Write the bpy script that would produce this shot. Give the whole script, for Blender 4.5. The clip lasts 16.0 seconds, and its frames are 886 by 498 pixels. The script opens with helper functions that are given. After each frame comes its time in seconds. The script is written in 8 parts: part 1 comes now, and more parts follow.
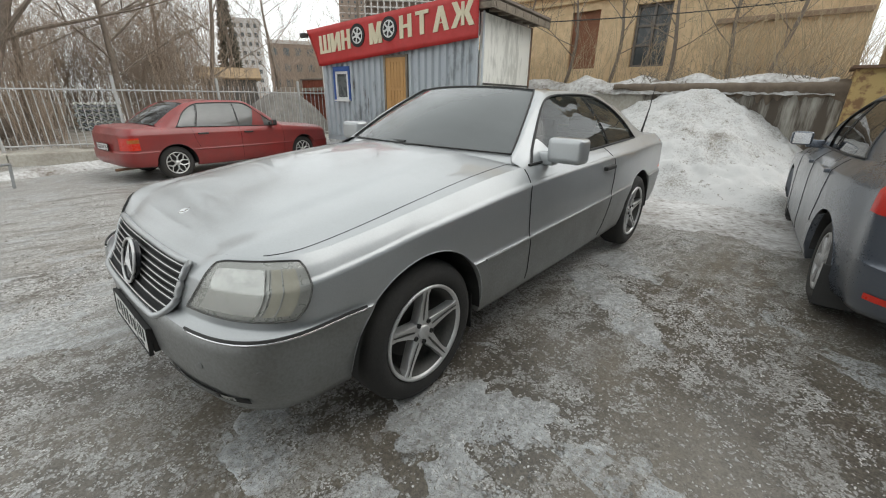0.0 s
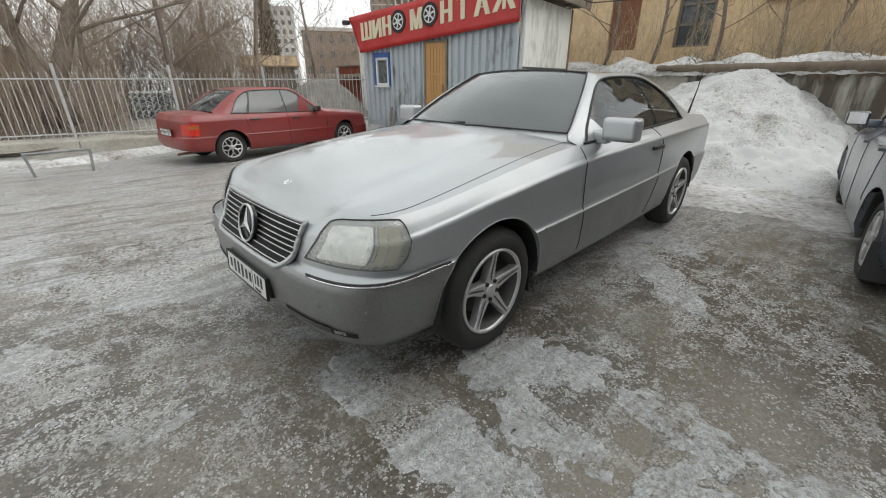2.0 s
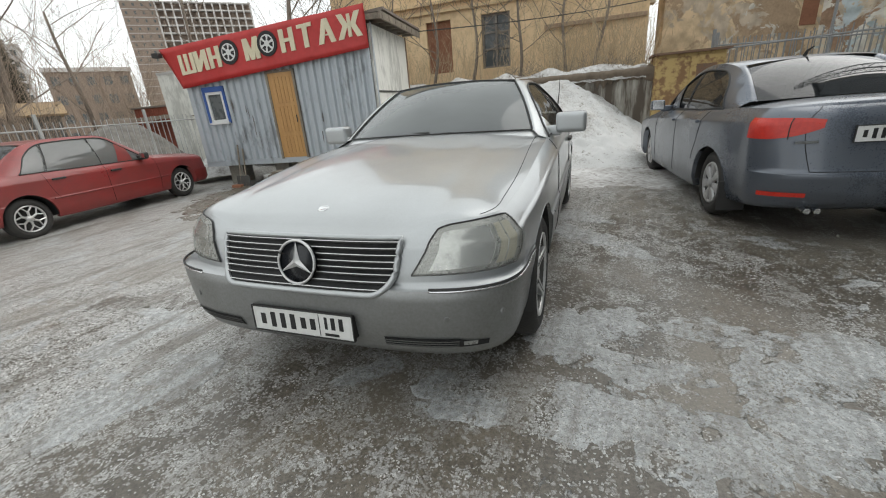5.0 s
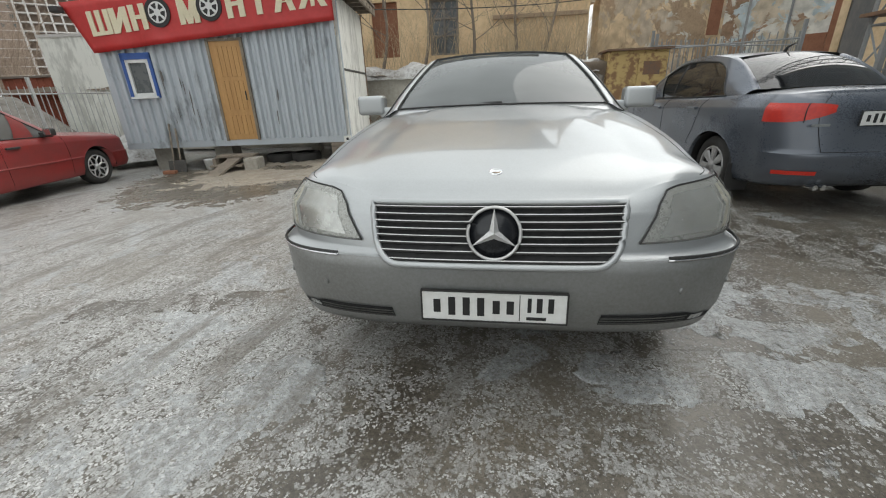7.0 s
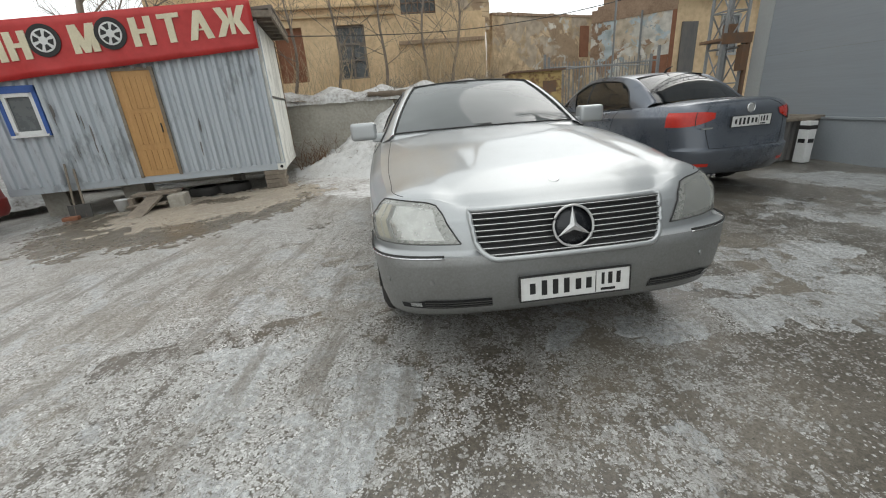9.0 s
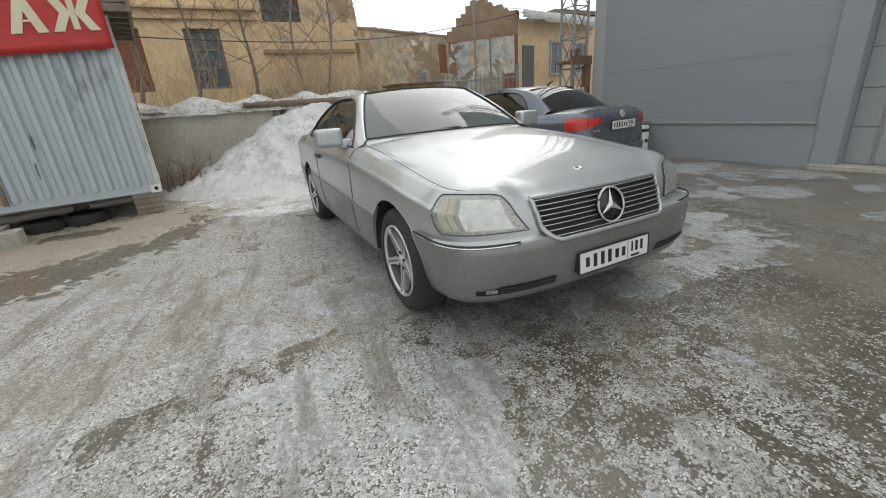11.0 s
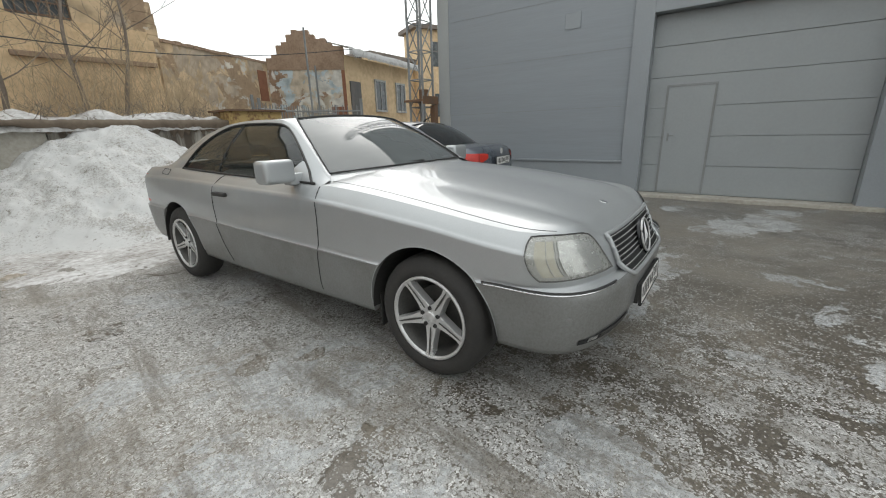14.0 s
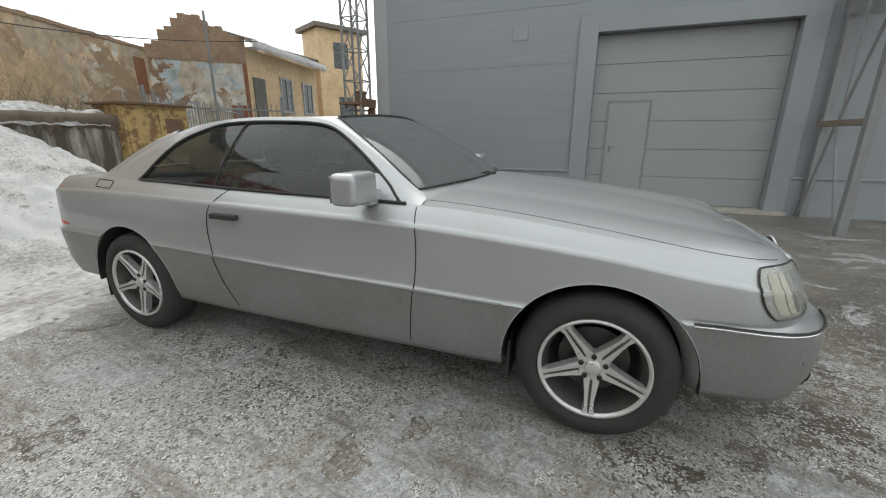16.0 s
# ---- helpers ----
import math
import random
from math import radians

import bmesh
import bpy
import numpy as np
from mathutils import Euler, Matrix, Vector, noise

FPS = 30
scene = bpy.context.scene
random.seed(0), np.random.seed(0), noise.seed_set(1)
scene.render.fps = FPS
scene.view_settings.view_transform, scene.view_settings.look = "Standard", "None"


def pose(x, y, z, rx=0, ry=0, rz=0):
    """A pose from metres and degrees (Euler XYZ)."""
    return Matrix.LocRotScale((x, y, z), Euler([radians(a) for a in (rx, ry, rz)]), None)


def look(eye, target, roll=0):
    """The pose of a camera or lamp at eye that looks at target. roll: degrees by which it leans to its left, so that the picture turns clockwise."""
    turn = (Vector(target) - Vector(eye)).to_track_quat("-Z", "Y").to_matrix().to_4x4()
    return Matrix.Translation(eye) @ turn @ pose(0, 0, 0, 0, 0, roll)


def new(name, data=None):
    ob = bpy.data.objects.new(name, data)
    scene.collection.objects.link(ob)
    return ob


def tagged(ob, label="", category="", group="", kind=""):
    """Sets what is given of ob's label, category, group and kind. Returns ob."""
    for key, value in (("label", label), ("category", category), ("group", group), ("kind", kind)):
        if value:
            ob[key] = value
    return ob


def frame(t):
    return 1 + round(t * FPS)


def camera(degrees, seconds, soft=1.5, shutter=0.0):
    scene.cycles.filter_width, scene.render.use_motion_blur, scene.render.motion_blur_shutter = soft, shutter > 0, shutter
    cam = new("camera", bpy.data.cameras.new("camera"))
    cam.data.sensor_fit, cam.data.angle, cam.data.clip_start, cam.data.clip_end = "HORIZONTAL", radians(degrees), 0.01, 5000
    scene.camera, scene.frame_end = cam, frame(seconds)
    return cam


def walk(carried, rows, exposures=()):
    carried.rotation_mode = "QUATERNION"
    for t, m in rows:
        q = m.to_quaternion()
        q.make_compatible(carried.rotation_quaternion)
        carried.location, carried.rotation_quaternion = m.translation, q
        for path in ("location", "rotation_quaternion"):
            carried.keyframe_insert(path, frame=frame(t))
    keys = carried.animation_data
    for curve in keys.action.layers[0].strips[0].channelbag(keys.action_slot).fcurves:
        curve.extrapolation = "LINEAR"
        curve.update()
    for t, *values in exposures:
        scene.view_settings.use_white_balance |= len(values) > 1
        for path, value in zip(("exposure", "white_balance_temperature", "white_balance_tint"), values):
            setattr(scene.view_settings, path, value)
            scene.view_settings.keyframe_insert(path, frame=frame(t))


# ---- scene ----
cam = camera(96.2, 16.0, soft=1.1)
PATH = [
    (0, (2.022, -1.154, 1.381), (0.792, 0.25, 0.664), 0.7),
    (0.5, (1.978, -1.212, 1.362), (0.707, 0.15, 0.634), 1.5),
    (1, (1.976, -1.266, 1.355), (0.667, 0.056, 0.62), 1.1),
    (1.5, (2.077, -1.366, 1.387), (0.703, -0.109, 0.661), 0.2),
    (2, (2.049, -1.493, 1.373), (0.737, -0.199, 0.595), -0.1),
    (2.5, (1.875, -1.668, 1.377), (0.722, -0.193, 0.675), -1.8),
    (3, (1.715, -1.691, 1.351), (0.489, -0.286, 0.629), -2.5),
    (3.5, (1.496, -1.692, 1.298), (0.384, -0.219, 0.526), -2.6),
    (4, (1.306, -1.855, 1.296), (0.379, -0.244, 0.557), -2.1),
    (4.2, (1.296, -1.938, 1.305), (0.431, -0.276, 0.607), -2.9),
    (6.3, (0.464, -2.177, 1.239), (-0.043, -0.385, 0.51), -2.3),
    (6.5, (0.319, -2.181, 1.211), (-0.199, -0.397, 0.47), -0.6),
    (7, (0.019, -2.187, 1.19), (-0.261, -0.351, 0.448), -2.2),
    (7.5, (-0.104, -2.328, 1.236), (-0.288, -0.476, 0.504), -6.4),
    (8, (-0.296, -2.326, 1.225), (-0.165, -0.444, 0.562), -0.7),
    (8.5, (-0.58, -2.357, 1.21), (-0.375, -0.516, 0.455), 2.5),
    (9, (-0.751, -2.499, 1.273), (-0.572, -0.629, 0.587), -4.4),
    (9.5, (-0.99, -2.438, 1.25), (-0.499, -0.59, 0.663), -1.6),
    (9.7, (-1.11, -2.399, 1.249), (-0.615, -0.585, 0.568), -3.7),
    (11.8, (-1.998, -2.297, 1.34), (-1.024, -0.675, 0.69), -4.4),
    (12, (-2.072, -2.299, 1.358), (-1.077, -0.689, 0.711), -5.0),
    (12.5, (-2.257, -2.116, 1.299), (-1.006, -0.65, 0.765), -0.5),
    (13, (-2.327, -1.886, 1.344), (-0.863, -0.624, 0.832), 1.1),
    (13.5, (-2.324, -1.572, 1.353), (-0.843, -0.347, 0.802), -2.9),
    (14, (-2.428, -1.224, 1.316), (-0.883, -0.09, 0.742), -1.7),
    (14.5, (-2.501, -0.893, 1.311), (-0.801, -0.024, 0.717), -1.5),
    (15, (-2.431, -0.601, 1.355), (-0.76, 0.292, 0.715), -3.9),
    (15.5, (-2.462, -0.27, 1.314), (-0.705, 0.513, 0.768), -0.9),
    (16, (-2.57, 0.075, 1.33), (-0.771, 0.754, 0.778), 0.1),
]
walk(cam, [(t, look(eye, target, roll)) for t, eye, target, roll in PATH])

# ---- world, sun, exposure ----
world = bpy.data.worlds.new("overcast_sky")
scene.world = world
world.use_nodes = True
wn, wl = world.node_tree.nodes, world.node_tree.links
wn.clear()
w_out = wn.new("ShaderNodeOutputWorld")
w_bg = wn.new("ShaderNodeBackground")
w_sky = wn.new("ShaderNodeTexSky")
w_sky.sky_type = "NISHITA"
w_sky.sun_disc = False
SUN_ELEVATION, SUN_ROTATION = radians(48), radians(56.8)
w_sky.sun_elevation, w_sky.sun_rotation = SUN_ELEVATION, SUN_ROTATION
w_sky.air_density, w_sky.dust_density, w_sky.ozone_density = 1.0, 4.0, 1.0
w_hsv = wn.new("ShaderNodeHueSaturation")
w_hsv.inputs["Saturation"].default_value = 0.22
w_cloud = wn.new("ShaderNodeTexNoise")
w_cloud.inputs["Scale"].default_value = 2.2
w_cloud.inputs["Detail"].default_value = 6.0
w_ramp = wn.new("ShaderNodeValToRGB")
w_ramp.color_ramp.elements[0].position, w_ramp.color_ramp.elements[0].color = 0.35, (0.55, 0.55, 0.55, 1)
w_ramp.color_ramp.elements[1].position, w_ramp.color_ramp.elements[1].color = 0.68, (0.9, 0.9, 0.9, 1)
w_mix = wn.new("ShaderNodeMix")
w_mix.data_type = "RGBA"
w_mix.inputs["B"].default_value = (8.5, 8.9, 8.9, 1)
wl.new(w_sky.outputs["Color"], w_hsv.inputs["Color"])
wl.new(w_cloud.outputs["Fac"], w_ramp.inputs["Fac"])
wl.new(w_ramp.outputs["Color"], w_mix.inputs["Factor"])
wl.new(w_hsv.outputs["Color"], w_mix.inputs["A"])
wl.new(w_mix.outputs["Result"], w_bg.inputs["Color"])
w_bg.inputs["Strength"].default_value = 0.137
wl.new(w_bg.outputs["Background"], w_out.inputs["Surface"])
sun = new("sun", bpy.data.lights.new("sun", "SUN"))
sun.data.energy, sun.data.angle, sun.data.color = 0.6, radians(60), (1.0, 0.97, 0.92)
sun.matrix_world = look((5.6, 3.7, 7.4), (0, 0, 0))
scene.view_settings.exposure = 0.42


# ---- materials ----
def sock(node, name):
    return node.inputs[name]


def paint(name, color, color2=None, rough=0.6, metal=0.0, scale=3.0, fine=40.0, amount=0.35, bump=0.15, coat=0.0, stretch=(1, 1, 1), rough_var=0.12):
    """A surface with stains at one scale, grain at a finer one, and relief."""
    m = bpy.data.materials.new(name)
    m.use_nodes = True
    n, l = m.node_tree.nodes, m.node_tree.links
    b = n["Principled BSDF"]
    co = n.new("ShaderNodeTexCoord")
    mp = n.new("ShaderNodeMapping")
    mp.inputs["Scale"].default_value = stretch
    l.new(co.outputs["Object"], mp.inputs["Vector"])
    big, small = n.new("ShaderNodeTexNoise"), n.new("ShaderNodeTexNoise")
    for tex, s, d in ((big, scale, 5.0), (small, fine, 6.0)):
        tex.inputs["Scale"].default_value, tex.inputs["Detail"].default_value = s, d
        tex.inputs["Roughness"].default_value = 0.62
        l.new(mp.outputs["Vector"], tex.inputs["Vector"])
    color2 = color2 or tuple(c * 0.6 for c in color)
    ramp = n.new("ShaderNodeValToRGB")
    ramp.color_ramp.elements[0].position, ramp.color_ramp.elements[1].position = 0.38, 0.66
    ramp.color_ramp.elements[0].color, ramp.color_ramp.elements[1].color = (*color, 1), (*color2, 1)
    add = n.new("ShaderNodeMath")
    add.operation = "MULTIPLY_ADD"
    add.inputs[1].default_value, add.inputs[2].default_value = amount, 0.5 - amount / 2
    mixf = n.new("ShaderNodeMath")
    mixf.operation = "MULTIPLY_ADD"
    mixf.inputs[1].default_value = 0.45
    half = n.new("ShaderNodeMath")
    half.operation = "MULTIPLY"
    half.inputs[1].default_value = 0.55
    l.new(big.outputs["Fac"], half.inputs[0])
    l.new(small.outputs["Fac"], mixf.inputs[0])
    l.new(half.outputs[0], mixf.inputs[2])
    l.new(mixf.outputs[0], add.inputs[0])
    gain = n.new("ShaderNodeMapRange")
    gain.inputs["From Min"].default_value, gain.inputs["From Max"].default_value = 0.5 - 0.16 * amount, 0.5 + 0.16 * amount
    l.new(add.outputs[0], gain.inputs["Value"])
    ramp.color_ramp.elements[0].position, ramp.color_ramp.elements[1].position = 0.1, 0.95
    l.new(gain.outputs["Result"], ramp.inputs["Fac"])
    l.new(ramp.outputs["Color"], b.inputs["Base Color"])
    rr = n.new("ShaderNodeMapRange")
    rr.inputs["To Min"].default_value, rr.inputs["To Max"].default_value = max(0.02, rough - rough_var), min(1, rough + rough_var)
    l.new(mixf.outputs[0], rr.inputs["Value"])
    rr.inputs["From Min"].default_value, rr.inputs["From Max"].default_value = 0.35, 0.65
    l.new(rr.outputs["Result"], b.inputs["Roughness"])
    b.inputs["Metallic"].default_value = metal
    b.inputs["Coat Weight"].default_value = coat
    b.inputs["Coat Roughness"].default_value = 0.06
    if bump > 0:
        bp = n.new("ShaderNodeBump")
        bp.inputs["Strength"].default_value, bp.inputs["Distance"].default_value = bump, 0.01
        l.new(small.outputs["Fac"], bp.inputs["Height"])
        l.new(bp.outputs["Normal"], b.inputs["Normal"])
    return m


def glass_like(name, tint, alpha_dark, rough=0.02, clear=(0.75, 0.8, 0.78)):
    """Tinted glass: part see-through, with a clear gloss."""
    m = bpy.data.materials.new(name)
    m.use_nodes = True
    n, l = m.node_tree.nodes, m.node_tree.links
    b = n["Principled BSDF"]
    b.inputs["Base Color"].default_value = (*tint, 1)
    b.inputs["Roughness"].default_value = rough
    b.inputs["Specular IOR Level"].default_value = 0.8
    tr = n.new("ShaderNodeBsdfTransparent")
    tr.inputs["Color"].default_value = (*clear, 1)
    mx = n.new("ShaderNodeMixShader")
    dirt = n.new("ShaderNodeTexNoise")
    dirt.inputs["Scale"].default_value = 6.0
    mr = n.new("ShaderNodeMapRange")
    mr.inputs["To Min"].default_value, mr.inputs["To Max"].default_value = alpha_dark - 0.06, alpha_dark + 0.06
    l.new(dirt.outputs["Fac"], mr.inputs["Value"])
    l.new(mr.outputs["Result"], mx.inputs["Fac"])
    l.new(tr.outputs["BSDF"], mx.inputs[1])
    l.new(b.outputs["BSDF"], mx.inputs[2])
    l.new(mx.outputs["Shader"], n["Material Output"].inputs["Surface"])
    return m


SILVER = paint("silver_car_paint", (0.44, 0.455, 0.46), (0.395, 0.405, 0.406), rough=0.40, metal=0.60, scale=1.6, fine=160, amount=0.3, bump=0.004, coat=0.8, rough_var=0.05)
SILVER_LOW = paint("grey_cladding_paint", (0.262, 0.267, 0.264), (0.205, 0.203, 0.193), rough=0.44, metal=0.5, scale=2.0, fine=90, amount=0.5, bump=0.02, coat=0.2)
RED = paint("faded_red_paint", (0.25, 0.024, 0.022), (0.17, 0.028, 0.024), rough=0.38, scale=2.0, fine=70, amount=0.5, bump=0.02, coat=0.35)
GREY_CAR = paint("dark_grey_car_paint", (0.100, 0.117, 0.146), (0.122, 0.131, 0.148), rough=0.32, metal=0.5, scale=2.0, fine=90, amount=0.4, bump=0.01, coat=0.5)
BLACK = paint("black_plastic", (0.02, 0.02, 0.02), (0.035, 0.033, 0.03), rough=0.6, fine=90, bump=0.1)
RUBBER = paint("tyre_rubber", (0.022, 0.021, 0.020), (0.045, 0.042, 0.038), rough=0.8, scale=6, fine=60, amount=0.8, bump=0.3)
CHROME = paint("chrome", (0.75, 0.75, 0.75), (0.62, 0.62, 0.62), rough=0.14, metal=1.0, fine=80, bump=0.0)
ALLOY = paint("machined_alloy", (0.66, 0.66, 0.65), (0.52, 0.51, 0.50), rough=0.36, metal=0.6, scale=5, fine=120, bump=0.03)
ALLOY_DARK = paint("dark_alloy", (0.06, 0.06, 0.058), (0.115, 0.11, 0.10), rough=0.55, metal=0.5, scale=5, fine=80, bump=0.05)
HUBCAP = paint("grey_hubcap_plastic", (0.42, 0.42, 0.42), (0.32, 0.31, 0.30), rough=0.4, metal=0.3, scale=6, fine=80)
GLASS = glass_like("tinted_car_glass", (0.03, 0.034, 0.032), 0.72)
# grey tint holds a dust film and a painted-in sky reflection
GLASS_DUST_SKY = glass_like("dust_and_sky_windscreen_glass", (0.12, 0.13, 0.13), 0.86, 0.03)
# the red sedan's glass, its base colour paled to stand for reflected sky
GLASS_PALE = glass_like("sky_pale_car_glass", (0.17, 0.175, 0.17), 0.75, 0.04)
GLASS_DARK = glass_like("dark_tinted_glass", (0.014, 0.015, 0.016), 0.88)
LAMP_MIRROR = paint("bright_lamp_mirror", (0.64, 0.645, 0.635), (0.42, 0.425, 0.42), rough=0.2, metal=0.85, scale=6, fine=30, bump=0.08)
LAMP_GLASS = glass_like("headlight_glass", (0.62, 0.61, 0.57), 0.16, 0.06, (0.97, 0.97, 0.95))
LAMP_INNER = paint("headlight_reflector", (0.40, 0.405, 0.395), (0.30, 0.305, 0.295), rough=0.3, metal=0.5, scale=5, fine=60, bump=0.03)
AMBER = paint("amber_indicator", (0.44, 0.42, 0.35), (0.36, 0.335, 0.27), rough=0.3, fine=50)
AMBER_DARK = paint("dark_amber_lens", (0.40, 0.13, 0.03), (0.30, 0.09, 0.025), rough=0.3, fine=50)
TAIL_RED = paint("red_tail_light", (0.60, 0.035, 0.015), (0.45, 0.02, 0.012), rough=0.3, fine=40, coat=0.15, bump=0.1)
LEATHER = paint("dark_interior", (0.035, 0.033, 0.03), (0.06, 0.055, 0.05), rough=0.7, fine=50)
PLATE = paint("number_plate_white", (0.72, 0.72, 0.70), (0.62, 0.61, 0.58), rough=0.45, scale=6, fine=40, amount=0.4)
INK = paint("number_plate_black", (0.015, 0.015, 0.015), rough=0.5)
EMBLEM_BLACK = paint("emblem_black", (0.012, 0.013, 0.016), rough=0.25)
CORRUGATED = paint("grey_corrugated_steel", (0.42, 0.455, 0.485), (0.29, 0.31, 0.325), rough=0.6, metal=0.1, scale=1.6, fine=9, amount=0.8, bump=0.05, stretch=(1, 1, 0.35))
WHITE_STEEL = paint("peeling_white_steel", (0.72, 0.72, 0.67), (0.50, 0.50, 0.46), rough=0.65, scale=2.2, fine=9, amount=0.9, bump=0.2, stretch=(1, 1, 0.3))
DOOR_WOOD = paint("yellow_pine", (0.52, 0.30, 0.11), (0.38, 0.20, 0.07), rough=0.55, scale=2.0, fine=22, amount=0.9, bump=0.15, stretch=(6, 6, 0.6))
OLD_WOOD = paint("weathered_timber", (0.26, 0.22, 0.17), (0.15, 0.125, 0.10), rough=0.85, scale=3, fine=25, amount=0.9, bump=0.3)
BLUE = paint("blue_paint", (0.03, 0.10, 0.36), (0.03, 0.08, 0.26), rough=0.5)
WHITE = paint("white_plastic", (0.72, 0.73, 0.72), (0.6, 0.6, 0.58), rough=0.5)
BANNER = paint("red_banner_vinyl", (0.50, 0.03, 0.028), (0.40, 0.025, 0.022), rough=0.45, scale=2, fine=8, amount=0.5, bump=0.25)
CREAM = paint("cream_lettering", (0.72, 0.66, 0.48), (0.6, 0.54, 0.38), rough=0.5)
ROOF_TIN = paint("dark_roof_sheet", (0.14, 0.12, 0.10), (0.22, 0.18, 0.15), rough=0.7, scale=3, fine=20, amount=0.8)
FENCE_GREY = paint("pale_grey_fence_paint", (0.45, 0.46, 0.46), (0.34, 0.33, 0.31), rough=0.55, scale=5, fine=60, amount=0.6)
CONCRETE = paint("old_concrete", (0.46, 0.44, 0.385), (0.29, 0.265, 0.225), rough=0.9, scale=0.9, fine=16, amount=0.9, bump=0.35)
CONCRETE_STREAK = paint("streaked_concrete", (0.38, 0.36, 0.315), (0.10, 0.082, 0.064), rough=0.9, scale=2.2, fine=7, amount=1.0, bump=0.35, stretch=(1, 1, 0.13))
PLASTER = paint("ochre_plaster", (0.76, 0.575, 0.355), (0.61, 0.445, 0.265), rough=0.9, scale=0.7, fine=6, amount=0.9, bump=0.3)
PLASTER_PALE = paint("pale_ochre_trim", (0.66, 0.50, 0.30), (0.52, 0.38, 0.22), rough=0.9, scale=1.5, fine=8, amount=0.8, bump=0.2)
OLD_BRICK = paint("weathered_tan_brick", (0.40, 0.285, 0.20), (0.25, 0.17, 0.115), rough=0.95, scale=2.5, fine=16, amount=1.0, bump=0.5)
BRICK = paint("red_brick", (0.30, 0.135, 0.075), (0.22, 0.10, 0.06), rough=0.9, scale=3, fine=20, amount=0.8, bump=0.3)
OLD_GLASS = paint("dusty_window_glass", (0.06, 0.07, 0.075), (0.11, 0.12, 0.12), rough=0.25, scale=1.5, fine=5, amount=0.8, bump=0.05)
GREY_FRAME = paint("grey_window_timber", (0.22, 0.20, 0.18), (0.15, 0.13, 0.115), rough=0.8)
PANEL = paint("grey_sandwich_panel", (0.258, 0.281, 0.302), (0.236, 0.256, 0.274), rough=0.40, metal=0.0, scale=0.5, fine=4, amount=0.5, bump=0.12, stretch=(0.6, 0.6, 14))
PANEL_DOOR = paint("pale_grey_sectional_door", (0.304, 0.324, 0.328), (0.278, 0.294, 0.296), rough=0.42, scale=0.7, fine=30, amount=0.5, bump=0.05)
CORNER = paint("pale_corner_flashing", (0.36, 0.375, 0.37), (0.31, 0.32, 0.315), rough=0.42, scale=1.0, fine=30, amount=0.5, bump=0.03)
PANEL_TRIM = paint("grey_flashing", (0.280, 0.302, 0.318), (0.250, 0.268, 0.282), rough=0.4, scale=1.0, fine=40, amount=0.4, bump=0.02)
DARK_GAP = paint("dark_gap", (0.02, 0.02, 0.02), rough=0.9, bump=0)
STEEL_PAINT = paint("grey_painted_steel", (0.25, 0.26, 0.265), (0.19, 0.19, 0.185), rough=0.5, scale=3, fine=40, amount=0.5)
RUSTY = paint("rusty_steel", (0.14, 0.10, 0.075), (0.24, 0.13, 0.07), rough=0.8, metal=0.2, scale=5, fine=30, amount=0.9)
YELLOW_RUST = paint("yellow_paint_with_rust", (0.45, 0.32, 0.13), (0.22, 0.125, 0.06), rough=0.75, scale=2.6, fine=9, amount=1.0, bump=0.3)
BARK = paint("grey_brown_bark", (0.26, 0.215, 0.175), (0.15, 0.122, 0.098), rough=0.95, scale=3, fine=24, amount=0.9, bump=0.7)
TWIG = paint("dry_brown_twigs", (0.36, 0.285, 0.22), (0.25, 0.195, 0.15), rough=0.95)
DRY_GRASS = paint("dry_straw_stems", (0.50, 0.395, 0.26), (0.37, 0.285, 0.18), rough=0.95)
SOIL = paint("brown_soil", (0.13, 0.10, 0.075), (0.20, 0.16, 0.12), rough=0.98, scale=1.2, fine=12, amount=0.9, bump=0.8)
DEBRIS = paint("grey_rubble", (0.24, 0.225, 0.205), (0.13, 0.12, 0.105), rough=0.98, scale=2, fine=9, amount=1.0, bump=1.0)
FAR_PANEL = paint("far_pale_facade", (0.52, 0.50, 0.48), (0.44, 0.42, 0.40), rough=0.9)
RUST_RED = paint("rust_red_sheet", (0.30, 0.085, 0.05), (0.21, 0.065, 0.04), rough=0.8, scale=2, fine=14, amount=0.8, bump=0.1)
FAR_BRICK = paint("far_brown_facade", (0.25, 0.19, 0.15), (0.19, 0.145, 0.115), rough=0.9)
DARK_SHEET = paint("dark_stained_sheet", (0.10, 0.10, 0.098), (0.17, 0.155, 0.14), rough=0.7, scale=3, fine=14, amount=0.9, stretch=(1, 1, 0.3))
TAN_ROOF = paint("rusty_tan_roof", (0.46, 0.32, 0.17), (0.33, 0.245, 0.16), rough=0.85, scale=1.0, fine=6, amount=0.9)
FIR = paint("dark_fir_needles", (0.085, 0.08, 0.055), (0.06, 0.058, 0.042), rough=0.95)


def sharpen(m, a, c):
    """Crisper edges between the two colours of a surface."""
    ramp = [x for x in m.node_tree.nodes if x.type == "VALTORGB"][0]
    ramp.color_ramp.elements[0].position, ramp.color_ramp.elements[1].position = a, c


for mm, lo, hi in ((CONCRETE_STREAK, 0.30, 0.62), (YELLOW_RUST, 0.42, 0.64), (WHITE_STEEL, 0.45, 0.75), (PLASTER, 0.3, 0.75), (CORRUGATED, 0.62, 0.80)):
    sharpen(mm, lo, hi)


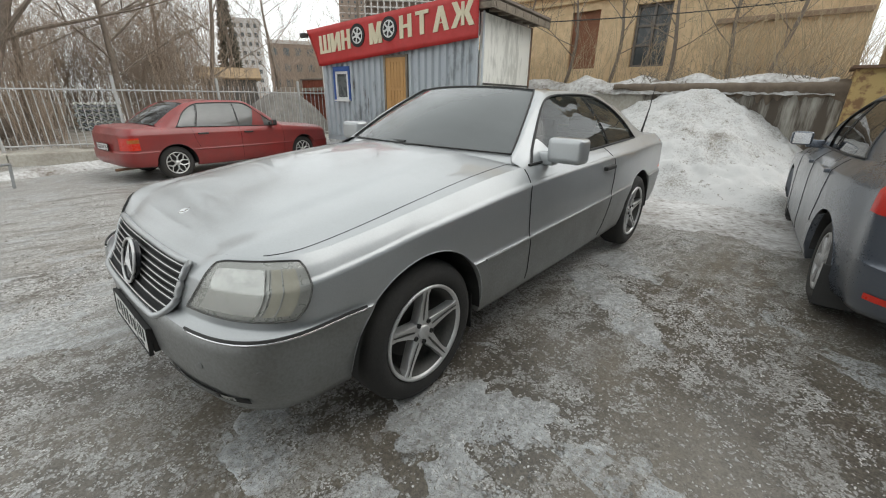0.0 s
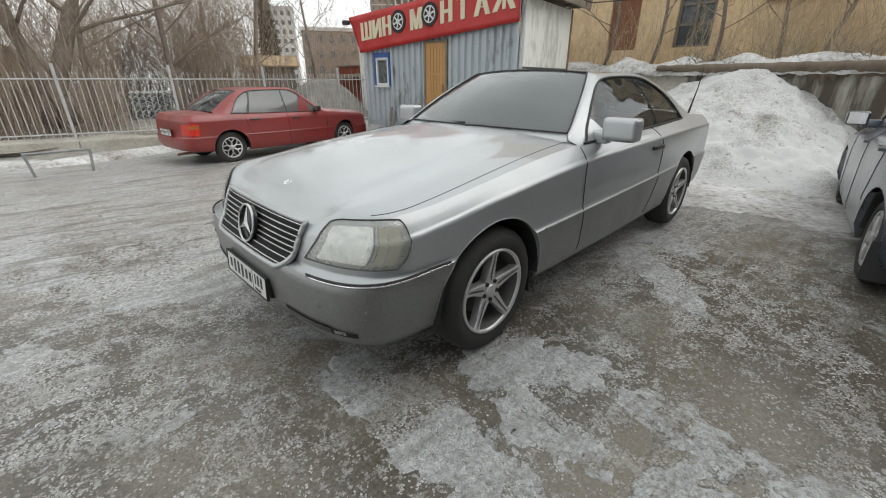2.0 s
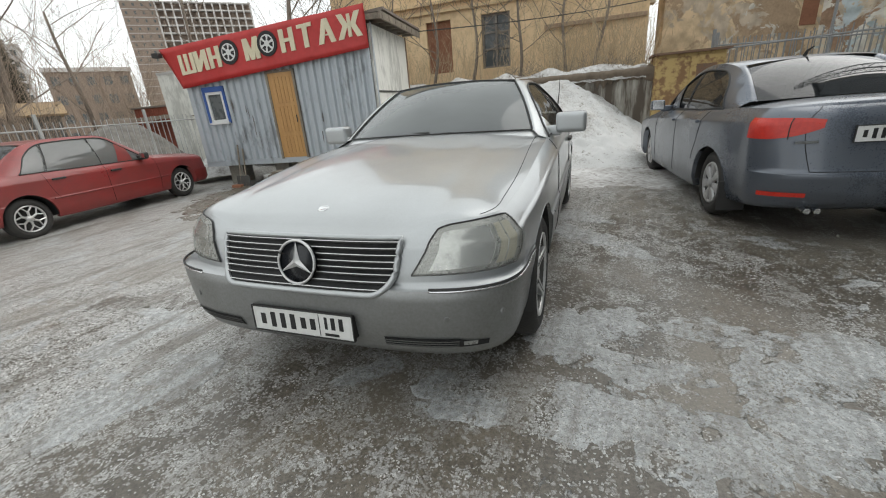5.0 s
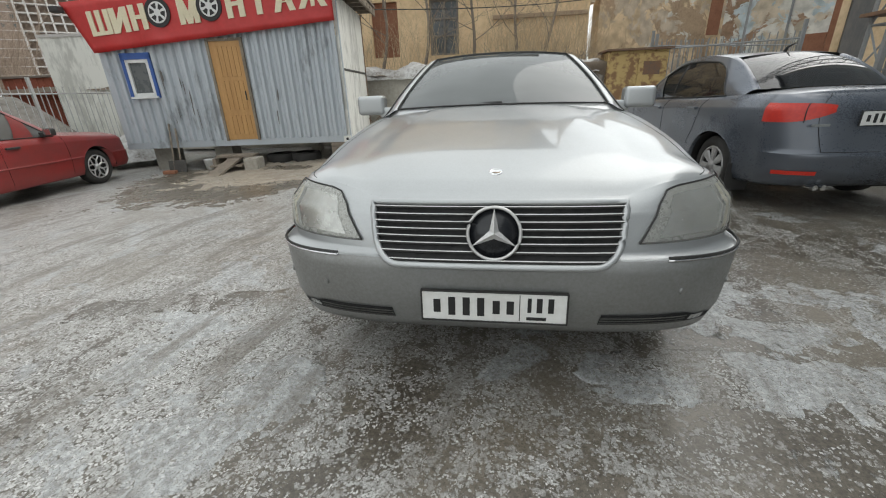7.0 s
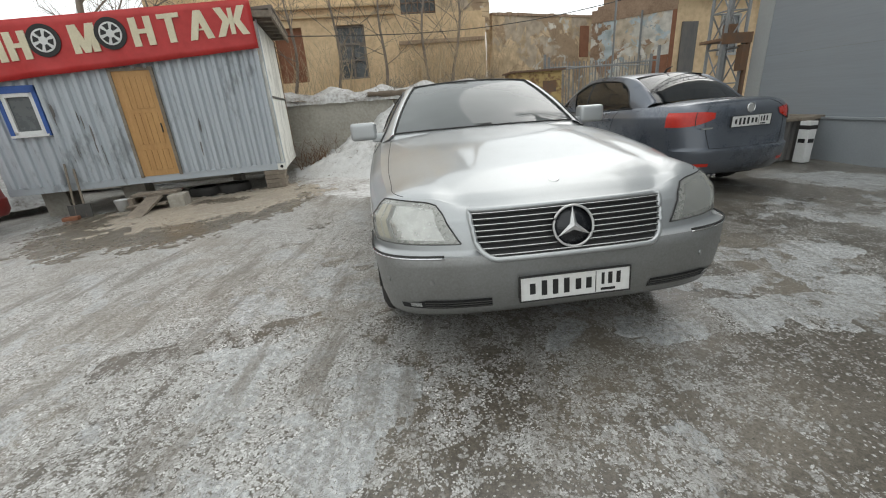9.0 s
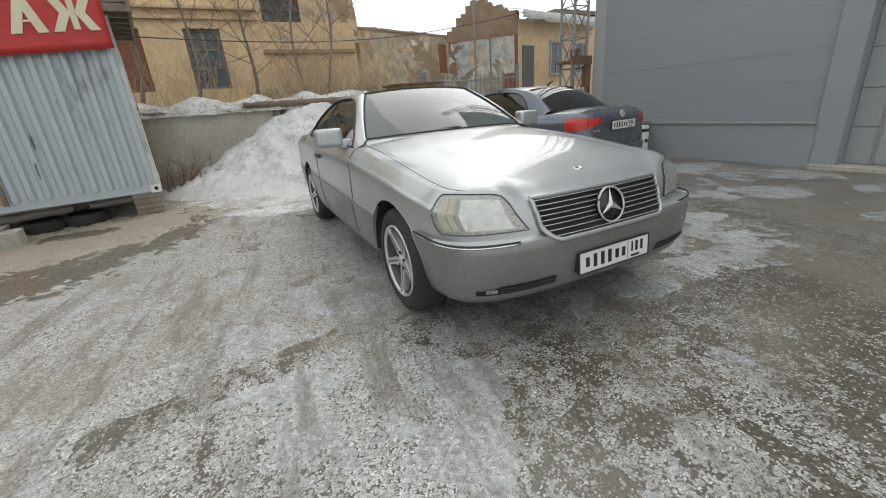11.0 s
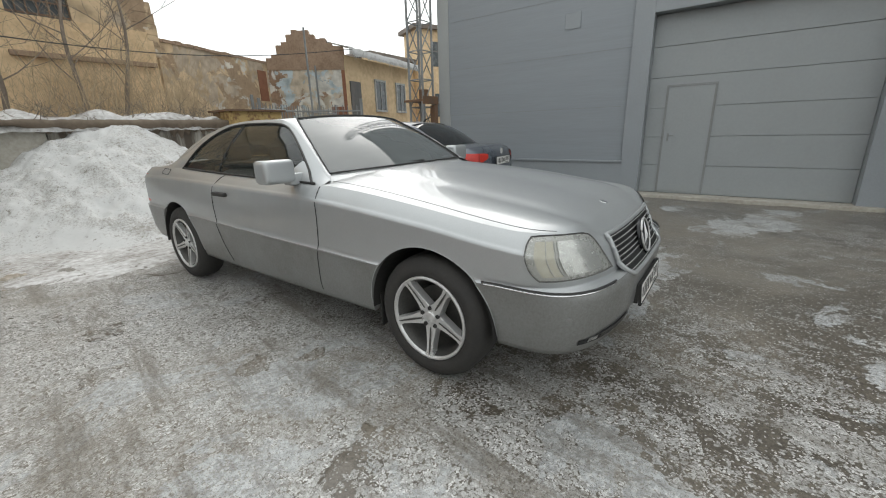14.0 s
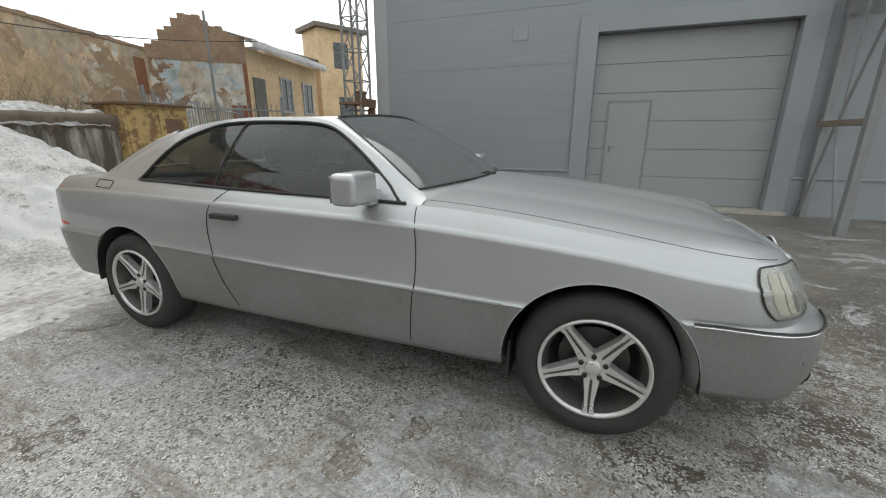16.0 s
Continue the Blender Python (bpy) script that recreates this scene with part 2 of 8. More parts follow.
def peeling(name, coats, scale=1.0, bump=0.6):
    """Old wall with coats of plaster and limewash fallen off in patches: (colour, share of the coat below that it covers)."""
    m = paint(name, coats[0][0], tuple(c * 0.62 for c in coats[0][0]), rough=0.95, scale=2.4, fine=14, amount=1.0, bump=bump)
    n, l = m.node_tree.nodes, m.node_tree.links
    b = n["Principled BSDF"]
    below = b.inputs["Base Color"].links[0].from_socket
    co = [x for x in n if x.type == "TEX_COORD"][0]
    for k, (color, share) in enumerate(coats[1:]):
        shift = n.new("ShaderNodeVectorMath")
        shift.inputs[1].default_value = (3.7 * k + 1.3, 5.1 * k, 2.9 * k)
        l.new(co.outputs["Object"], shift.inputs[0])
        edge = n.new("ShaderNodeTexNoise")
        edge.inputs["Scale"].default_value, edge.inputs["Detail"].default_value = scale * (0.55 + 0.3 * k), 9.0
        edge.inputs["Roughness"].default_value, edge.inputs["Distortion"].default_value = 0.62, 0.5
        stain = n.new("ShaderNodeTexNoise")
        stain.inputs["Scale"].default_value, stain.inputs["Detail"].default_value = 3.0, 8.0
        for x in (edge, stain):
            l.new(shift.outputs["Vector"], x.inputs["Vector"])
        cut = n.new("ShaderNodeMapRange")
        mid = 0.5 + 0.2 * (0.5 - share)
        cut.inputs["From Min"].default_value, cut.inputs["From Max"].default_value = mid - 0.008, mid + 0.008
        l.new(edge.outputs["Fac"], cut.inputs["Value"])
        tone = n.new("ShaderNodeMix")
        tone.data_type = "RGBA"
        tone.inputs["A"].default_value, tone.inputs["B"].default_value = (*[c * 0.68 for c in color], 1), (*[min(0.85, c * 1.12) for c in color], 1)
        wide = n.new("ShaderNodeMapRange")
        wide.inputs["From Min"].default_value, wide.inputs["From Max"].default_value = 0.34, 0.62
        l.new(stain.outputs["Fac"], wide.inputs["Value"])
        l.new(wide.outputs["Result"], tone.inputs["Factor"])
        mx = n.new("ShaderNodeMix")
        mx.data_type = "RGBA"
        l.new(cut.outputs["Result"], mx.inputs["Factor"])
        l.new(below, mx.inputs["A"])
        l.new(tone.outputs["Result"], mx.inputs["B"])
        below = mx.outputs["Result"]
    l.new(below, b.inputs["Base Color"])
    return m


RUIN = peeling("ruined_brick_and_plaster", [((0.42, 0.30, 0.195), 1), ((0.58, 0.44, 0.28), 0.66), ((0.47, 0.385, 0.29), 0.22), ((0.64, 0.60, 0.52), 0.02)], 1.0)
BLUE_PLASTER = peeling("peeling_blue_white_plaster", [((0.36, 0.24, 0.16), 1), ((0.54, 0.46, 0.35), 0.80), ((0.62, 0.60, 0.54), 0.48), ((0.46, 0.53, 0.55), 0.12)], 1.5)


def snow_material(name, clean, dirty, balance, fine_scale):
    m = paint(name, clean, dirty, rough=0.8, scale=1.3, fine=fine_scale, amount=1.0, bump=0.6)
    ramp = [x for x in m.node_tree.nodes if x.type == "VALTORGB"][0]
    ramp.color_ramp.elements[0].position, ramp.color_ramp.elements[1].position = balance, 1.0
    # bits of soil caught in it
    n, l = m.node_tree.nodes, m.node_tree.links
    bits = n.new("ShaderNodeTexNoise")
    bits.inputs["Scale"].default_value, bits.inputs["Detail"].default_value = 7.0, 6.0
    bits.inputs["Roughness"].default_value = 0.7
    co = [x for x in n if x.type == "TEX_COORD"][0]
    l.new(co.outputs["Object"], bits.inputs["Vector"])
    mr = n.new("ShaderNodeMapRange")
    mr.inputs["From Min"].default_value, mr.inputs["From Max"].default_value = 0.60, 0.66
    mr.inputs["To Max"].default_value = 0.75
    l.new(bits.outputs["Fac"], mr.inputs["Value"])
    mx = n.new("ShaderNodeMix")
    mx.data_type = "RGBA"
    mx.inputs["B"].default_value = (dirty[0] * 0.7, dirty[1] * 0.68, dirty[2] * 0.62, 1)
    l.new(mr.outputs["Result"], mx.inputs["Factor"])
    l.new(ramp.outputs["Color"], mx.inputs["A"])
    l.new(mx.outputs["Result"], n["Principled BSDF"].inputs["Base Color"])
    return m


SNOW = snow_material("old_snow", (0.52, 0.52, 0.51), (0.22, 0.20, 0.17), 0.5, 34)
SNOW_DIRTY = snow_material("dirty_snow", (0.58, 0.58, 0.57), (0.17, 0.145, 0.12), 0.2, 14)


def ground_material(name="icy_asphalt", bits_more=0.0, skin_more=0.0):
    """Wet trodden ice, grey slush and bare asphalt, in patches."""
    m = bpy.data.materials.new(name)
    m.use_nodes = True
    n, l = m.node_tree.nodes, m.node_tree.links
    b = n["Principled BSDF"]
    co = n.new("ShaderNodeTexCoord")

    def tex(scale, detail=6.0, rough=0.6, distort=0.0, stretch=None):
        x = n.new("ShaderNodeTexNoise")
        x.inputs["Scale"].default_value, x.inputs["Detail"].default_value = scale, detail
        x.inputs["Roughness"].default_value, x.inputs["Distortion"].default_value = rough, distort
        if stretch:
            mp = n.new("ShaderNodeMapping")
            mp.vector_type = "TEXTURE"
            mp.inputs["Scale"].default_value = stretch
            mp.inputs["Rotation"].default_value = (0, 0, radians(82))
            l.new(co.outputs["Object"], mp.inputs["Vector"])
            l.new(mp.outputs["Vector"], x.inputs["Vector"])
        else:
            l.new(co.outputs["Object"], x.inputs["Vector"])
        return x.outputs["Fac"]

    def rng(v, a, c, lo=0.0, hi=1.0):
        x = n.new("ShaderNodeMapRange")
        for k, val in (("From Min", a), ("From Max", c), ("To Min", lo), ("To Max", hi)):
            x.inputs[k].default_value = val
        l.new(v, x.inputs["Value"])
        return x.outputs["Result"]

    def mixc(f, a, c):
        x = n.new("ShaderNodeMix")
        x.data_type = "RGBA"
        for k, val in (("Factor", f), ("A", a), ("B", c)):
            if hasattr(val, "default_value"):
                l.new(val, x.inputs[k])
            else:
                x.inputs[k].default_value = (*val, 1) if k != "Factor" else val
        return x.outputs["Result"]

    def op(kind, a, c):
        x = n.new("ShaderNodeMath")
        x.operation = kind
        x.use_clamp = True
        for i, val in enumerate((a, c)):
            if hasattr(val, "default_value"):
                l.new(val, x.inputs[i])
            else:
                x.inputs[i].default_value = val
        return x.outputs[0]

    def cells(scale, wobble):
        """Small pieces, each with a random value of its own."""
        w = n.new("ShaderNodeTexNoise")
        w.inputs["Scale"].default_value, w.inputs["Detail"].default_value = scale * 0.55, 3.0
        l.new(co.outputs["Object"], w.inputs["Vector"])
        v = n.new("ShaderNodeVectorMath")
        v.operation = "MULTIPLY_ADD"
        v.inputs[1].default_value = (wobble, wobble, 0)
        l.new(w.outputs["Color"], v.inputs[0])
        l.new(co.outputs["Object"], v.inputs[2])
        flat = n.new("ShaderNodeVectorMath")
        flat.operation = "MULTIPLY"
        flat.inputs[1].default_value = (1, 1, 0)
        l.new(v.outputs["Vector"], flat.inputs[0])
        x = n.new("ShaderNodeTexVoronoi")
        x.inputs["Scale"].default_value = scale
        l.new(flat.outputs["Vector"], x.inputs["Vector"])
        sp = n.new("ShaderNodeSeparateColor")
        l.new(x.outputs["Color"], sp.inputs["Color"])
        return sp.outputs["Red"], x.outputs["Distance"]

    patches = tex(0.55, 5.0, 0.6, 0.6)
    ruts = tex(0.6, 5.0, 0.6, 0.4, (2.6, 0.42, 1))
    streak = tex(2.0, 8.0, 0.72, 0.3, (2.8, 0.34, 1))
    mid = tex(5.0, 9.0, 0.74, 0.7)
    grain = tex(60, 4.0, 0.7)
    film = tex(1.3, 9.0, 0.62, 0.7)
    film2 = tex(3.1, 8.0, 0.66, 0.9)
    mud = tex(0.8, 6.0, 0.6, 0.5)
    bits, bits_d = cells(55, 0.03)
    bits2, bits2_d = cells(115, 0.015)
    sep = n.new("ShaderNodeSeparateXYZ")
    l.new(co.outputs["Object"], sep.inputs["Vector"])
    # the yard before the hall door is driven bare and muddy; towards the shed the ice is whole
    side = n.new("ShaderNodeMath")
    side.operation = "MULTIPLY_ADD"
    side.inputs[1].default_value = -0.75
    l.new(sep.outputs["Y"], side.inputs[0])
    l.new(sep.outputs["X"], side.inputs[2])
    icy = rng(side.outputs[0], -2.7, 2.3, 1.0, 0.0)
    wet = mixc(rng(grain, 0.36, 0.66), (0.064, 0.055, 0.043), (0.140, 0.121, 0.096))
    damp = mixc(rng(grain, 0.36, 0.66), (0.122, 0.107, 0.086), (0.245, 0.218, 0.180))
    base = mixc(rng(mud, 0.44, 0.58), wet, damp)
    # crumbs of broken ice, thicker in places
    thick = op("ADD", op("MULTIPLY", mid, 0.85), op("MULTIPLY", patches, 0.35))
    thick = op("ADD", thick, op("MULTIPLY", op("SUBTRACT", ruts, 0.42), 0.4))
    thick = op("SUBTRACT", op("ADD", thick, op("MULTIPLY", streak, 0.55)), 0.275)
    thick = op("SUBTRACT", op("ADD", thick, op("MULTIPLY", icy, 0.25)), 0.015)
    if bits_more:
        thick = op("ADD" if bits_more > 0 else "SUBTRACT", thick, abs(bits_more))
    dens = rng(thick, 0.645, 0.77, 0.08, 0.84)
    on1 = op("LESS_THAN", bits, dens)
    on2 = op("LESS_THAN", bits2, op("MULTIPLY", dens, 0.75))
    c1 = mixc(bits2, (0.17, 0.160, 0.141), (0.475, 0.470, 0.450))
    c2 = mixc(bits, (0.26, 0.254, 0.238), (0.66, 0.66, 0.64))
    base = mixc(op("MULTIPLY", on1, rng(bits_d, 0.75, 0.5)), base, c1)
    base = mixc(op("MULTIPLY", on2, rng(bits2_d, 0.75, 0.5)), base, c2)
    # brown meltwater stains
    base = mixc(rng(op("ADD", op("MULTIPLY", mud, 0.6), op("MULTIPLY", film2, 0.4)), 0.50, 0.60, 0.0, 0.45), base, (0.17, 0.142, 0.105))
    # smooth thin skins of ice with crisp edges
    skin = op("ADD", op("MULTIPLY", film, 0.7), op("MULTIPLY", film2, 0.3))
    skin = op("SUBTRACT", op("ADD", skin, op("MULTIPLY", icy, 0.03)), 0.010)
    if skin_more:
        skin = op("ADD" if skin_more > 0 else "SUBTRACT", skin, abs(skin_more))
    f_skin = op("MULTIPLY", rng(skin, 0.565, 0.577, 0.0, 0.94), rng(bits2, 0.24, 0.28, 0.12, 1.0))
    skin_c = mixc(rng(op("ADD", op("ADD", op("MULTIPLY", grain, 0.4), op("MULTIPLY", mid, 0.4)), op("MULTIPLY", bits, 0.2)), 0.38, 0.64), (0.27, 0.272, 0.266), (0.50, 0.515, 0.515))
    base = mixc(f_skin, base, skin_c)
    # dirty melt streaks and trodden hollows where the ice is whole
    worn = op("ADD", op("MULTIPLY", streak, 0.6), op("MULTIPLY", tex(1.7, 8.0, 0.7, 0.5, (1.9, 0.5, 1)), 0.4))
    base = mixc(op("MULTIPLY", rng(worn, 0.50, 0.59, 0.0, 0.72), rng(icy, 0.1, 0.6, 0.6, 1.0)), base, mixc(rng(grain, 0.36, 0.66), (0.095, 0.082, 0.065), (0.21, 0.187, 0.155)))
    speck = tex(170, 2.0, 0.6)
    base = mixc(rng(speck, 0.36, 0.44, 0.55, 0.0), base, (0.05, 0.044, 0.035))
    l.new(base, b.inputs["Base Color"])
    cover = op("MAXIMUM", op("MAXIMUM", op("MULTIPLY", on1, 0.8), on2), f_skin)
    l.new(rng(cover, 0.0, 1.0, 0.30, 0.48), b.inputs["Roughness"])
    hgt = op("ADD", op("MULTIPLY", cover, 0.45), op("MULTIPLY", op("ADD", op("ADD", grain, op("MULTIPLY", mid, 0.6)), op("MULTIPLY", op("SUBTRACT", 1.0, worn), 0.9)), 0.4))
    bp = n.new("ShaderNodeBump")
    bp.inputs["Strength"].default_value, bp.inputs["Distance"].default_value = 0.9, 0.016
    l.new(hgt, bp.inputs["Height"])
    l.new(bp.outputs["Normal"], b.inputs["Normal"])
    return m


GROUND = ground_material()
ICE = ground_material("thin_grey_white_ice", 0.12, 0.085)
WET = ground_material("wet_bare_asphalt", -0.13, -0.3)
STONE = paint("grey_brown_stones", (0.12, 0.11, 0.095), (0.24, 0.22, 0.19), rough=0.9, scale=9, fine=50, amount=0.9)
WASTE = snow_material("patchy_snow_on_soil", (0.36, 0.34, 0.31), (0.17, 0.14, 0.105), 0.05, 5)
WET_MUD = paint("dark_wet_mud", (0.15, 0.128, 0.098), (0.10, 0.086, 0.066), rough=0.3, scale=2.5, fine=30, amount=0.8, bump=0.15)
SAND = paint("wet_sandy_mud", (0.34, 0.30, 0.24), (0.235, 0.20, 0.16), rough=0.45, scale=1.5, fine=25, amount=0.8, bump=0.2, rough_var=0.25)


# ---- helpers for building ----
def part(name, bm, material, parent=None, label="", smooth=False, recalc=True):
    """Links a bmesh as one mesh object, under its thing if it has one."""
    if recalc:
        bmesh.ops.recalc_face_normals(bm, faces=bm.faces)
    me = bpy.data.meshes.new(name)
    bm.to_mesh(me)
    bm.free()
    if smooth:
        me.polygons.foreach_set("use_smooth", [True] * len(me.polygons))
    me.materials.append(material)
    ob = new(name, me)
    if parent:
        ob.parent = parent
    if label:
        ob["label"] = label
    return ob


def thing(name, label, category, group="", kind="", m=None):
    ob = new(name)
    tagged(ob, label, category, group, kind)
    if m is not None:
        ob.matrix_world = m
    return ob


def box(bm, x0, x1, y0, y1, z0, z1, m=None, bevel=0.0, seg=2):
    made = bmesh.ops.create_cube(bm, size=1)["verts"]
    t = Matrix.Translation(((x0 + x1) / 2, (y0 + y1) / 2, (z0 + z1) / 2)) @ Matrix.Diagonal((abs(x1 - x0), abs(y1 - y0), abs(z1 - z0), 1))
    bmesh.ops.transform(bm, matrix=(m @ t) if m else t, verts=made)
    if bevel:
        edges = list({e for v in made for e in v.link_edges})
        bmesh.ops.bevel(bm, geom=edges, offset=bevel, segments=seg, affect="EDGES", profile=0.6)
    return bm


def boxed(name, dims, material, parent=None, label="", m=None, bevel=0.0):
    return part(name, box(bmesh.new(), *dims, m=m, bevel=bevel), material, parent, label)


def tube(bm, points, radii, sides=8, closed=False):
    """A round bar through the points."""
    pts = [Vector(p) for p in points]
    if not hasattr(radii, "__len__"):
        radii = [radii] * len(pts)
    rings = []
    for i, p in enumerate(pts):
        a, c = pts[i - 1] if (i or closed) else p, pts[(i + 1) % len(pts)] if (i + 1 < len(pts) or closed) else p
        d = (c - a)
        d = d.normalized() if d.length > 1e-9 else Vector((0, 0, 1))
        u = d.cross(Vector((0, 0, 1)) if abs(d.z) < 0.9 else Vector((1, 0, 0))).normalized()
        w = d.cross(u)
        rings.append([bm.verts.new(p + (u * math.cos(k * math.tau / sides) + w * math.sin(k * math.tau / sides)) * radii[i]) for k in range(sides)])
    n = len(rings)
    for i in range(n if closed else n - 1):
        for k in range(sides):
            bm.faces.new((rings[i][k], rings[i][(k + 1) % sides], rings[(i + 1) % n][(k + 1) % sides], rings[(i + 1) % n][k]))
    if not closed and sides > 2:
        bm.faces.new(rings[0][::-1])
        bm.faces.new(rings[-1])
    return bm


def grid(bm, rows, close=False):
    """Faces over rows of points of one length."""
    vs = [[bm.verts.new(p) for p in r] for r in rows]
    for i in range(len(vs) - 1):
        m = len(vs[i])
        for j in range(m if close else m - 1):
            q = (vs[i][j], vs[i][(j + 1) % m], vs[i + 1][(j + 1) % m], vs[i + 1][j])
            if len({tuple(round(c, 5) for c in v.co) for v in q}) >= 3:
                bm.faces.new(q)
    return bm


def spin(bm, profile, m, sides=48):
    """Turns a profile of (axial, radius) about the x axis of m."""
    rows = []
    for a, r in profile:
        rows.append([m @ Vector((a, r * math.cos(k * math.tau / sides), r * math.sin(k * math.tau / sides))) for k in range(sides)])
    return grid(bm, rows, close=True)


def table(pairs, x):
    """A smooth curve through the pairs."""
    if x <= pairs[0][0]:
        return pairs[0][1]
    for i in range(len(pairs) - 1):
        (a, va), (c, vc) = pairs[i], pairs[i + 1]
        if x <= c:
            f = (x - a) / (c - a)
            p = pairs[i - 1] if i else (a - (c - a), va)
            q = pairs[i + 2] if i + 2 < len(pairs) else (c + (c - a), vc)
            ma = (vc - p[1]) / (c - p[0]) * (c - a)
            mc = (q[1] - va) / (q[0] - a) * (c - a)
            return (2 * f**3 - 3 * f**2 + 1) * va + (f**3 - 2 * f**2 + f) * ma + (-2 * f**3 + 3 * f**2) * vc + (f**3 - f**2) * mc
    return pairs[-1][1]


def lin(pairs, x):
    return float(np.interp(x, [p[0] for p in pairs], [p[1] for p in pairs]))


# ---- cars ----
HEIGHTS = (0, 0.08, 0.3, 0.6, 0.85, 0.96, 1.0)
UPPER = (1.0, 1.04, 1.12, 1.35, 1.6, 1.8, 1.93, 2.0, 2.07, 2.2, 2.45, 2.7, 2.88, 3.0)


class Hull:
    """The outer skin of a car: plan outlines stacked from the sill to the window line.
    Heights run 0 sill, 1 rubbing strip, 2 shoulder crease, 3 bonnet edge and window line."""

    def __init__(self, s):
        self.s = s

    def zs(self, y, x=1.0):
        s = self.s
        ze = table(s["ze"], y)
        if y < s["yc_f"]:
            f = min(1, max(0, (abs(x) - s["dip"][0]) / s["dip"][1]))
            ze -= s["dip"][2] * (1 - f * f * (3 - 2 * f))
        return table(s["zb"], y), table(s["zr"], y), table(s["zc"], y), ze

    def z(self, h, y, x=1.0):
        q = self.zs(y, x)
        i = min(2, max(0, int(h)))
        return q[i] + (q[i + 1] - q[i]) * (h - i)

    def h(self, z, y, x=1.0):
        q = self.zs(y, x)
        for i in range(3):
            if z <= q[i + 1] or i == 2:
                return i + (z - q[i]) / max(1e-6, q[i + 1] - q[i])

    def half(self, h, y):
        return self.s["hw"] - lin(self.s["off"], h) - table(self.s["taper"], y)

    def front(self, a, h, out=0.0):
        s = self.s
        w, yf = self.half(h, s["yc_f"]), lin(s["yF"], h)
        x = w * math.sin(a) ** (2 / self.nf(h))
        y = s["yc_f"] - (s["yc_f"] - yf) * max(0, math.cos(a)) ** (2 / self.nf(h))
        p = Vector((x, y, self.z(h, y, x)))
        return p + self.normal(a) * out if out else p

    def nf(self, h):
        """How square the front corners are: the bumper more than the wings."""
        s = self.s
        return s["n_f"] if h >= 1.02 else s.get("n_low", s["n_f"])

    def normal(self, a):
        n = Vector((math.sin(a) ** 1.2, -max(0.0, math.cos(a)) ** 1.2, 0.0))
        return n.normalized()

    def rear(self, a, h):
        s = self.s
        w, yr = self.half(h, s["yc_r"]), lin(s["yR"], h)
        x = w * math.sin(a) ** (2 / s["n_r"])
        y = s["yc_r"] + (yr - s["yc_r"]) * max(0, math.cos(a)) ** (2 / s["n_r"])
        return Vector((x, y, self.z(h, y, 1.0)))

    def side(self, y, h, arch=True, out=0.0):
        s = self.s
        z = self.z(h, y)
        if arch:
            for ya in (0.0, s["base"]):
                d = s["arch"] ** 2 - (y - ya) ** 2
                if d > 0:
                    z = max(z, s["hub"] + math.sqrt(d) + 0.002 * h)
        hh = self.h(z, y)
        return Vector((self.half(hh, y) + out, y, z))

    def at_x(self, x, z, out=0.0):
        """A point of the front face at that x and height."""
        s = self.s
        y = lin(s["yF"], 1.5)
        for _ in range(3):
            h = self.h(z, y, x)
            w, yf = self.half(h, s["yc_f"]), lin(s["yF"], h)
            y = s["yc_f"] - (s["yc_f"] - yf) * max(0.0, 1 - min(1, abs(x) / w) ** self.nf(h)) ** (1 / self.nf(h))
        a = math.asin(min(1, (abs(x) / w) ** (self.nf(h) / 2)))
        n = self.normal(a)
        return Vector((x, y, z)) + Vector((math.copysign(n.x, x), n.y, 0)) * out

    def at_x_rear(self, x, z, out=0.0):
        s = self.s
        y = lin(s["yR"], 1.5)
        for _ in range(3):
            h = self.h(z, y, 1.0)
            w, yr = self.half(h, s["yc_r"]), lin(s["yR"], h)
            y = s["yc_r"] + (yr - s["yc_r"]) * max(0.0, 1 - min(1, abs(x) / w) ** s["n_r"]) ** (1 / s["n_r"])
        a = math.asin(min(1, (abs(x) / w) ** (s["n_r"] / 2)))
        n = self.normal(a)
        return Vector((x, y, z)) + Vector((math.copysign(n.x, x), -n.y, 0)) * out

    def angle_z(self, a, z, out=0.0):
        """A point of the front corner at that turn and height."""
        h = 2.0
        for _ in range(3):
            p = self.front(a, h)
            h = self.h(z, p.y, p.x)
        return self.front(a, h, out)


def flip(p):
    return Vector((-p.x, p.y, p.z))


def patch(edge_a, edge_b, spine, far, nu, nv, bend=2.4):
    """A panel over four edge curves: edge_a(v) at u=0, far(v) at u=1, spine(u) at v=0, edge_b(u) at v=1. It bows over between spine and edge."""
    rows = []
    for i in range(nu + 1):
        u = i / nu
        row = []
        for j in range(nv + 1):
            v = j / nv
            p = Vector((0, 0, 0))
            for k in range(3):
                w = v**bend if k == 2 else v
                e0, e1 = edge_a(v)[k], far(v)[k]
                p[k] = (1 - u) * e0 + u * e1 + (1 - w) * spine(u)[k] + w * edge_b(u)[k]
                p[k] -= (1 - u) * (1 - w) * edge_a(0)[k] + u * (1 - w) * far(0)[k] + (1 - u) * w * edge_a(1)[k] + u * w * far(1)[k]
            row.append(p)
        rows.append(row)
    return rows


def both(bm, rows, close=True):
    """Rows on one half of the car and their mirror image."""
    grid(bm, rows)
    grid(bm, [[flip(p) for p in r] for r in rows])
    bmesh.ops.remove_doubles(bm, verts=bm.verts, dist=0.0008)
    return bm


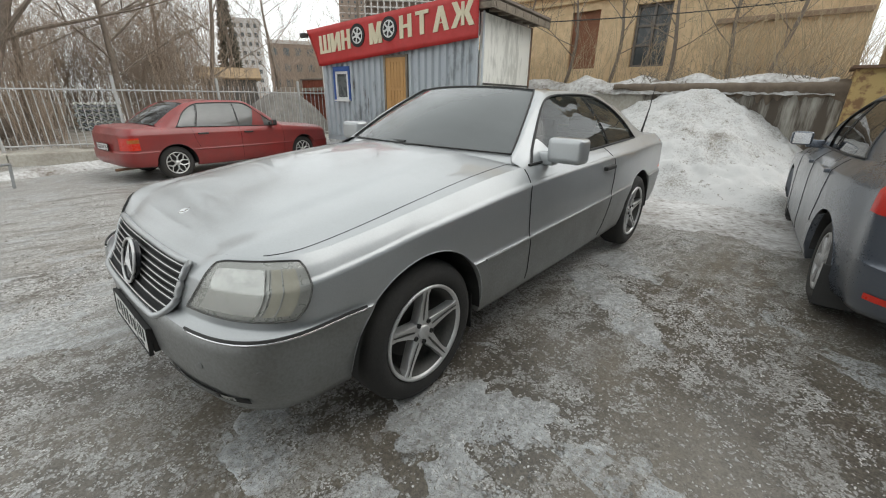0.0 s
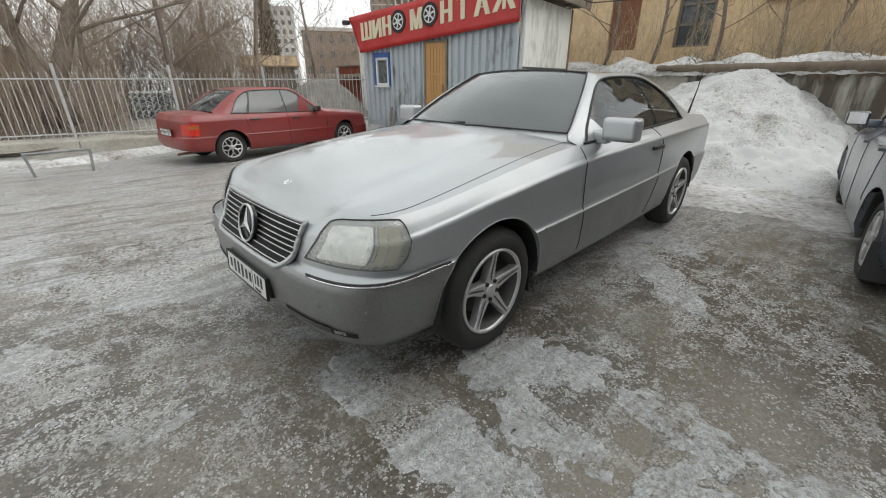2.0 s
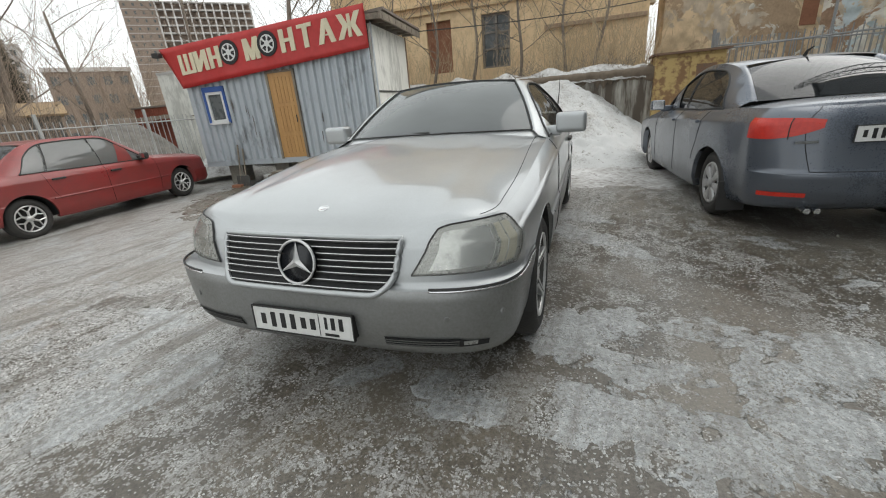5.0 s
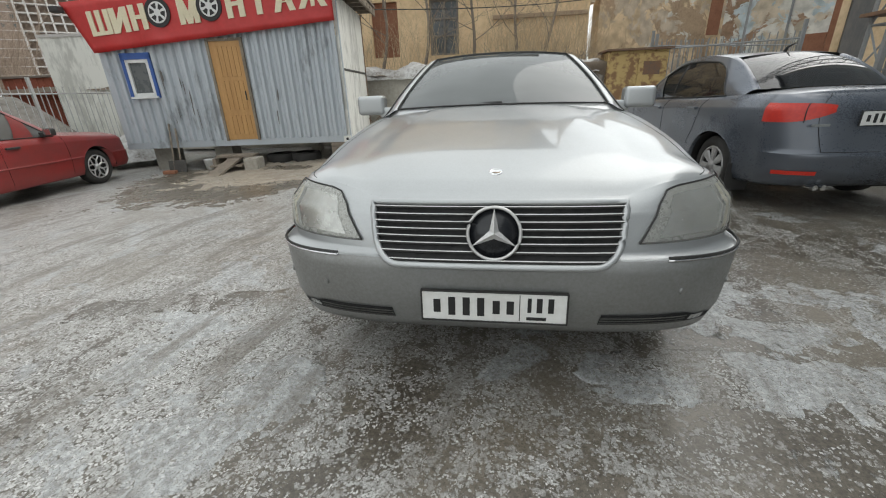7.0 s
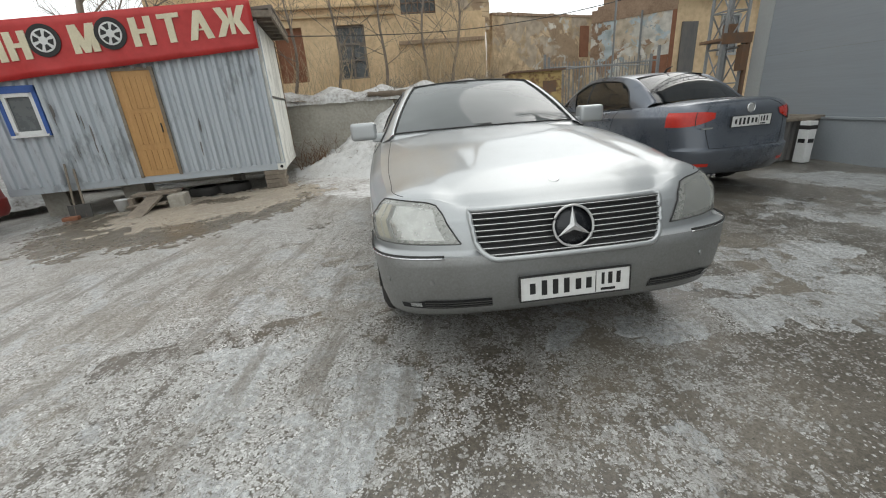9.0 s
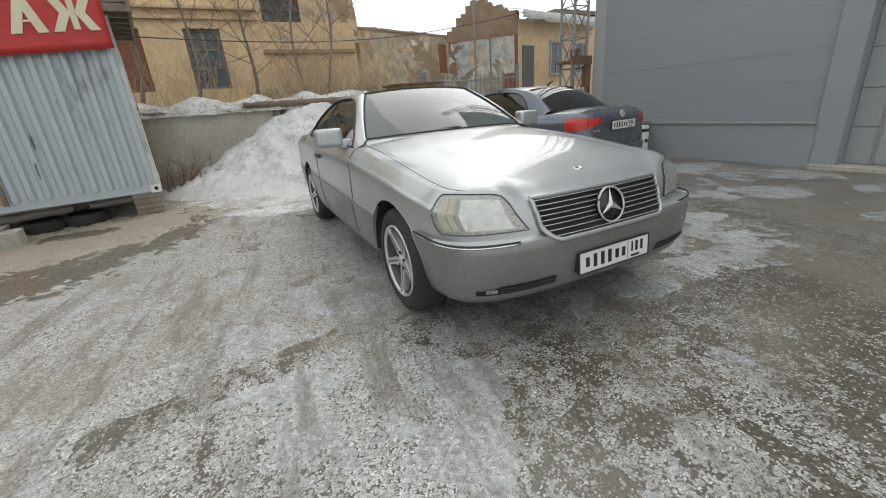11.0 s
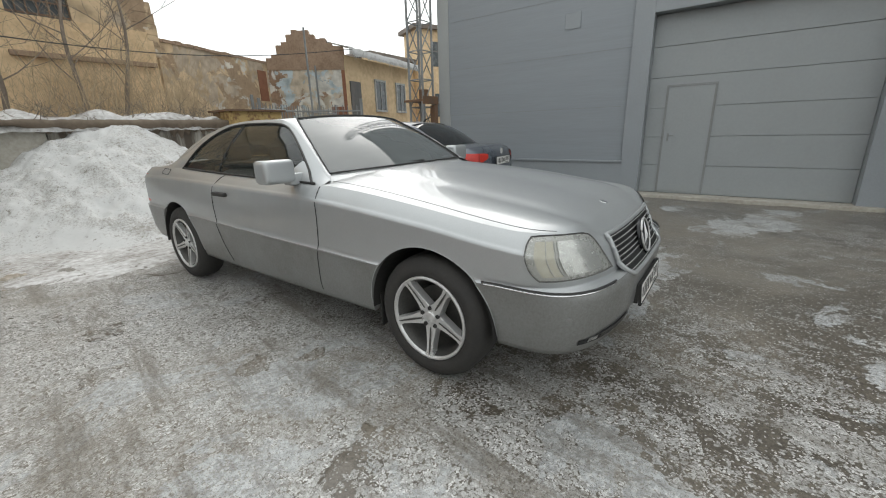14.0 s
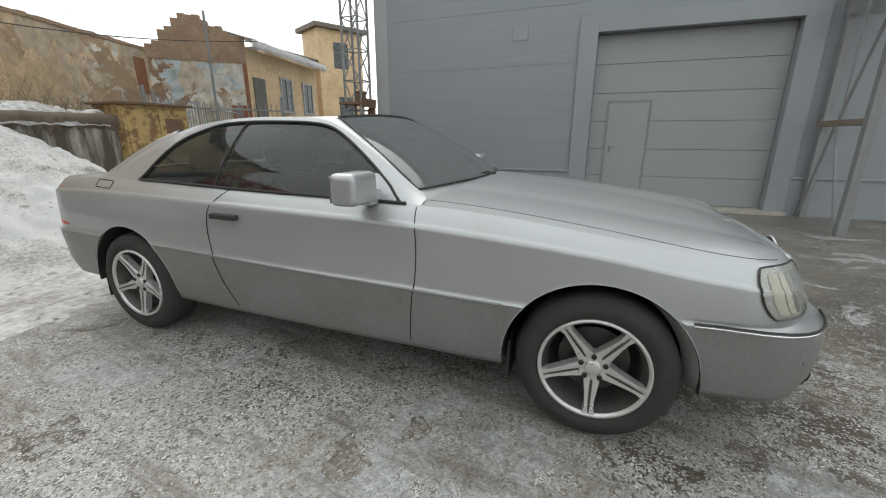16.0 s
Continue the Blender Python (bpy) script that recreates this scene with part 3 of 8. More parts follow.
def wheel(name, parent, x, y, hub, radius, rim, width, style, sidewise):
    """A wheel whose outer face looks along +x or -x."""
    m = pose(x, y, hub, 0, 0, 0 if sidewise > 0 else 180)
    if style == "twin_spoke":
        m = m @ pose(0, 0, 0, 0 if sidewise > 0 else 180)
    tyre_w = width
    base = thing(name, "", "")
    base.parent = parent
    w = tyre_w
    prof = [(-w, rim * 0.97), (-w * 0.99, rim + 0.02), (-w * 0.97, radius - 0.05), (-w * 0.9, radius - 0.018), (-w * 0.78, radius - 0.002), (-w * 0.5, radius), (-w * 0.22, radius - 0.002),
            (-w * 0.09, radius - 0.016), (-0.006, radius - 0.045), (0.0, (radius + rim) / 2), (-0.004, rim + 0.018), (-0.014, rim + 0.004), (-0.02, rim - 0.004)]
    part("tyre", spin(bmesh.new(), prof, m, 56), RUBBER, base, smooth=True)
    bm = bmesh.new()
    if style == "twin_spoke":
        spin(bm, [(-0.02, rim + 0.003), (-0.004, rim + 0.001), (-0.004, rim - 0.010), (-0.018, rim - 0.016)], m, 56)
        part("rim_lip", bm, ALLOY, base, smooth=True)
        bm = spin(bmesh.new(), [(-0.018, rim - 0.014), (-0.06, rim - 0.035), (-0.19, rim - 0.04), (-0.19, 0.02), (-0.19, 0.0)], m, 48)
        part("rim_barrel", bm, ALLOY_DARK, base, smooth=True)
        bm = spin(bmesh.new(), [(-0.15, 0.155), (-0.12, 0.155), (-0.12, 0.0)], m, 40)
        part("brake_disc", bm, ALLOY_DARK, base)
        for k in range(5):
            turn = m @ pose(0, 0, 0, k * 72, 0, 0)
            rows, grooves = [], []
            for f in (0.0, 0.15, 0.35, 0.6, 0.82, 0.93, 1.0):
                r = 0.03 + f * (rim - 0.036)
                hw = 0.017 + 0.024 * (1 - f) ** 1.6 + 0.012 * max(0.0, f - 0.8) / 0.2
                gw = 0.0035 + 0.0035 * math.sin(math.pi * min(1.0, f * 1.05))
                dz = -0.034 + 0.0285 * f**1.5
                side = ((dz - 0.045, hw * 1.12), (dz - 0.004, hw), (dz, hw * 0.93), (dz - 0.001, gw))
                rows.append([turn @ Vector((d, -c, r)) for d, c in side] + [turn @ Vector((dz - 0.010, 0, r))] + [turn @ Vector((d, c, r)) for d, c in side[::-1]])
                # flat dark strip laid over the groove between the two ribs
                grooves.append([turn @ Vector((dz + 0.0012, c, r)) for c in (-gw * 0.8, gw * 0.8)])
            spoke = part("spoke", grid(bmesh.new(), rows), ALLOY, base)
            part("groove", grid(bmesh.new(), grooves[1:-1]), ALLOY_DARK, spoke, "dark strip along the spoke groove")
            bolt = turn @ pose(0, 0, 0, 36) @ pose(0, 0, 0.054)
            part("wheel_bolt", spin(bmesh.new(), [(-0.05, 0.012), (-0.026, 0.012), (-0.024, 0.008), (-0.03, 0.006), (-0.03, 0.0)], bolt, 10), BLACK, base)
        part("hub_disc", spin(bmesh.new(), [(-0.08, 0.072), (-0.036, 0.068), (-0.034, 0.0)], m, 30), ALLOY, base, smooth=False)
        part("centre_cap", spin(bmesh.new(), [(-0.04, 0.036), (-0.026, 0.035), (-0.022, 0.030), (-0.021, 0.0)], m, 32), ALLOY, base, smooth=True)
    elif style == "mesh_alloy":
        part("rim_lip", spin(bm, [(-0.02, rim + 0.003), (-0.004, rim), (-0.006, rim - 0.014), (-0.03, rim - 0.02)], m, 40), ALLOY, base, smooth=True)
        part("rim_barrel", spin(bmesh.new(), [(-0.03, rim - 0.018), (-0.1, rim - 0.03), (-0.1, 0.0)], m, 32), BLACK, base, smooth=True)
        for k in range(6):
            bm = bmesh.new()
            turn = m @ pose(0, 0, 0, k * 60, 0, 0)
            for c0, c1 in ((0.0, -0.07), (0.0, 0.07)):
                mid = Vector((-0.02, 0, 0.105))
                tube(bm, [turn @ mid, turn @ Vector((-0.016, c1, rim - 0.02))], 0.011, 5)
            tube(bm, [turn @ Vector((-0.03, 0, 0.03)), turn @ Vector((-0.02, 0, 0.105))], 0.017, 5)
            part("spoke", bm, ALLOY, base)
        part("centre_cap", spin(bmesh.new(), [(-0.05, 0.05), (-0.015, 0.046), (-0.01, 0.0)], m, 20), ALLOY, base, smooth=True)
    else:
        part("rim_barrel", spin(bm, [(-0.02, rim + 0.003), (-0.012, rim - 0.01), (-0.05, rim - 0.03), (-0.06, 0.0)], m, 40), BLACK, base, smooth=True)
        for k in range(7):
            bm = bmesh.new()
            turn = m @ pose(0, 0, 0, k * 360 / 7, 0, 0)
            rows = []
            for f in (0.0, 0.5, 1.0):
                r, c = 0.04 + f * (rim - 0.045), 0.018 + 0.036 * f
                rows.append([turn @ Vector((-0.03, -c * 1.1, r)), turn @ Vector((-0.012, -c * 0.85, r)), turn @ Vector((-0.008, 0, r)), turn @ Vector((-0.012, c * 0.85, r)), turn @ Vector((-0.03, c * 1.1, r))])
            part("hubcap_spoke", grid(bm, rows), HUBCAP, base)
        part("hubcap_ring", spin(bmesh.new(), [(-0.025, rim), (-0.006, rim - 0.006), (-0.01, rim - 0.024), (-0.03, rim - 0.026)], m, 40), HUBCAP, base, smooth=True)
        part("centre_cap", spin(bmesh.new(), [(-0.03, 0.06), (-0.004, 0.05), (0.0, 0.0)], m, 24), HUBCAP, base, smooth=True)
    return base


def car(s, name, label, m):
    """A whole car from its numbers: skin, roof, glass, cabin, wheels. Front to -y, front axle at y = 0."""
    root = thing(name, label, "car", m=m)
    H = Hull(s)
    upper, lower = s["paint"], s["low_paint"]
    ra, base = s["arch"], s["base"]
    cols_f = [("f", math.radians(90) * (i / 30)) for i in range(31)]
    cols_r = [("r", math.radians(90) * (1 - i / 20)) for i in range(21)]
    ys = set(np.linspace(s["yc_f"], s["yc_r"], 60).round(4).tolist())
    for ya in (0.0, base):
        for k in range(33):
            yy = ya - ra * math.cos(math.pi * k / 32)
            if s["yc_f"] < yy < s["yc_r"]:
                ys.add(round(yy, 4))
        for e in (ya - ra - 0.001, ya + ra + 0.001):
            if s["yc_f"] < e < s["yc_r"]:
                ys.add(e)
    ys = sorted(ys)
    cols_s = [("s", y) for y in ys]

    def point(col, h):
        k, v = col
        return H.front(v, h) if k == "f" else H.rear(v, h) if k == "r" else H.side(v, h)

    def skin(cols, hs):
        return [[point(c, h) for c in cols] for h in hs]

    # the painted skin above the rubbing strip
    bm = bmesh.new()
    both(bm, skin(cols_f + cols_s[1:] + cols_r[1:], UPPER))
    body = part("body", bm, upper, root, smooth=True)
    # bumpers and lower cladding
    fr = [c for c in cols_s if c[1] <= -ra * 0.6]
    rr = [c for c in cols_s if c[1] >= base + ra * 0.6]
    mid = [c for c in cols_s if ra * 0.6 <= c[1] <= base - ra * 0.6]

    def low(nm, cols, lab=""):
        rows = skin(cols, HEIGHTS)
        tuck = [Vector((p.x * 0.93, p.y + (0.06 if p.y < 0 else -0.06 if p.y > base + ra else 0), p.z + 0.012)) for p in rows[0]]
        b = bmesh.new()
        return b, [tuck] + rows

    b, rows = low("front_bumper", cols_f + fr[1:])
    bumper = part("front_bumper", both(b, rows), lower, root, smooth=True)
    b, rows = low("rear_bumper", rr + cols_r[1:])
    rear_bumper = part("rear_bumper", both(b, rows), lower, root, smooth=True)
    for sgn in (1, -1):
        b, rows = low("side_cladding", mid)
        if sgn < 0:
            rows = [[flip(p) for p in r] for r in rows]
        part("side_cladding", grid(b, rows), lower, root, smooth=True)

    # bonnet
    a_c, y_cowl = math.radians(s["hood_corner"]), s["cowl"]

    def ring_f(v):
        return H.front(a_c * v, 3.0)

    def ring_s(u):
        n1 = 0.3
        if u < n1:
            return H.front(a_c + (math.pi / 2 - a_c) * u / n1, 3.0)
        return H.side(s["yc_f"] + (y_cowl - s["yc_f"]) * (u - n1) / (1 - n1), 3.0, False)

    def spine(u):
        y = lin(s["yF"], 3.0)
        y = y + (s["ws_low"][0] - y) * u
        if u == 0:
            return H.front(0, 3.0)
        return Vector((0, y, table(s["hood_z"], y)))

    def cowl(v):
        e, c = ring_s(1.0), spine(1.0)
        return Vector((e.x * v, c.y + (e.y - c.y) * v**2.2, c.z + (e.z - c.z) * v**2.4))

    rows = patch(ring_f, ring_s, spine, cowl, 46, 22, s.get("hood_bend", 2.6))
    lift = s.get("crease", 0.0)
    for i, row in enumerate(rows):
        u = i / 46
        fade = min(1.0, max(0.0, (u - 0.03) / 0.2))
        for j in range(len(row)):
            e = (0.60 - j / 22) / 0.10
            e = min(1.0, max(0.0, e))
            row[j] = row[j] + Vector((0, 0, lift * fade * (1 - 0.5 * u) * e * e * (3 - 2 * e)))
    bm = bmesh.new()
    both(bm, rows)
    hood = part("bonnet", bm, upper, root, smooth=True)
    # shut line of the bonnet
    jc = s.get("hood_cut", 20)
    for sgn in (1, -1):
        pts = []
        for i in range(s.get("cut_from", 8), len(rows)):
            q = jc + (21.6 - jc) * (1 - i / 46) ** 1.5
            k = min(21, int(q))
            pts.append(rows[i][k].lerp(rows[i][k + 1], q - k) + Vector((0, 0, -0.0005)))
        tube(bm := bmesh.new(), [p if sgn > 0 else flip(p) for p in pts], 0.002, 6)
        part("bonnet_gap", bm, DARK_GAP, hood)

    # boot lid
    y_deck = s["deck"]

    def rring_f(v):
        return H.rear(math.radians(58) * v, 3.0)

    def rring_s(u):
        n1 = 0.3
        if u < n1:
            return H.rear(math.radians(58) + math.radians(32) * u / n1, 3.0)
        return H.side(s["yc_r"] + (y_deck - s["yc_r"]) * (u - n1) / (1 - n1), 3.0, False)

    def rspine(u):
        y0 = lin(s["yR"], 3.0)
        if u == 0:
            return H.rear(0, 3.0)
        y = y0 + (s["rw_low"][0] - y0) * u
        return Vector((0, y, table(s["deck_z"], y)))

    def rcowl(v):
        e, c = rring_s(1.0), rspine(1.0)
        return Vector((e.x * v, c.y + (e.y - c.y) * v**2.2, c.z + (e.z - c.z) * v**2.4))

    bm = bmesh.new()
    both(bm, patch(rring_f, rring_s, rspine, rcowl, 24, 16, 2.8))
    lid = part("boot_lid", bm, upper, root, smooth=True)

    # roof, pillars and glass
    ya, yt, yr, yb = s["cowl"] - 0.03, s["rail_top"][0], s["rail_top"][1], s["deck"] + 0.02

    def rail(y):
        return Vector((table(s["rail_x"], y), y, table(s["rail_z"], y)))

    def belt(y):
        return H.side(y, 3.0, False)

    def flank(y, z, out=0.0):
        r, b = rail(y), belt(y)
        d = max(0.02, r.z - b.z)
        f = (z - b.z) / d
        return Vector((b.x + (r.x - b.x) * f + 0.035 * max(0, f * (1 - f)) * 4 * min(1, d / 0.3) + out, y, z))

    wc, wt, rt, rl = s["ws_corner"], s["ws_top"], s["rw_top"], s["rw_corner"]

    def ws_edge(t):
        return Vector(wc[0]).lerp(Vector(wc[1]), t) + Vector((0.012, -0.0, 0.014)) * 4 * t * (1 - t)

    def rw_edge(t):
        return Vector(rl[0]).lerp(Vector(rl[1]), t) + Vector((0.01, 0.0, 0.03)) * 4 * t * (1 - t)

    def mirrored(nm, rows, material, lab="", sm=True, parent=root):
        obs = []
        for sgn in (1, -1):
            b = bmesh.new()
            grid(b, rows if sgn > 0 else [[flip(p) for p in r] for r in rows])
            obs.append(part(nm, b, material, parent, lab, smooth=sm))
        return obs

    N = 18
    a_rows = [[rail(ya + (yt - ya) * i / N).lerp(ws_edge(i / N), j / 4) + Vector((0.0, -0.004, 0.008)) * 4 * (j / 4) * (1 - j / 4) for j in range(5)] for i in range(N + 1)]
    mirrored("windscreen_pillar", a_rows, upper)
    c_rows = [[rail(yr + (yb - yr) * i / N).lerp(rw_edge(1 - i / N), j / 4) + Vector((0.0, 0.004, 0.012)) * 4 * (j / 4) * (1 - j / 4) for j in range(5)] for i in range(N + 1)]
    mirrored("rear_pillar", c_rows, upper)

    # roof panel: front edge, rail, rear edge
    def roof_rows():
        out = []
        for i in range(25):
            u = i / 24
            y_e = yt + (yr - yt) * u
            e = rail(y_e)
            f = 4 * u * (1 - u)
            c = Vector((0, wt[0] + (rt[0] - wt[0]) * u, wt[1] + (rt[1] - wt[1]) * u + s["roof_rise"] * f))
            row = []
            for j in range(17):
                v = j / 16
                corner = Vector(wc[1]) * (1 - u) + Vector(rl[1]) * u
                q = Vector((e.x * v, c.y + (e.y - c.y) * v**2, c.z + (e.z - c.z) * v**3.2))
                row.append(q)
            out.append(row)
        return out

    bm = bmesh.new()
    both(bm, roof_rows())
    roof = part("roof", bm, upper, root, smooth=True)

    def curve_top(v, corner, c):
        return Vector((corner.x * v, c[0] + (corner.y - c[0]) * v**2, c[1] + (corner.z - c[1]) * v**2.2))

    def screen(edge, low_c, top_c, bow):
        rows = []
        for i in range(17):
            t = i / 16
            e = edge(t)
            c = Vector((0, low_c[0] + (top_c[0] - low_c[0]) * t, low_c[1] + (top_c[1] - low_c[1]) * t))
            c += bow * 4 * t * (1 - t)
            rows.append([Vector((e.x * v, c.y + (e.y - c.y) * v**2, c.z + (e.z - c.z) * v**2.2)) for v in [j / 12 for j in range(13)]])
        return rows

    bow = Vector((0, -0.02, 0.03))
    bm = bmesh.new()
    both(bm, screen(ws_edge, s["ws_low"], wt, bow))
    wscreen = part("windscreen", bm, s.get("ws_glass", GLASS), root, "tinted windscreen", smooth=True)
    # panel between bonnet and windscreen
    strip = []
    for j in range(17):
        p, q = cowl(j / 16), curve_top(j / 16, ws_edge(0.0), s["ws_low"])
        strip.append([p + Vector((0, 0.0, -0.003)), p.lerp(q, 0.5) + Vector((0, 0, -0.004)), q + Vector((0, 0.004, -0.002))])
    part("cowl_panel", both(bmesh.new(), strip), upper, root, smooth=True)
    bm = bmesh.new()
    both(bm, screen(rw_edge, s["rw_low"], rt, Vector((0, 0.02, 0.03))))
    rscreen = part("rear_window", bm, GLASS_DARK, root, "dark rear window", smooth=True)
    for ob in (wscreen, rscreen):
        ob.visible_shadow = True
    # rubber seal of the windscreen
    ring = [ws_edge(i / 12) + Vector((0.004, -0.004, 0.004)) for i in range(13)]
    top = [curve_top(1 - i / 10, ws_edge(1.0), wt) + Vector((0, 0, 0.003)) for i in range(1, 11)]
    half = ring + top
    bot = [curve_top(1 - i / 10, ws_edge(0.0), s["ws_low"]) + Vector((0, -0.004, 0.004)) for i in range(0, 11)]
    for sgn in (1, -1):
        bm = bmesh.new()
        tube(bm, [p if sgn > 0 else flip(p) for p in half], 0.007, 5)
        tube(bm, [p if sgn > 0 else flip(p) for p in bot], 0.005, 5)
        part("windscreen_seal", bm, BLACK, root)

    # side windows
    wy0, wy1 = s["win"][0][0], s["win"][-1][0]

    def wtop(y):
        return max(belt(y).z, min(table(s["win"], y), rail(y).z - 0.012)) if wy0 < y < wy1 else belt(y).z

    yy = sorted(set(np.linspace(ya, yb, 70).tolist() + [wy0, wy0 + 0.01, wy1, wy1 - 0.01]))
    rows = []
    for y in yy:
        b0, r0 = wtop(y), rail(y).z
        rows.append([flank(y, b0 + (r0 - b0) * j / 4) for j in range(5)])
    mirrored("window_frame", rows, upper)
    cuts = s["dividers"]
    for k in range(len(cuts) + 1):
        def cut_y(c, z):
            f = (z - 1.0) / 0.4
            return c[0] + (c[1] - c[0]) * f
        rows = []
        for j in range(13):
            f = j / 12
            row = []
            for y in np.linspace(wy0, wy1, 50):
                z = belt(y).z + (wtop(y) - belt(y).z) * f
                y2 = y
                if k < len(cuts):
                    y2 = min(y2, cut_y(cuts[k], z))
                if k > 0:
                    y2 = max(y2, cut_y(cuts[k - 1], z))
                z2 = min(z, wtop(y2)) if wtop(y2) > belt(y2).z else z
                row.append(flank(y2, max(z2, belt(y2).z), -0.006))
            rows.append(row)
        for sgn in (1, -1):
            b = bmesh.new()
            grid(b, rows if sgn > 0 else [[flip(p) for p in r] for r in rows])
            bmesh.ops.remove_doubles(b, verts=b.verts, dist=0.0015)
            part("side_window", b, s.get("side_glass", GLASS), root, smooth=True)
    trim = [flank(y, wtop(y), 0.004) for y in np.linspace(wy0 + 0.005, wy1 - 0.005, 50)]
    sill = [flank(y, belt(y).z + 0.004, 0.006) for y in np.linspace(wy0 - 0.02, wy1, 30)]
    for sgn in (1, -1):
        g = (lambda p: p) if sgn > 0 else flip
        part("window_trim", tube(bmesh.new(), [g(p) for p in trim], 0.008, 6), s["trim"], root)
        part("window_sill_trim", tube(bmesh.new(), [g(p) for p in sill], 0.008, 6), s["sill_trim"], root)
        for c in cuts:
            pts = []
            for i in range(9):
                z = belt(c[0]).z + (table(s["win"], c[1]) - belt(c[0]).z) * i / 8
                pts.append(flank(c[0] + (c[1] - c[0]) * i / 8, z, 0.003))
            part("window_divider", tube(bmesh.new(), [g(p) for p in pts], 0.0045, 6), s["div_trim"], root)

    if "sail" in s:
        y0, y1, y2 = s["sail"]
        rows = []
        for y in np.linspace(y0, y2, 14):
            hi = wtop(y) - 0.004 if y < y1 else belt(y).z + (wtop(y1) - belt(y1).z) * (1 - (y - y1) / (y2 - y1))
            rows.append([flank(y, belt(y).z + 0.004 + max(0.0, hi - belt(y).z - 0.004) * j / 4, 0.007) for j in range(5)])
        mirrored("mirror_foot", rows, upper)

    # shut lines, strips and handles on the flanks
    for sgn in (1, -1):
        g = (lambda p: p) if sgn > 0 else flip
        for line in s["door_lines"]:
            pts = [H.side(table(line, z), H.h(z, table(line, z)), True, 0.0015) for z in np.linspace(line[0][0], line[-1][0], 24)]
            part("door_gap", tube(bmesh.new(), [g(p) for p in pts], 0.0024, 6), DARK_GAP, root)
        for y0, y1 in s["strips"]:
            pts = [H.side(y, 1.0, False, 0.002) for y in np.linspace(y0, y1, 30)]
            part("rubbing_strip", tube(bmesh.new(), [g(p) for p in pts], s["strip_r"], 6), s["strip_mat"], root)
        for hy, hz in s["handles"]:
            c = H.side(hy, H.h(hz, hy), False)
            hnd = part("door_handle", box(bmesh.new(), c.x - 0.01, c.x + 0.032, hy - 0.095, hy + 0.095, hz - 0.014, hz + 0.016, bevel=0.009), s["handle_mat"], root)
            if sgn < 0:
                hnd.data.transform(Matrix.Diagonal((-1, 1, 1, 1)))
                hnd.data.flip_normals()
        # wheel houses
        for ya2 in (0.0, base):
            bm = bmesh.new()
            rws = []
            for k in range(25):
                ang = math.pi * (-0.02 + 1.04 * k / 24)
                px = H.half(1.0, ya2) - 0.006
                rws.append([Vector((px - d, ya2 + (ra - 0.004) * math.cos(ang), s["hub"] + (ra - 0.004) * math.sin(ang))) for d in (0.02, 0.42)])
            grid(bm, [[g(p) for p in r] for r in rws])
            part("wheel_arch_liner", bm, BLACK, root)
            bm = bmesh.new()
            lip = []
            for k in range(29):
                ang = math.pi * (0.0 + 1.0 * k / 28)
                yy2, zz2 = ya2 + ra * math.cos(ang), s["hub"] + ra * math.sin(ang)
                hh = H.h(max(zz2, table(s["zb"], yy2)), yy2)
                lip.append(Vector((H.half(max(0.05, hh), yy2) - 0.001, yy2, zz2)))
            part("arch_lip", tube(bm, [g(p) for p in lip], 0.003, 6), upper, root, smooth=True)
            wheel("wheel", root, sgn * (s["wheel_x"]), ya2, s["hub"], s["tyre"], s["rim"], s["tyre_w"], s["wheel_style"], sgn)
    # floor pan and cabin
    boxed("floor_pan", (-s["hw"] * 0.72, s["hw"] * 0.72, lin(s["yF"], 0.5) + 0.25, lin(s["yR"], 0.5) - 0.3, 0.24, 0.36), BLACK, root)
    boxed("engine_bay", (-s["hw"] * 0.5, s["hw"] * 0.5, -0.6, s["cowl"] - 0.1, 0.36, 0.7), BLACK, root)
    boxed("dashboard", (-s["hw"] * 0.76, s["hw"] * 0.76, s["cowl"] + 0.02, s["cowl"] + 0.38, 0.62, s["ws_low"][1] - 0.09), LEATHER, root, bevel=0.05)
    boxed("parcel_shelf", (-s["hw"] * 0.74, s["hw"] * 0.74, s["deck"] - 0.45, s["deck"] + 0.05, 0.6, s["rw_low"][1] - 0.13), LEATHER, root, bevel=0.04)
    for sx in (-0.36, 0.36):
        for y0, tall in ((s["cowl"] + 0.95, True), (s["cowl"] + 1.75, False)):
            b = bmesh.new()
            box(b, sx - 0.25, sx + 0.25, y0 - 0.5, y0 + 0.05, 0.36, 0.55, bevel=0.05)
            box(b, sx - 0.24, sx + 0.24, -0.07, 0.07, 0, 0.58, m=pose(0, y0, 0.5, -14), bevel=0.05)
            box(b, sx - 0.13, sx + 0.13, -0.05, 0.05, 0.60, 0.74, m=pose(0, y0, 0.5, -14), bevel=0.04)
            part("seat", b, LEATHER, root)
    b = bmesh.new()
    ring = [Vector((0.37 + 0.185 * math.cos(k * math.tau / 24), 0.07 * math.sin(k * math.tau / 24), 0.17 * math.sin(k * math.tau / 24))) + Vector((0, s["cowl"] + 0.52, s["ws_low"][1] - 0.12)) for k in range(24)]
    tube(b, ring, 0.015, 6, closed=True)
    tube(b, [ring[0], ring[12]], 0.02, 6)
    tube(b, [ring[18], ring[0].lerp(ring[12], 0.5)], 0.02, 6)
    part("steering_wheel", b, BLACK, root)
    b = bmesh.new()
    box(b, -0.11, 0.11, s["ws_top"][0] + 0.02, s["ws_top"][0] + 0.05, s["ws_top"][1] - 0.12, s["ws_top"][1] - 0.05, bevel=0.012)
    part("rear_view_mirror", b, BLACK, root)
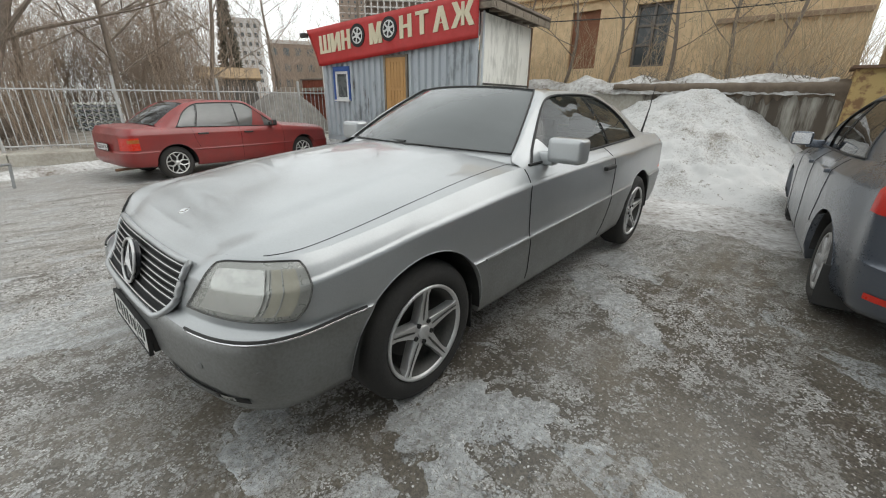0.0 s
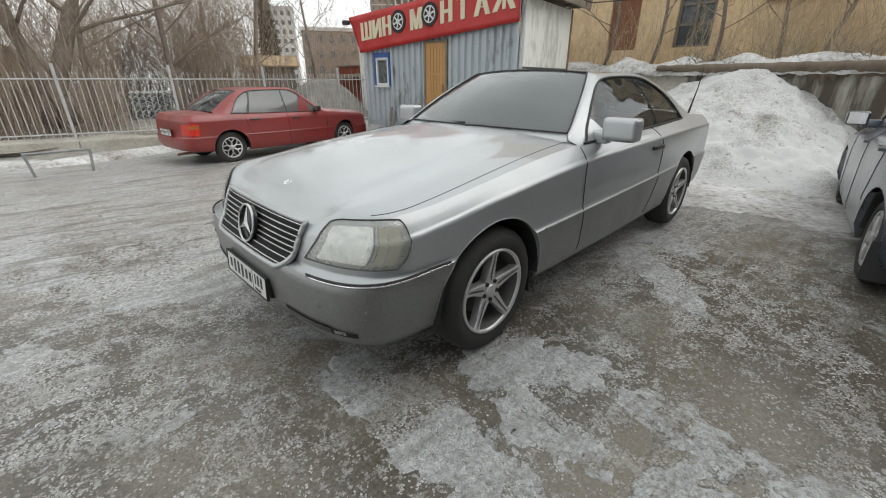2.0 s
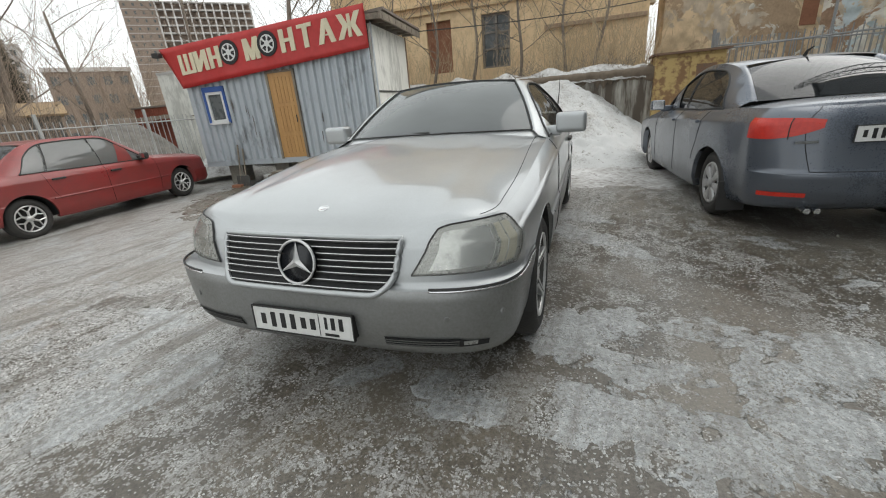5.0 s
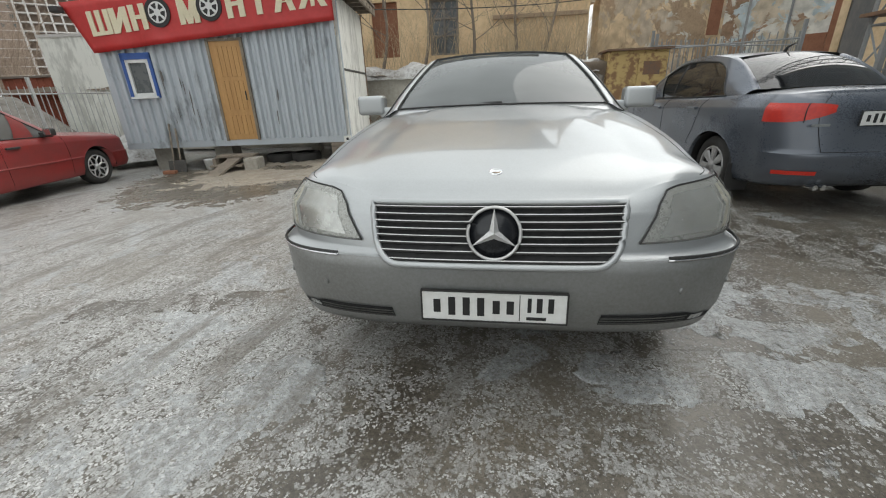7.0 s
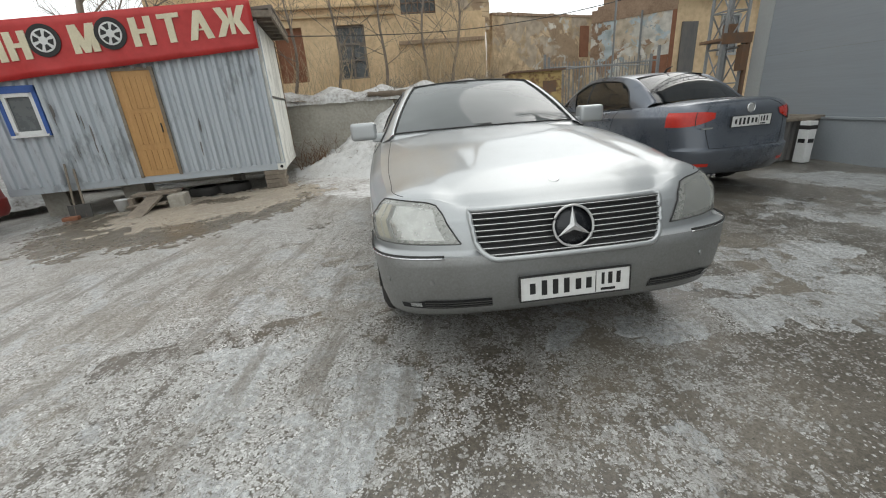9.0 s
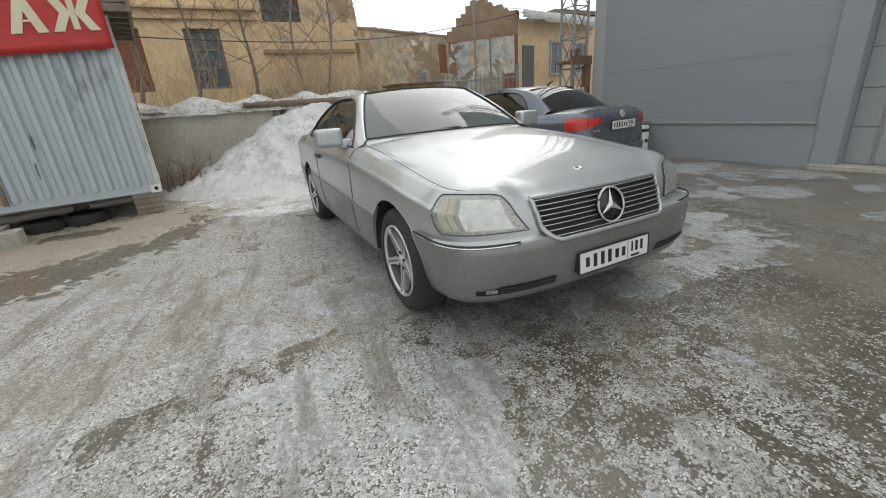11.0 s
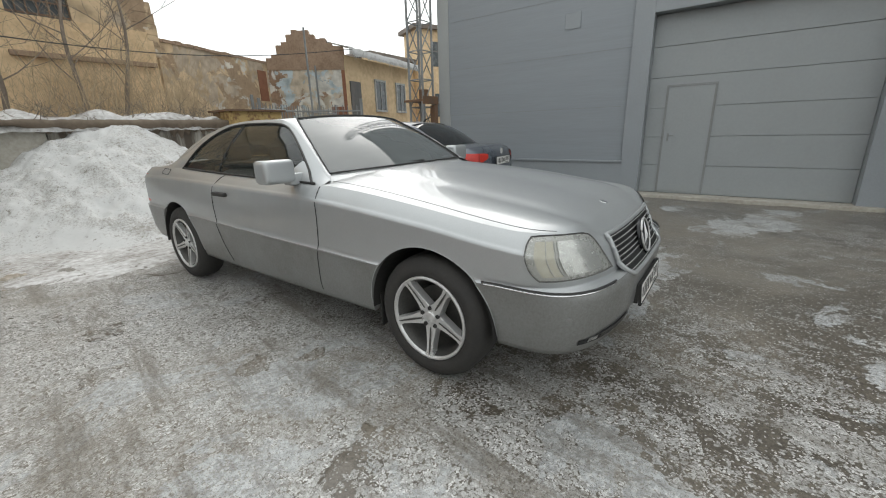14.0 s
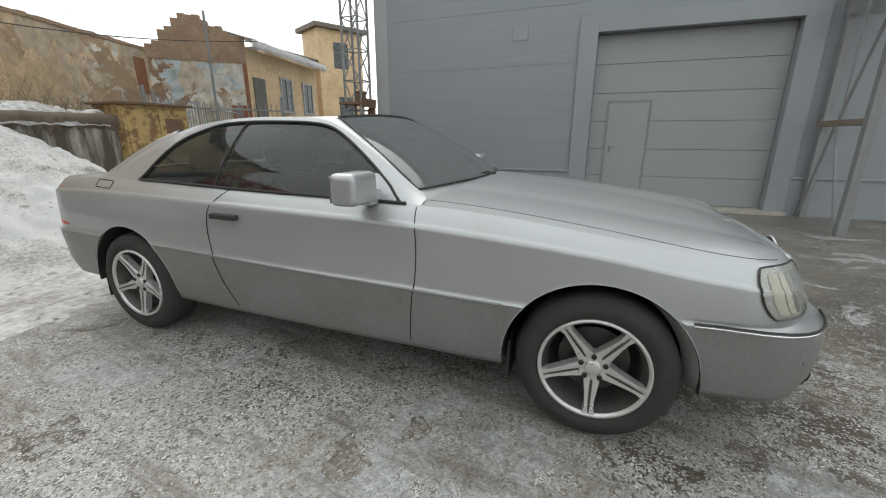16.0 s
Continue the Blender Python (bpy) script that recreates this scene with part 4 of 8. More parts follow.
    # door mirrors
    mx, my, mz, ml, mh, md = s["mirror"]
    for sgn in (1, -1):
        b = bmesh.new()
        box(b, mx, mx + ml, my - md / 2, my + md / 2, mz - mh / 2, mz + mh / 2, bevel=0.035, seg=5)
        box(b, mx - 0.10, mx + 0.04, my - 0.045, my + 0.03, mz - mh / 2 - 0.02, mz - mh / 2 + 0.055, bevel=0.012)
        if sgn < 0:
            bmesh.ops.transform(b, matrix=Matrix.Diagonal((-1, 1, 1, 1)), verts=b.verts)
        mir = part("door_mirror", b, s["mirror_mat"], root, smooth=True)
        boxed("mirror_glass", (sgn * (mx + 0.02), sgn * (mx + ml - 0.015), my + md / 2 + 0.001, my + md / 2 + 0.004, mz - mh / 2 + 0.012, mz + mh / 2 - 0.012), CHROME, mir, bevel=0.001)
    return root, H, body, hood, lid, bumper, rear_bumper


def number_plate(parent, centre, normal_yaw, w=0.52, h=0.112, tilt=0.0):
    """A white plate with a black border; its characters are plain bars."""
    m = pose(*centre, tilt, 0, normal_yaw)
    pl = part("number_plate", box(bmesh.new(), -w / 2, w / 2, -0.006, 0.0, -h / 2, h / 2, m=m, bevel=0.003), PLATE, parent, "white number plate")
    fr = bmesh.new()
    for x0, x1, z0, z1 in ((-w / 2 - 0.005, w / 2 + 0.005, h / 2, h / 2 + 0.005), (-w / 2 - 0.005, w / 2 + 0.005, -h / 2 - 0.005, -h / 2), (-w / 2 - 0.005, -w / 2, -h / 2, h / 2), (w / 2, w / 2 + 0.005, -h / 2, h / 2)):
        box(fr, x0, x1, -0.009, 0.006, z0, z1, m=m)
    part("plate_frame", fr, BLACK, pl)
    for cx, cw, ch in ((-0.205, 0.026, 0.052), (-0.150, 0.026, 0.072), (-0.097, 0.026, 0.072), (-0.044, 0.026, 0.072), (0.012, 0.026, 0.052), (0.062, 0.026, 0.052), (0.130, 0.014, 0.056), (0.165, 0.02, 0.056), (0.205, 0.02, 0.056)):
        up = 0.012 if cx > 0.1 else 0.0
        part("plate_bar", box(bmesh.new(), cx - cw / 2, cx + cw / 2, -0.0075, -0.006, -ch / 2 + up, ch / 2 + up, m=m), INK, pl)
    part("plate_bar", box(bmesh.new(), 0.094, 0.097, -0.0075, -0.006, -h / 2 + 0.006, h / 2 - 0.006, m=m), INK, pl)
    part("plate_bar", box(bmesh.new(), 0.12, 0.19, -0.0075, -0.006, -h / 2 + 0.01, -h / 2 + 0.022, m=m), INK, pl)
    return pl


COUPE = dict(
    hw=0.955, n_f=2.9, n_low=3.7, n_r=3.2, yc_f=-0.42, yc_r=3.5, base=2.945, arch=0.405, hub=0.345, tyre=0.347, rim=0.236, tyre_w=0.235, wheel_x=0.928,
    wheel_style="twin_spoke", paint=SILVER, low_paint=SILVER_LOW, dip=(0.44, 0.2, 0.045),
    yF=((0, -0.85), (0.3, -0.888), (0.7, -0.897), (0.97, -0.89), (1.0, -0.878), (1.04, -0.843), (1.4, -0.832), (2, -0.80), (2.6, -0.775), (3, -0.745)),
    yR=((0, 3.88), (0.3, 3.94), (1.0, 3.95), (1.04, 3.91), (2, 3.885), (2.6, 3.855), (3, 3.80)),
    off=((0, 0.045), (0.3, 0.02), (0.8, 0.004), (1.0, 0.0), (1.04, 0.012), (1.5, 0.010), (1.93, 0.016), (2.0, 0.018), (2.07, 0.030), (2.6, 0.062), (3, 0.095)),
    taper=((-0.7, 0.05), (-0.42, 0.035), (-0.1, 0.008), (0.3, 0.0), (2.2, 0.0), (3.2, 0.02), (3.8, 0.04)),
    zb=((-1, 0.325), (-0.4, 0.305), (0.5, 0.285), (2.5, 0.295), (3.3, 0.33), (4.1, 0.36)),
    zr=((-1, 0.622), (-0.3, 0.622), (0.3, 0.605), (0.85, 0.615), (1.6, 0.63), (2.7, 0.655), (4.1, 0.67)),
    zc=((-1, 0.755), (-0.4, 0.80), (0, 0.86), (0.86, 0.93), (1.4, 0.945), (2.9, 0.965), (3.6, 0.955), (4.1, 0.93)),
    ze=((-0.9, 0.858), (-0.6, 0.865), (-0.4, 0.872), (0, 0.93), (0.46, 0.985), (0.85, 1.01), (2.0, 1.03), (2.8, 1.05), (3.3, 1.05), (3.8, 1.03), (4.1, 1.0)),
    hood_corner=50, cowl=0.86, hood_z=((-0.745, 0.812), (-0.68, 0.862), (-0.45, 0.925), (0, 1.0), (0.4, 1.045), (0.72, 1.075)), hood_cut=20, cut_from=4,
    deck=3.28, deck_z=((3.3, 1.09), (3.55, 1.07), (3.8, 1.04)),
    rail_x=((0.83, 0.80), (1.15, 0.705), (1.5, 0.605), (1.9, 0.585), (2.4, 0.59), (2.72, 0.615), (3.0, 0.665), (3.3, 0.735)),
    rail_z=((0.83, 1.035), (1.15, 1.235), (1.5, 1.405), (1.75, 1.428), (2.1, 1.43), (2.45, 1.40), (2.72, 1.335), (3.0, 1.215), (3.3, 1.07)),
    rail_top=(1.5, 2.72), ws_low=(0.72, 1.085), ws_corner=((0.748, 0.90, 1.065), (0.525, 1.49, 1.425)), ws_top=(1.415, 1.45), roof_rise=0.012,
    rw_low=(3.42, 1.095), rw_corner=((0.69, 3.3, 1.085), (0.535, 2.74, 1.36)), rw_top=(2.80, 1.395),
    win=((0.93, 1.0), (1.0, 1.075), (1.2, 1.225), (1.43, 1.358), (1.57, 1.392), (1.9, 1.405), (2.17, 1.40), (2.35, 1.375), (2.6, 1.27), (2.8, 1.05)),
    dividers=[(2.15, 2.08)], trim=BLACK, sill_trim=BLACK, div_trim=BLACK,
    door_lines=[((0.33, 0.87), (0.5, 0.855), (0.75, 0.825), (0.9, 0.83), (1.0, 0.85)), ((0.33, 2.02), (0.5, 2.1), (0.7, 2.15), (0.9, 2.14), (1.0, 2.06), (1.03, 2.02))],
    side_glass=GLASS, ws_glass=GLASS_DUST_SKY, crease=0.016, strips=[(0.4, 2.54)], strip_r=0.006, strip_mat=SILVER_LOW, handles=[(2.0, 0.885)], handle_mat=BLACK, mirror=(0.90, 1.10, 1.095, 0.215, 0.145, 0.13), mirror_mat=SILVER, sail=(0.955, 1.10, 1.24),
)
coupe, CH, c_body, c_hood, c_lid, c_bumper, c_rear = car(COUPE, "coupe", "silver two-door luxury coupe with grey lower cladding, dusty", pose(0, 0, 0))


def coupe_front():
    """Grille, emblem, headlights, strips and fittings of the coupe's nose."""
    # grille: dark mouth, bright slats, silver surround
    z_lo, z_hi = 0.605, 0.806

    def half_w(z):
        t = min(1.0, max(0.0, (z - z_lo) / (z_hi - z_lo)))
        q = max(0.0, 1 - t / 0.42)
        return 0.432 + 0.025 * t - 0.085 * (1 - math.sqrt(max(0.0, 1 - q * q)))

    def face(x, z, out=0.0):
        """A point of the grille's own smooth front, which stands a little proud of the nose."""
        t = (z - z_lo) / (z_hi - z_lo)
        q, d = CH.at_x(x, 0.70, out), z - 0.70
        return Vector((q.x, q.y + 0.34 * d + 1.2 * d * d - 0.009 - 0.046 * max(0.0, 1 - t / 0.34) ** 1.2, z))

    heights = [z_lo + (z_hi - z_lo) * (1 - math.cos(math.pi / 2 * i / 16)) for i in range(17)]
    rows = [[face(half_w(z) * f, z) for f in np.linspace(-1, 1, 31)] for z in heights]
    grille = part("grille", grid(bmesh.new(), rows), DARK_GAP, c_body, "dark grille with bright slats")
    for k in range(8):
        z = z_lo + 0.016 + (z_hi - z_lo - 0.03) * k / 7
        r2 = []
        for f in np.linspace(-1, 1, 31):
            p = face((half_w(z) - 0.004) * f, z, 0.008)
            r2.append([p + Vector((0, 0.004, 0.007)), p + Vector((0, -0.004, 0.003)), p + Vector((0, -0.004, -0.003)), p + Vector((0, 0.006, -0.006))])
        part("slat", grid(bmesh.new(), r2), BLACK, grille, smooth=False)
        lip = [face((half_w(z) - 0.006) * f, z + 0.004, 0.0115) for f in np.linspace(-1, 1, 25)]
        part("slat_edge", tube(bmesh.new(), lip, 0.0024, 4), ALLOY, grille)
    sides = [z_lo + (z_hi - z_lo) * (1 - math.sin(math.pi / 2 * i / 18)) for i in range(19)]
    loop = [face(half_w(z_hi) * f, z_hi + 0.002, 0.003) for f in np.linspace(-1, 1, 25)]
    loop += [face(half_w(z), z, 0.003) for z in sides][1:]
    loop += [face(half_w(z_lo) * f, z_lo, 0.003) for f in np.linspace(1, -1, 25)][1:]
    loop += [face(-half_w(z), z, 0.003) for z in sides[::-1]][1:-1]
    part("grille_surround", tube(bmesh.new(), loop, 0.013, 12, closed=True), SILVER, grille, smooth=True)
    # round three-pointed mark on the grille
    em = face(0.0, 0.717, 0.036)
    tilt = 14
    m = pose(em.x, em.y, em.z, -tilt)
    turn = m @ pose(0, 0, 0, 0, 0, -90)
    part("emblem_disc", spin(bmesh.new(), [(-0.02, 0.09), (0.0, 0.09), (0.004, 0.0)], turn, 40), EMBLEM_BLACK, grille, smooth=True)
    ring = [m @ Vector((0.092 * math.cos(k * math.tau / 40), -0.004, 0.092 * math.sin(k * math.tau / 40))) for k in range(40)]
    part("emblem_ring", tube(bmesh.new(), ring, 0.006, 8, closed=True), ALLOY, grille, smooth=True)
    for k in range(3):
        bm = bmesh.new()
        t = m @ pose(0, 0, 0, 0, k * 120, 0)
        vs = [bm.verts.new(t @ Vector(p)) for p in ((-0.017, -0.004, 0.006), (0.0, -0.016, 0.0), (0.017, -0.004, 0.006), (0.0, -0.006, 0.09))]
        for f in ((0, 1, 3), (1, 2, 3), (0, 2, 1)):
            bm.faces.new([vs[i] for i in f])
        part("emblem_point", bm, ALLOY, grille)
    # small oval badge on the bonnet
    bm = spin(bmesh.new(), [(-0.006, 0.027), (0.001, 0.026), (0.0025, 0.022), (0.001, 0.02), (0.001, 0.0)], pose(0, -0.62, 0.887, 15, 0, 0) @ pose(0, 0, 0, 0, -90, 0), 24)
    part("bonnet_badge", bm, CHROME, c_hood, smooth=True)
    # headlights
    for sgn in (1, -1):
        g = (lambda p: p) if sgn > 0 else flip

        def lens(u, v, out):
            """A point of the lamp: u from the grille outwards, v upwards. The inner foot is sharp, the other corners round."""
            a0 = 25.0 + 7.0 * v + 5.0 * v**6
            a1 = 81.0 - 3.0 * (1 - v) - 6.0 * (1 - v) ** 5 - 3.5 * v**8
            a = radians(a0 + (a1 - a0) * u)
            lo = 0.668 + 0.004 * u
            hi = CH.front(a, 3.0).z - 0.007 - 0.010 * (1 - u) ** 3 - 0.006 * u**8
            return CH.angle_z(a, lo + (hi - lo) * v, out)

        def sheet(u0, u1, v0, v1, out, n=20, k=12):
            return [[g(lens(u0 + (u1 - u0) * (0.5 - 0.5 * math.cos(math.pi * i / n)), v0 + (v1 - v0) * j / k, out)) for j in range(k + 1)] for i in range(n + 1)]

        lamp = part("headlight", grid(bmesh.new(), sheet(0, 1, 0, 1, 0.003, 28, 14)), LAMP_INNER, c_body, "large clear glass headlight, slightly yellowed", smooth=True)
        part("reflector", grid(bmesh.new(), sheet(0.10, 0.60, 0.10, 0.88, 0.005)), LAMP_MIRROR, lamp, smooth=True)
        part("indicator", grid(bmesh.new(), sheet(0.66, 0.90, 0.10, 0.88, 0.006)), AMBER, lamp, smooth=True)
        rib = bmesh.new()
        for uu in (0.60, 0.64, 0.76):
            tube(rib, [g(lens(uu, v, 0.007)) for v in np.linspace(0.12, 0.88, 12)], 0.0028, 5)
        part("lamp_rib", rib, LAMP_INNER, lamp)
        part("lens", grid(bmesh.new(), sheet(0, 1, 0, 1, 0.014, 28, 14)), LAMP_GLASS, lamp, smooth=True)
        us = [0.5 - 0.5 * math.cos(math.pi * i / 30) for i in range(31)]
        edge = [lens(q, 1.0, 0.007) for q in us] + [lens(1.0, 1 - q, 0.007) for q in us[1:-1:2]] + [lens(1 - q, 0.0, 0.007) for q in us] + [lens(0.0, q, 0.007) for q in us[1:-1:2]]
        part("lamp_seal", tube(bmesh.new(), [g(p) for p in edge], 0.0035, 6, closed=True), BLACK, lamp)
        # chrome strip along the bumper top
        pts = [CH.front(a, 1.0, 0.004) for a in np.linspace(radians(26), radians(90), 30)] + [CH.side(y, 1.0, False, 0.004) for y in np.linspace(-0.41, -0.34, 5)][1:]
        part("bumper_strip", tube(bmesh.new(), [g(p) for p in pts], 0.0055, 6), CHROME, c_bumper, "chrome strip", smooth=True)
        pts = [p + Vector((0, 0, 0.011)) for p in pts]
        part("bumper_groove", tube(bmesh.new(), [g(p) for p in pts], 0.005, 6), BLACK, c_bumper)
        # parking sensors
        for a in (33, 62):
            p = CH.front(radians(a), 0.62, 0.001)
            n = CH.normal(radians(a))
            q = n.to_track_quat("X", "Z").to_matrix().to_4x4()
            mm = Matrix.Translation(p) @ q
            bm = spin(bmesh.new(), [(-0.004, 0.013), (0.003, 0.012), (0.004, 0.0)], mm, 16)
            if sgn < 0:
                bmesh.ops.transform(bm, matrix=Matrix.Diagonal((-1, 1, 1, 1)), verts=bm.verts)
            part("parking_sensor", bm, SILVER_LOW, c_bumper)
        # lower intake with fog light
        rows = [[g(CH.front(a, h, 0.004)) for h in (0.15, 0.19, 0.25, 0.15 + 0.17 * min(1.0, (radians(56) - a) * 3))] for a in np.linspace(radians(12), radians(54), 22)]
        intake = part("lower_intake", grid(bmesh.new(), rows), DARK_GAP, c_bumper)
        for h in (0.18, 0.225, 0.27):
            part("intake_bar", tube(bmesh.new(), [g(CH.front(a, h, 0.008)) for a in np.linspace(radians(12), radians(38), 14)], 0.0022, 5), ALLOY_DARK, intake)
        rows = [[g(CH.front(a, h, 0.008)) for h in (0.19, 0.27)] for a in np.linspace(radians(40), radians(47), 6)]
        part("fog_light", grid(bmesh.new(), rows), LAMP_INNER, c_bumper)
        # wiper, washer and mud flaps
        for ya in (0.0, 2.945):
            bm = box(bmesh.new(), 0.70, 0.89, ya + 0.372, ya + 0.382, 0.19, 0.40, bevel=0.004)
            if sgn < 0:
                bmesh.ops.transform(bm, matrix=Matrix.Diagonal((-1, 1, 1, 1)), verts=bm.verts)
            part("mud_flap", bm, BLACK, coupe)
        # rear lamp
        rows = [[g(CH.rear(a, h) + Vector((0.002, 0.006, 0))) for h in (1.15, 2.3)] for a in np.linspace(radians(40), radians(88), 12)]
        part("tail_light", grid(bmesh.new(), rows), TAIL_RED, c_body)
    number_plate(c_bumper, (0.0, -0.912, 0.452), 0, tilt=-4)
    box(bm := bmesh.new(), -0.262, 0.262, -0.905, -0.86, 0.40, 0.505)
    part("plate_holder", bm, BLACK, c_bumper)
    # wiper
    bm = bmesh.new()
    tube(bm, [(0.05, 0.70, 1.085), (0.35, 0.80, 1.085), (0.66, 0.90, 1.075)], 0.009, 5)
    tube(bm, [(-0.60, 0.88, 1.08), (-0.25, 0.77, 1.092), (0.02, 0.73, 1.098)], 0.009, 5)
    part("wiper", bm, BLACK, coupe)
    # fuel flap, antenna
    fl = bmesh.new()
    loop = []
    for yy, zz in ((3.04, 0.99), (3.19, 0.995), (3.20, 1.0), (3.20, 1.04), (3.05, 1.035), (3.04, 1.03)):
        p = CH.side(yy, CH.h(zz, yy), False, 0.002)
        loop.append(flip(p))
    tube(fl, loop, 0.003, 5, closed=True)
    part("fuel_flap", fl, DARK_GAP, c_body)
    bm = tube(bmesh.new(), [(0.72, 3.45, 1.05), (0.74, 3.52, 1.30), (0.745, 3.56, 1.5)], [0.012, 0.005, 0.003], 6)
    part("antenna", bm, BLACK, coupe)

coupe_front()

RED_SEDAN = dict(COUPE)
RED_SEDAN.update(
    hw=0.87, n_low=4.2, n_f=4.2, n_r=4.5, yc_f=-0.45, yc_r=3.28, base=2.80, arch=0.355, hub=0.30, tyre=0.305, rim=0.20, tyre_w=0.19, wheel_x=0.80, wheel_style="mesh_alloy",
    paint=RED, low_paint=RED, dip=(2.0, 0.2, 0.0),
    yF=((0, -0.78), (0.3, -0.83), (1.0, -0.83), (1.04, -0.80), (2, -0.76), (3, -0.72)), yR=((0, 3.60), (0.3, 3.65), (1.0, 3.65), (1.04, 3.62), (2, 3.60), (3, 3.54)), side_glass=GLASS_PALE, ws_glass=GLASS_PALE, crease=0.0,
    off=((0, 0.045), (0.3, 0.01), (1.0, 0.0), (1.04, 0.006), (2.0, 0.012), (2.6, 0.035), (3, 0.07)), taper=((-0.6, 0.03), (0.2, 0.0), (2.4, 0.0), (3.6, 0.035)),
    zb=((-1, 0.24), (0.5, 0.22), (2.5, 0.23), (4, 0.32)), zr=((-1, 0.50), (4, 0.54)), zc=((-1, 0.70), (0, 0.76), (1, 0.80), (4, 0.84)), ze=((-1, 0.76), (-0.4, 0.80), (0.6, 0.88), (2.0, 0.92), (3, 0.945), (4, 0.93)),
    hood_corner=40, cowl=0.52, hood_z=((-0.73, 0.775), (-0.5, 0.85), (0.0, 0.90), (0.4, 0.94)), hood_cut=18, cut_from=10, deck=2.98, deck_z=((3.0, 0.99), (3.3, 0.98), (3.55, 0.95)),
    rail_x=((0.49, 0.73), (1.0, 0.62), (1.4, 0.575), (2.2, 0.575), (2.6, 0.60), (3.0, 0.67)), rail_z=((0.49, 0.905), (0.9, 1.18), (1.2, 1.36), (1.5, 1.405), (2.1, 1.40), (2.4, 1.345), (2.7, 1.18), (3.0, 0.965)),
    rail_top=(1.22, 2.40), ws_low=(0.42, 0.945), ws_corner=((0.67, 0.55, 0.93), (0.53, 1.20, 1.365)), ws_top=(1.14, 1.40), roof_rise=0.015,
    rw_low=(3.08, 0.995), rw_corner=((0.62, 3.0, 0.98), (0.53, 2.42, 1.33)), rw_top=(2.46, 1.37),
    win=((0.66, 0.89), (0.8, 1.0), (1.0, 1.16), (1.22, 1.325), (1.45, 1.36), (2.1, 1.355), (2.3, 1.32), (2.52, 1.18), (2.72, 0.94)),
    dividers=[(1.52, 1.50), (2.36, 2.20)], trim=BLACK, sill_trim=BLACK, div_trim=BLACK,
    door_lines=[((0.28, 0.56), (0.6, 0.53), (0.88, 0.55)), ((0.28, 1.53), (0.6, 1.53), (0.91, 1.52)), ((0.5, 2.35), (0.7, 2.42), (0.92, 2.46))],
    strips=[(0.36, 2.44)], strip_r=0.012, strip_mat=RED, handles=[(1.36, 0.79), (2.28, 0.81)], handle_mat=BLACK, mirror=(0.86, 0.80, 0.96, 0.15, 0.11, 0.09), mirror_mat=BLACK,
)
GREY_SEDAN = dict(COUPE)
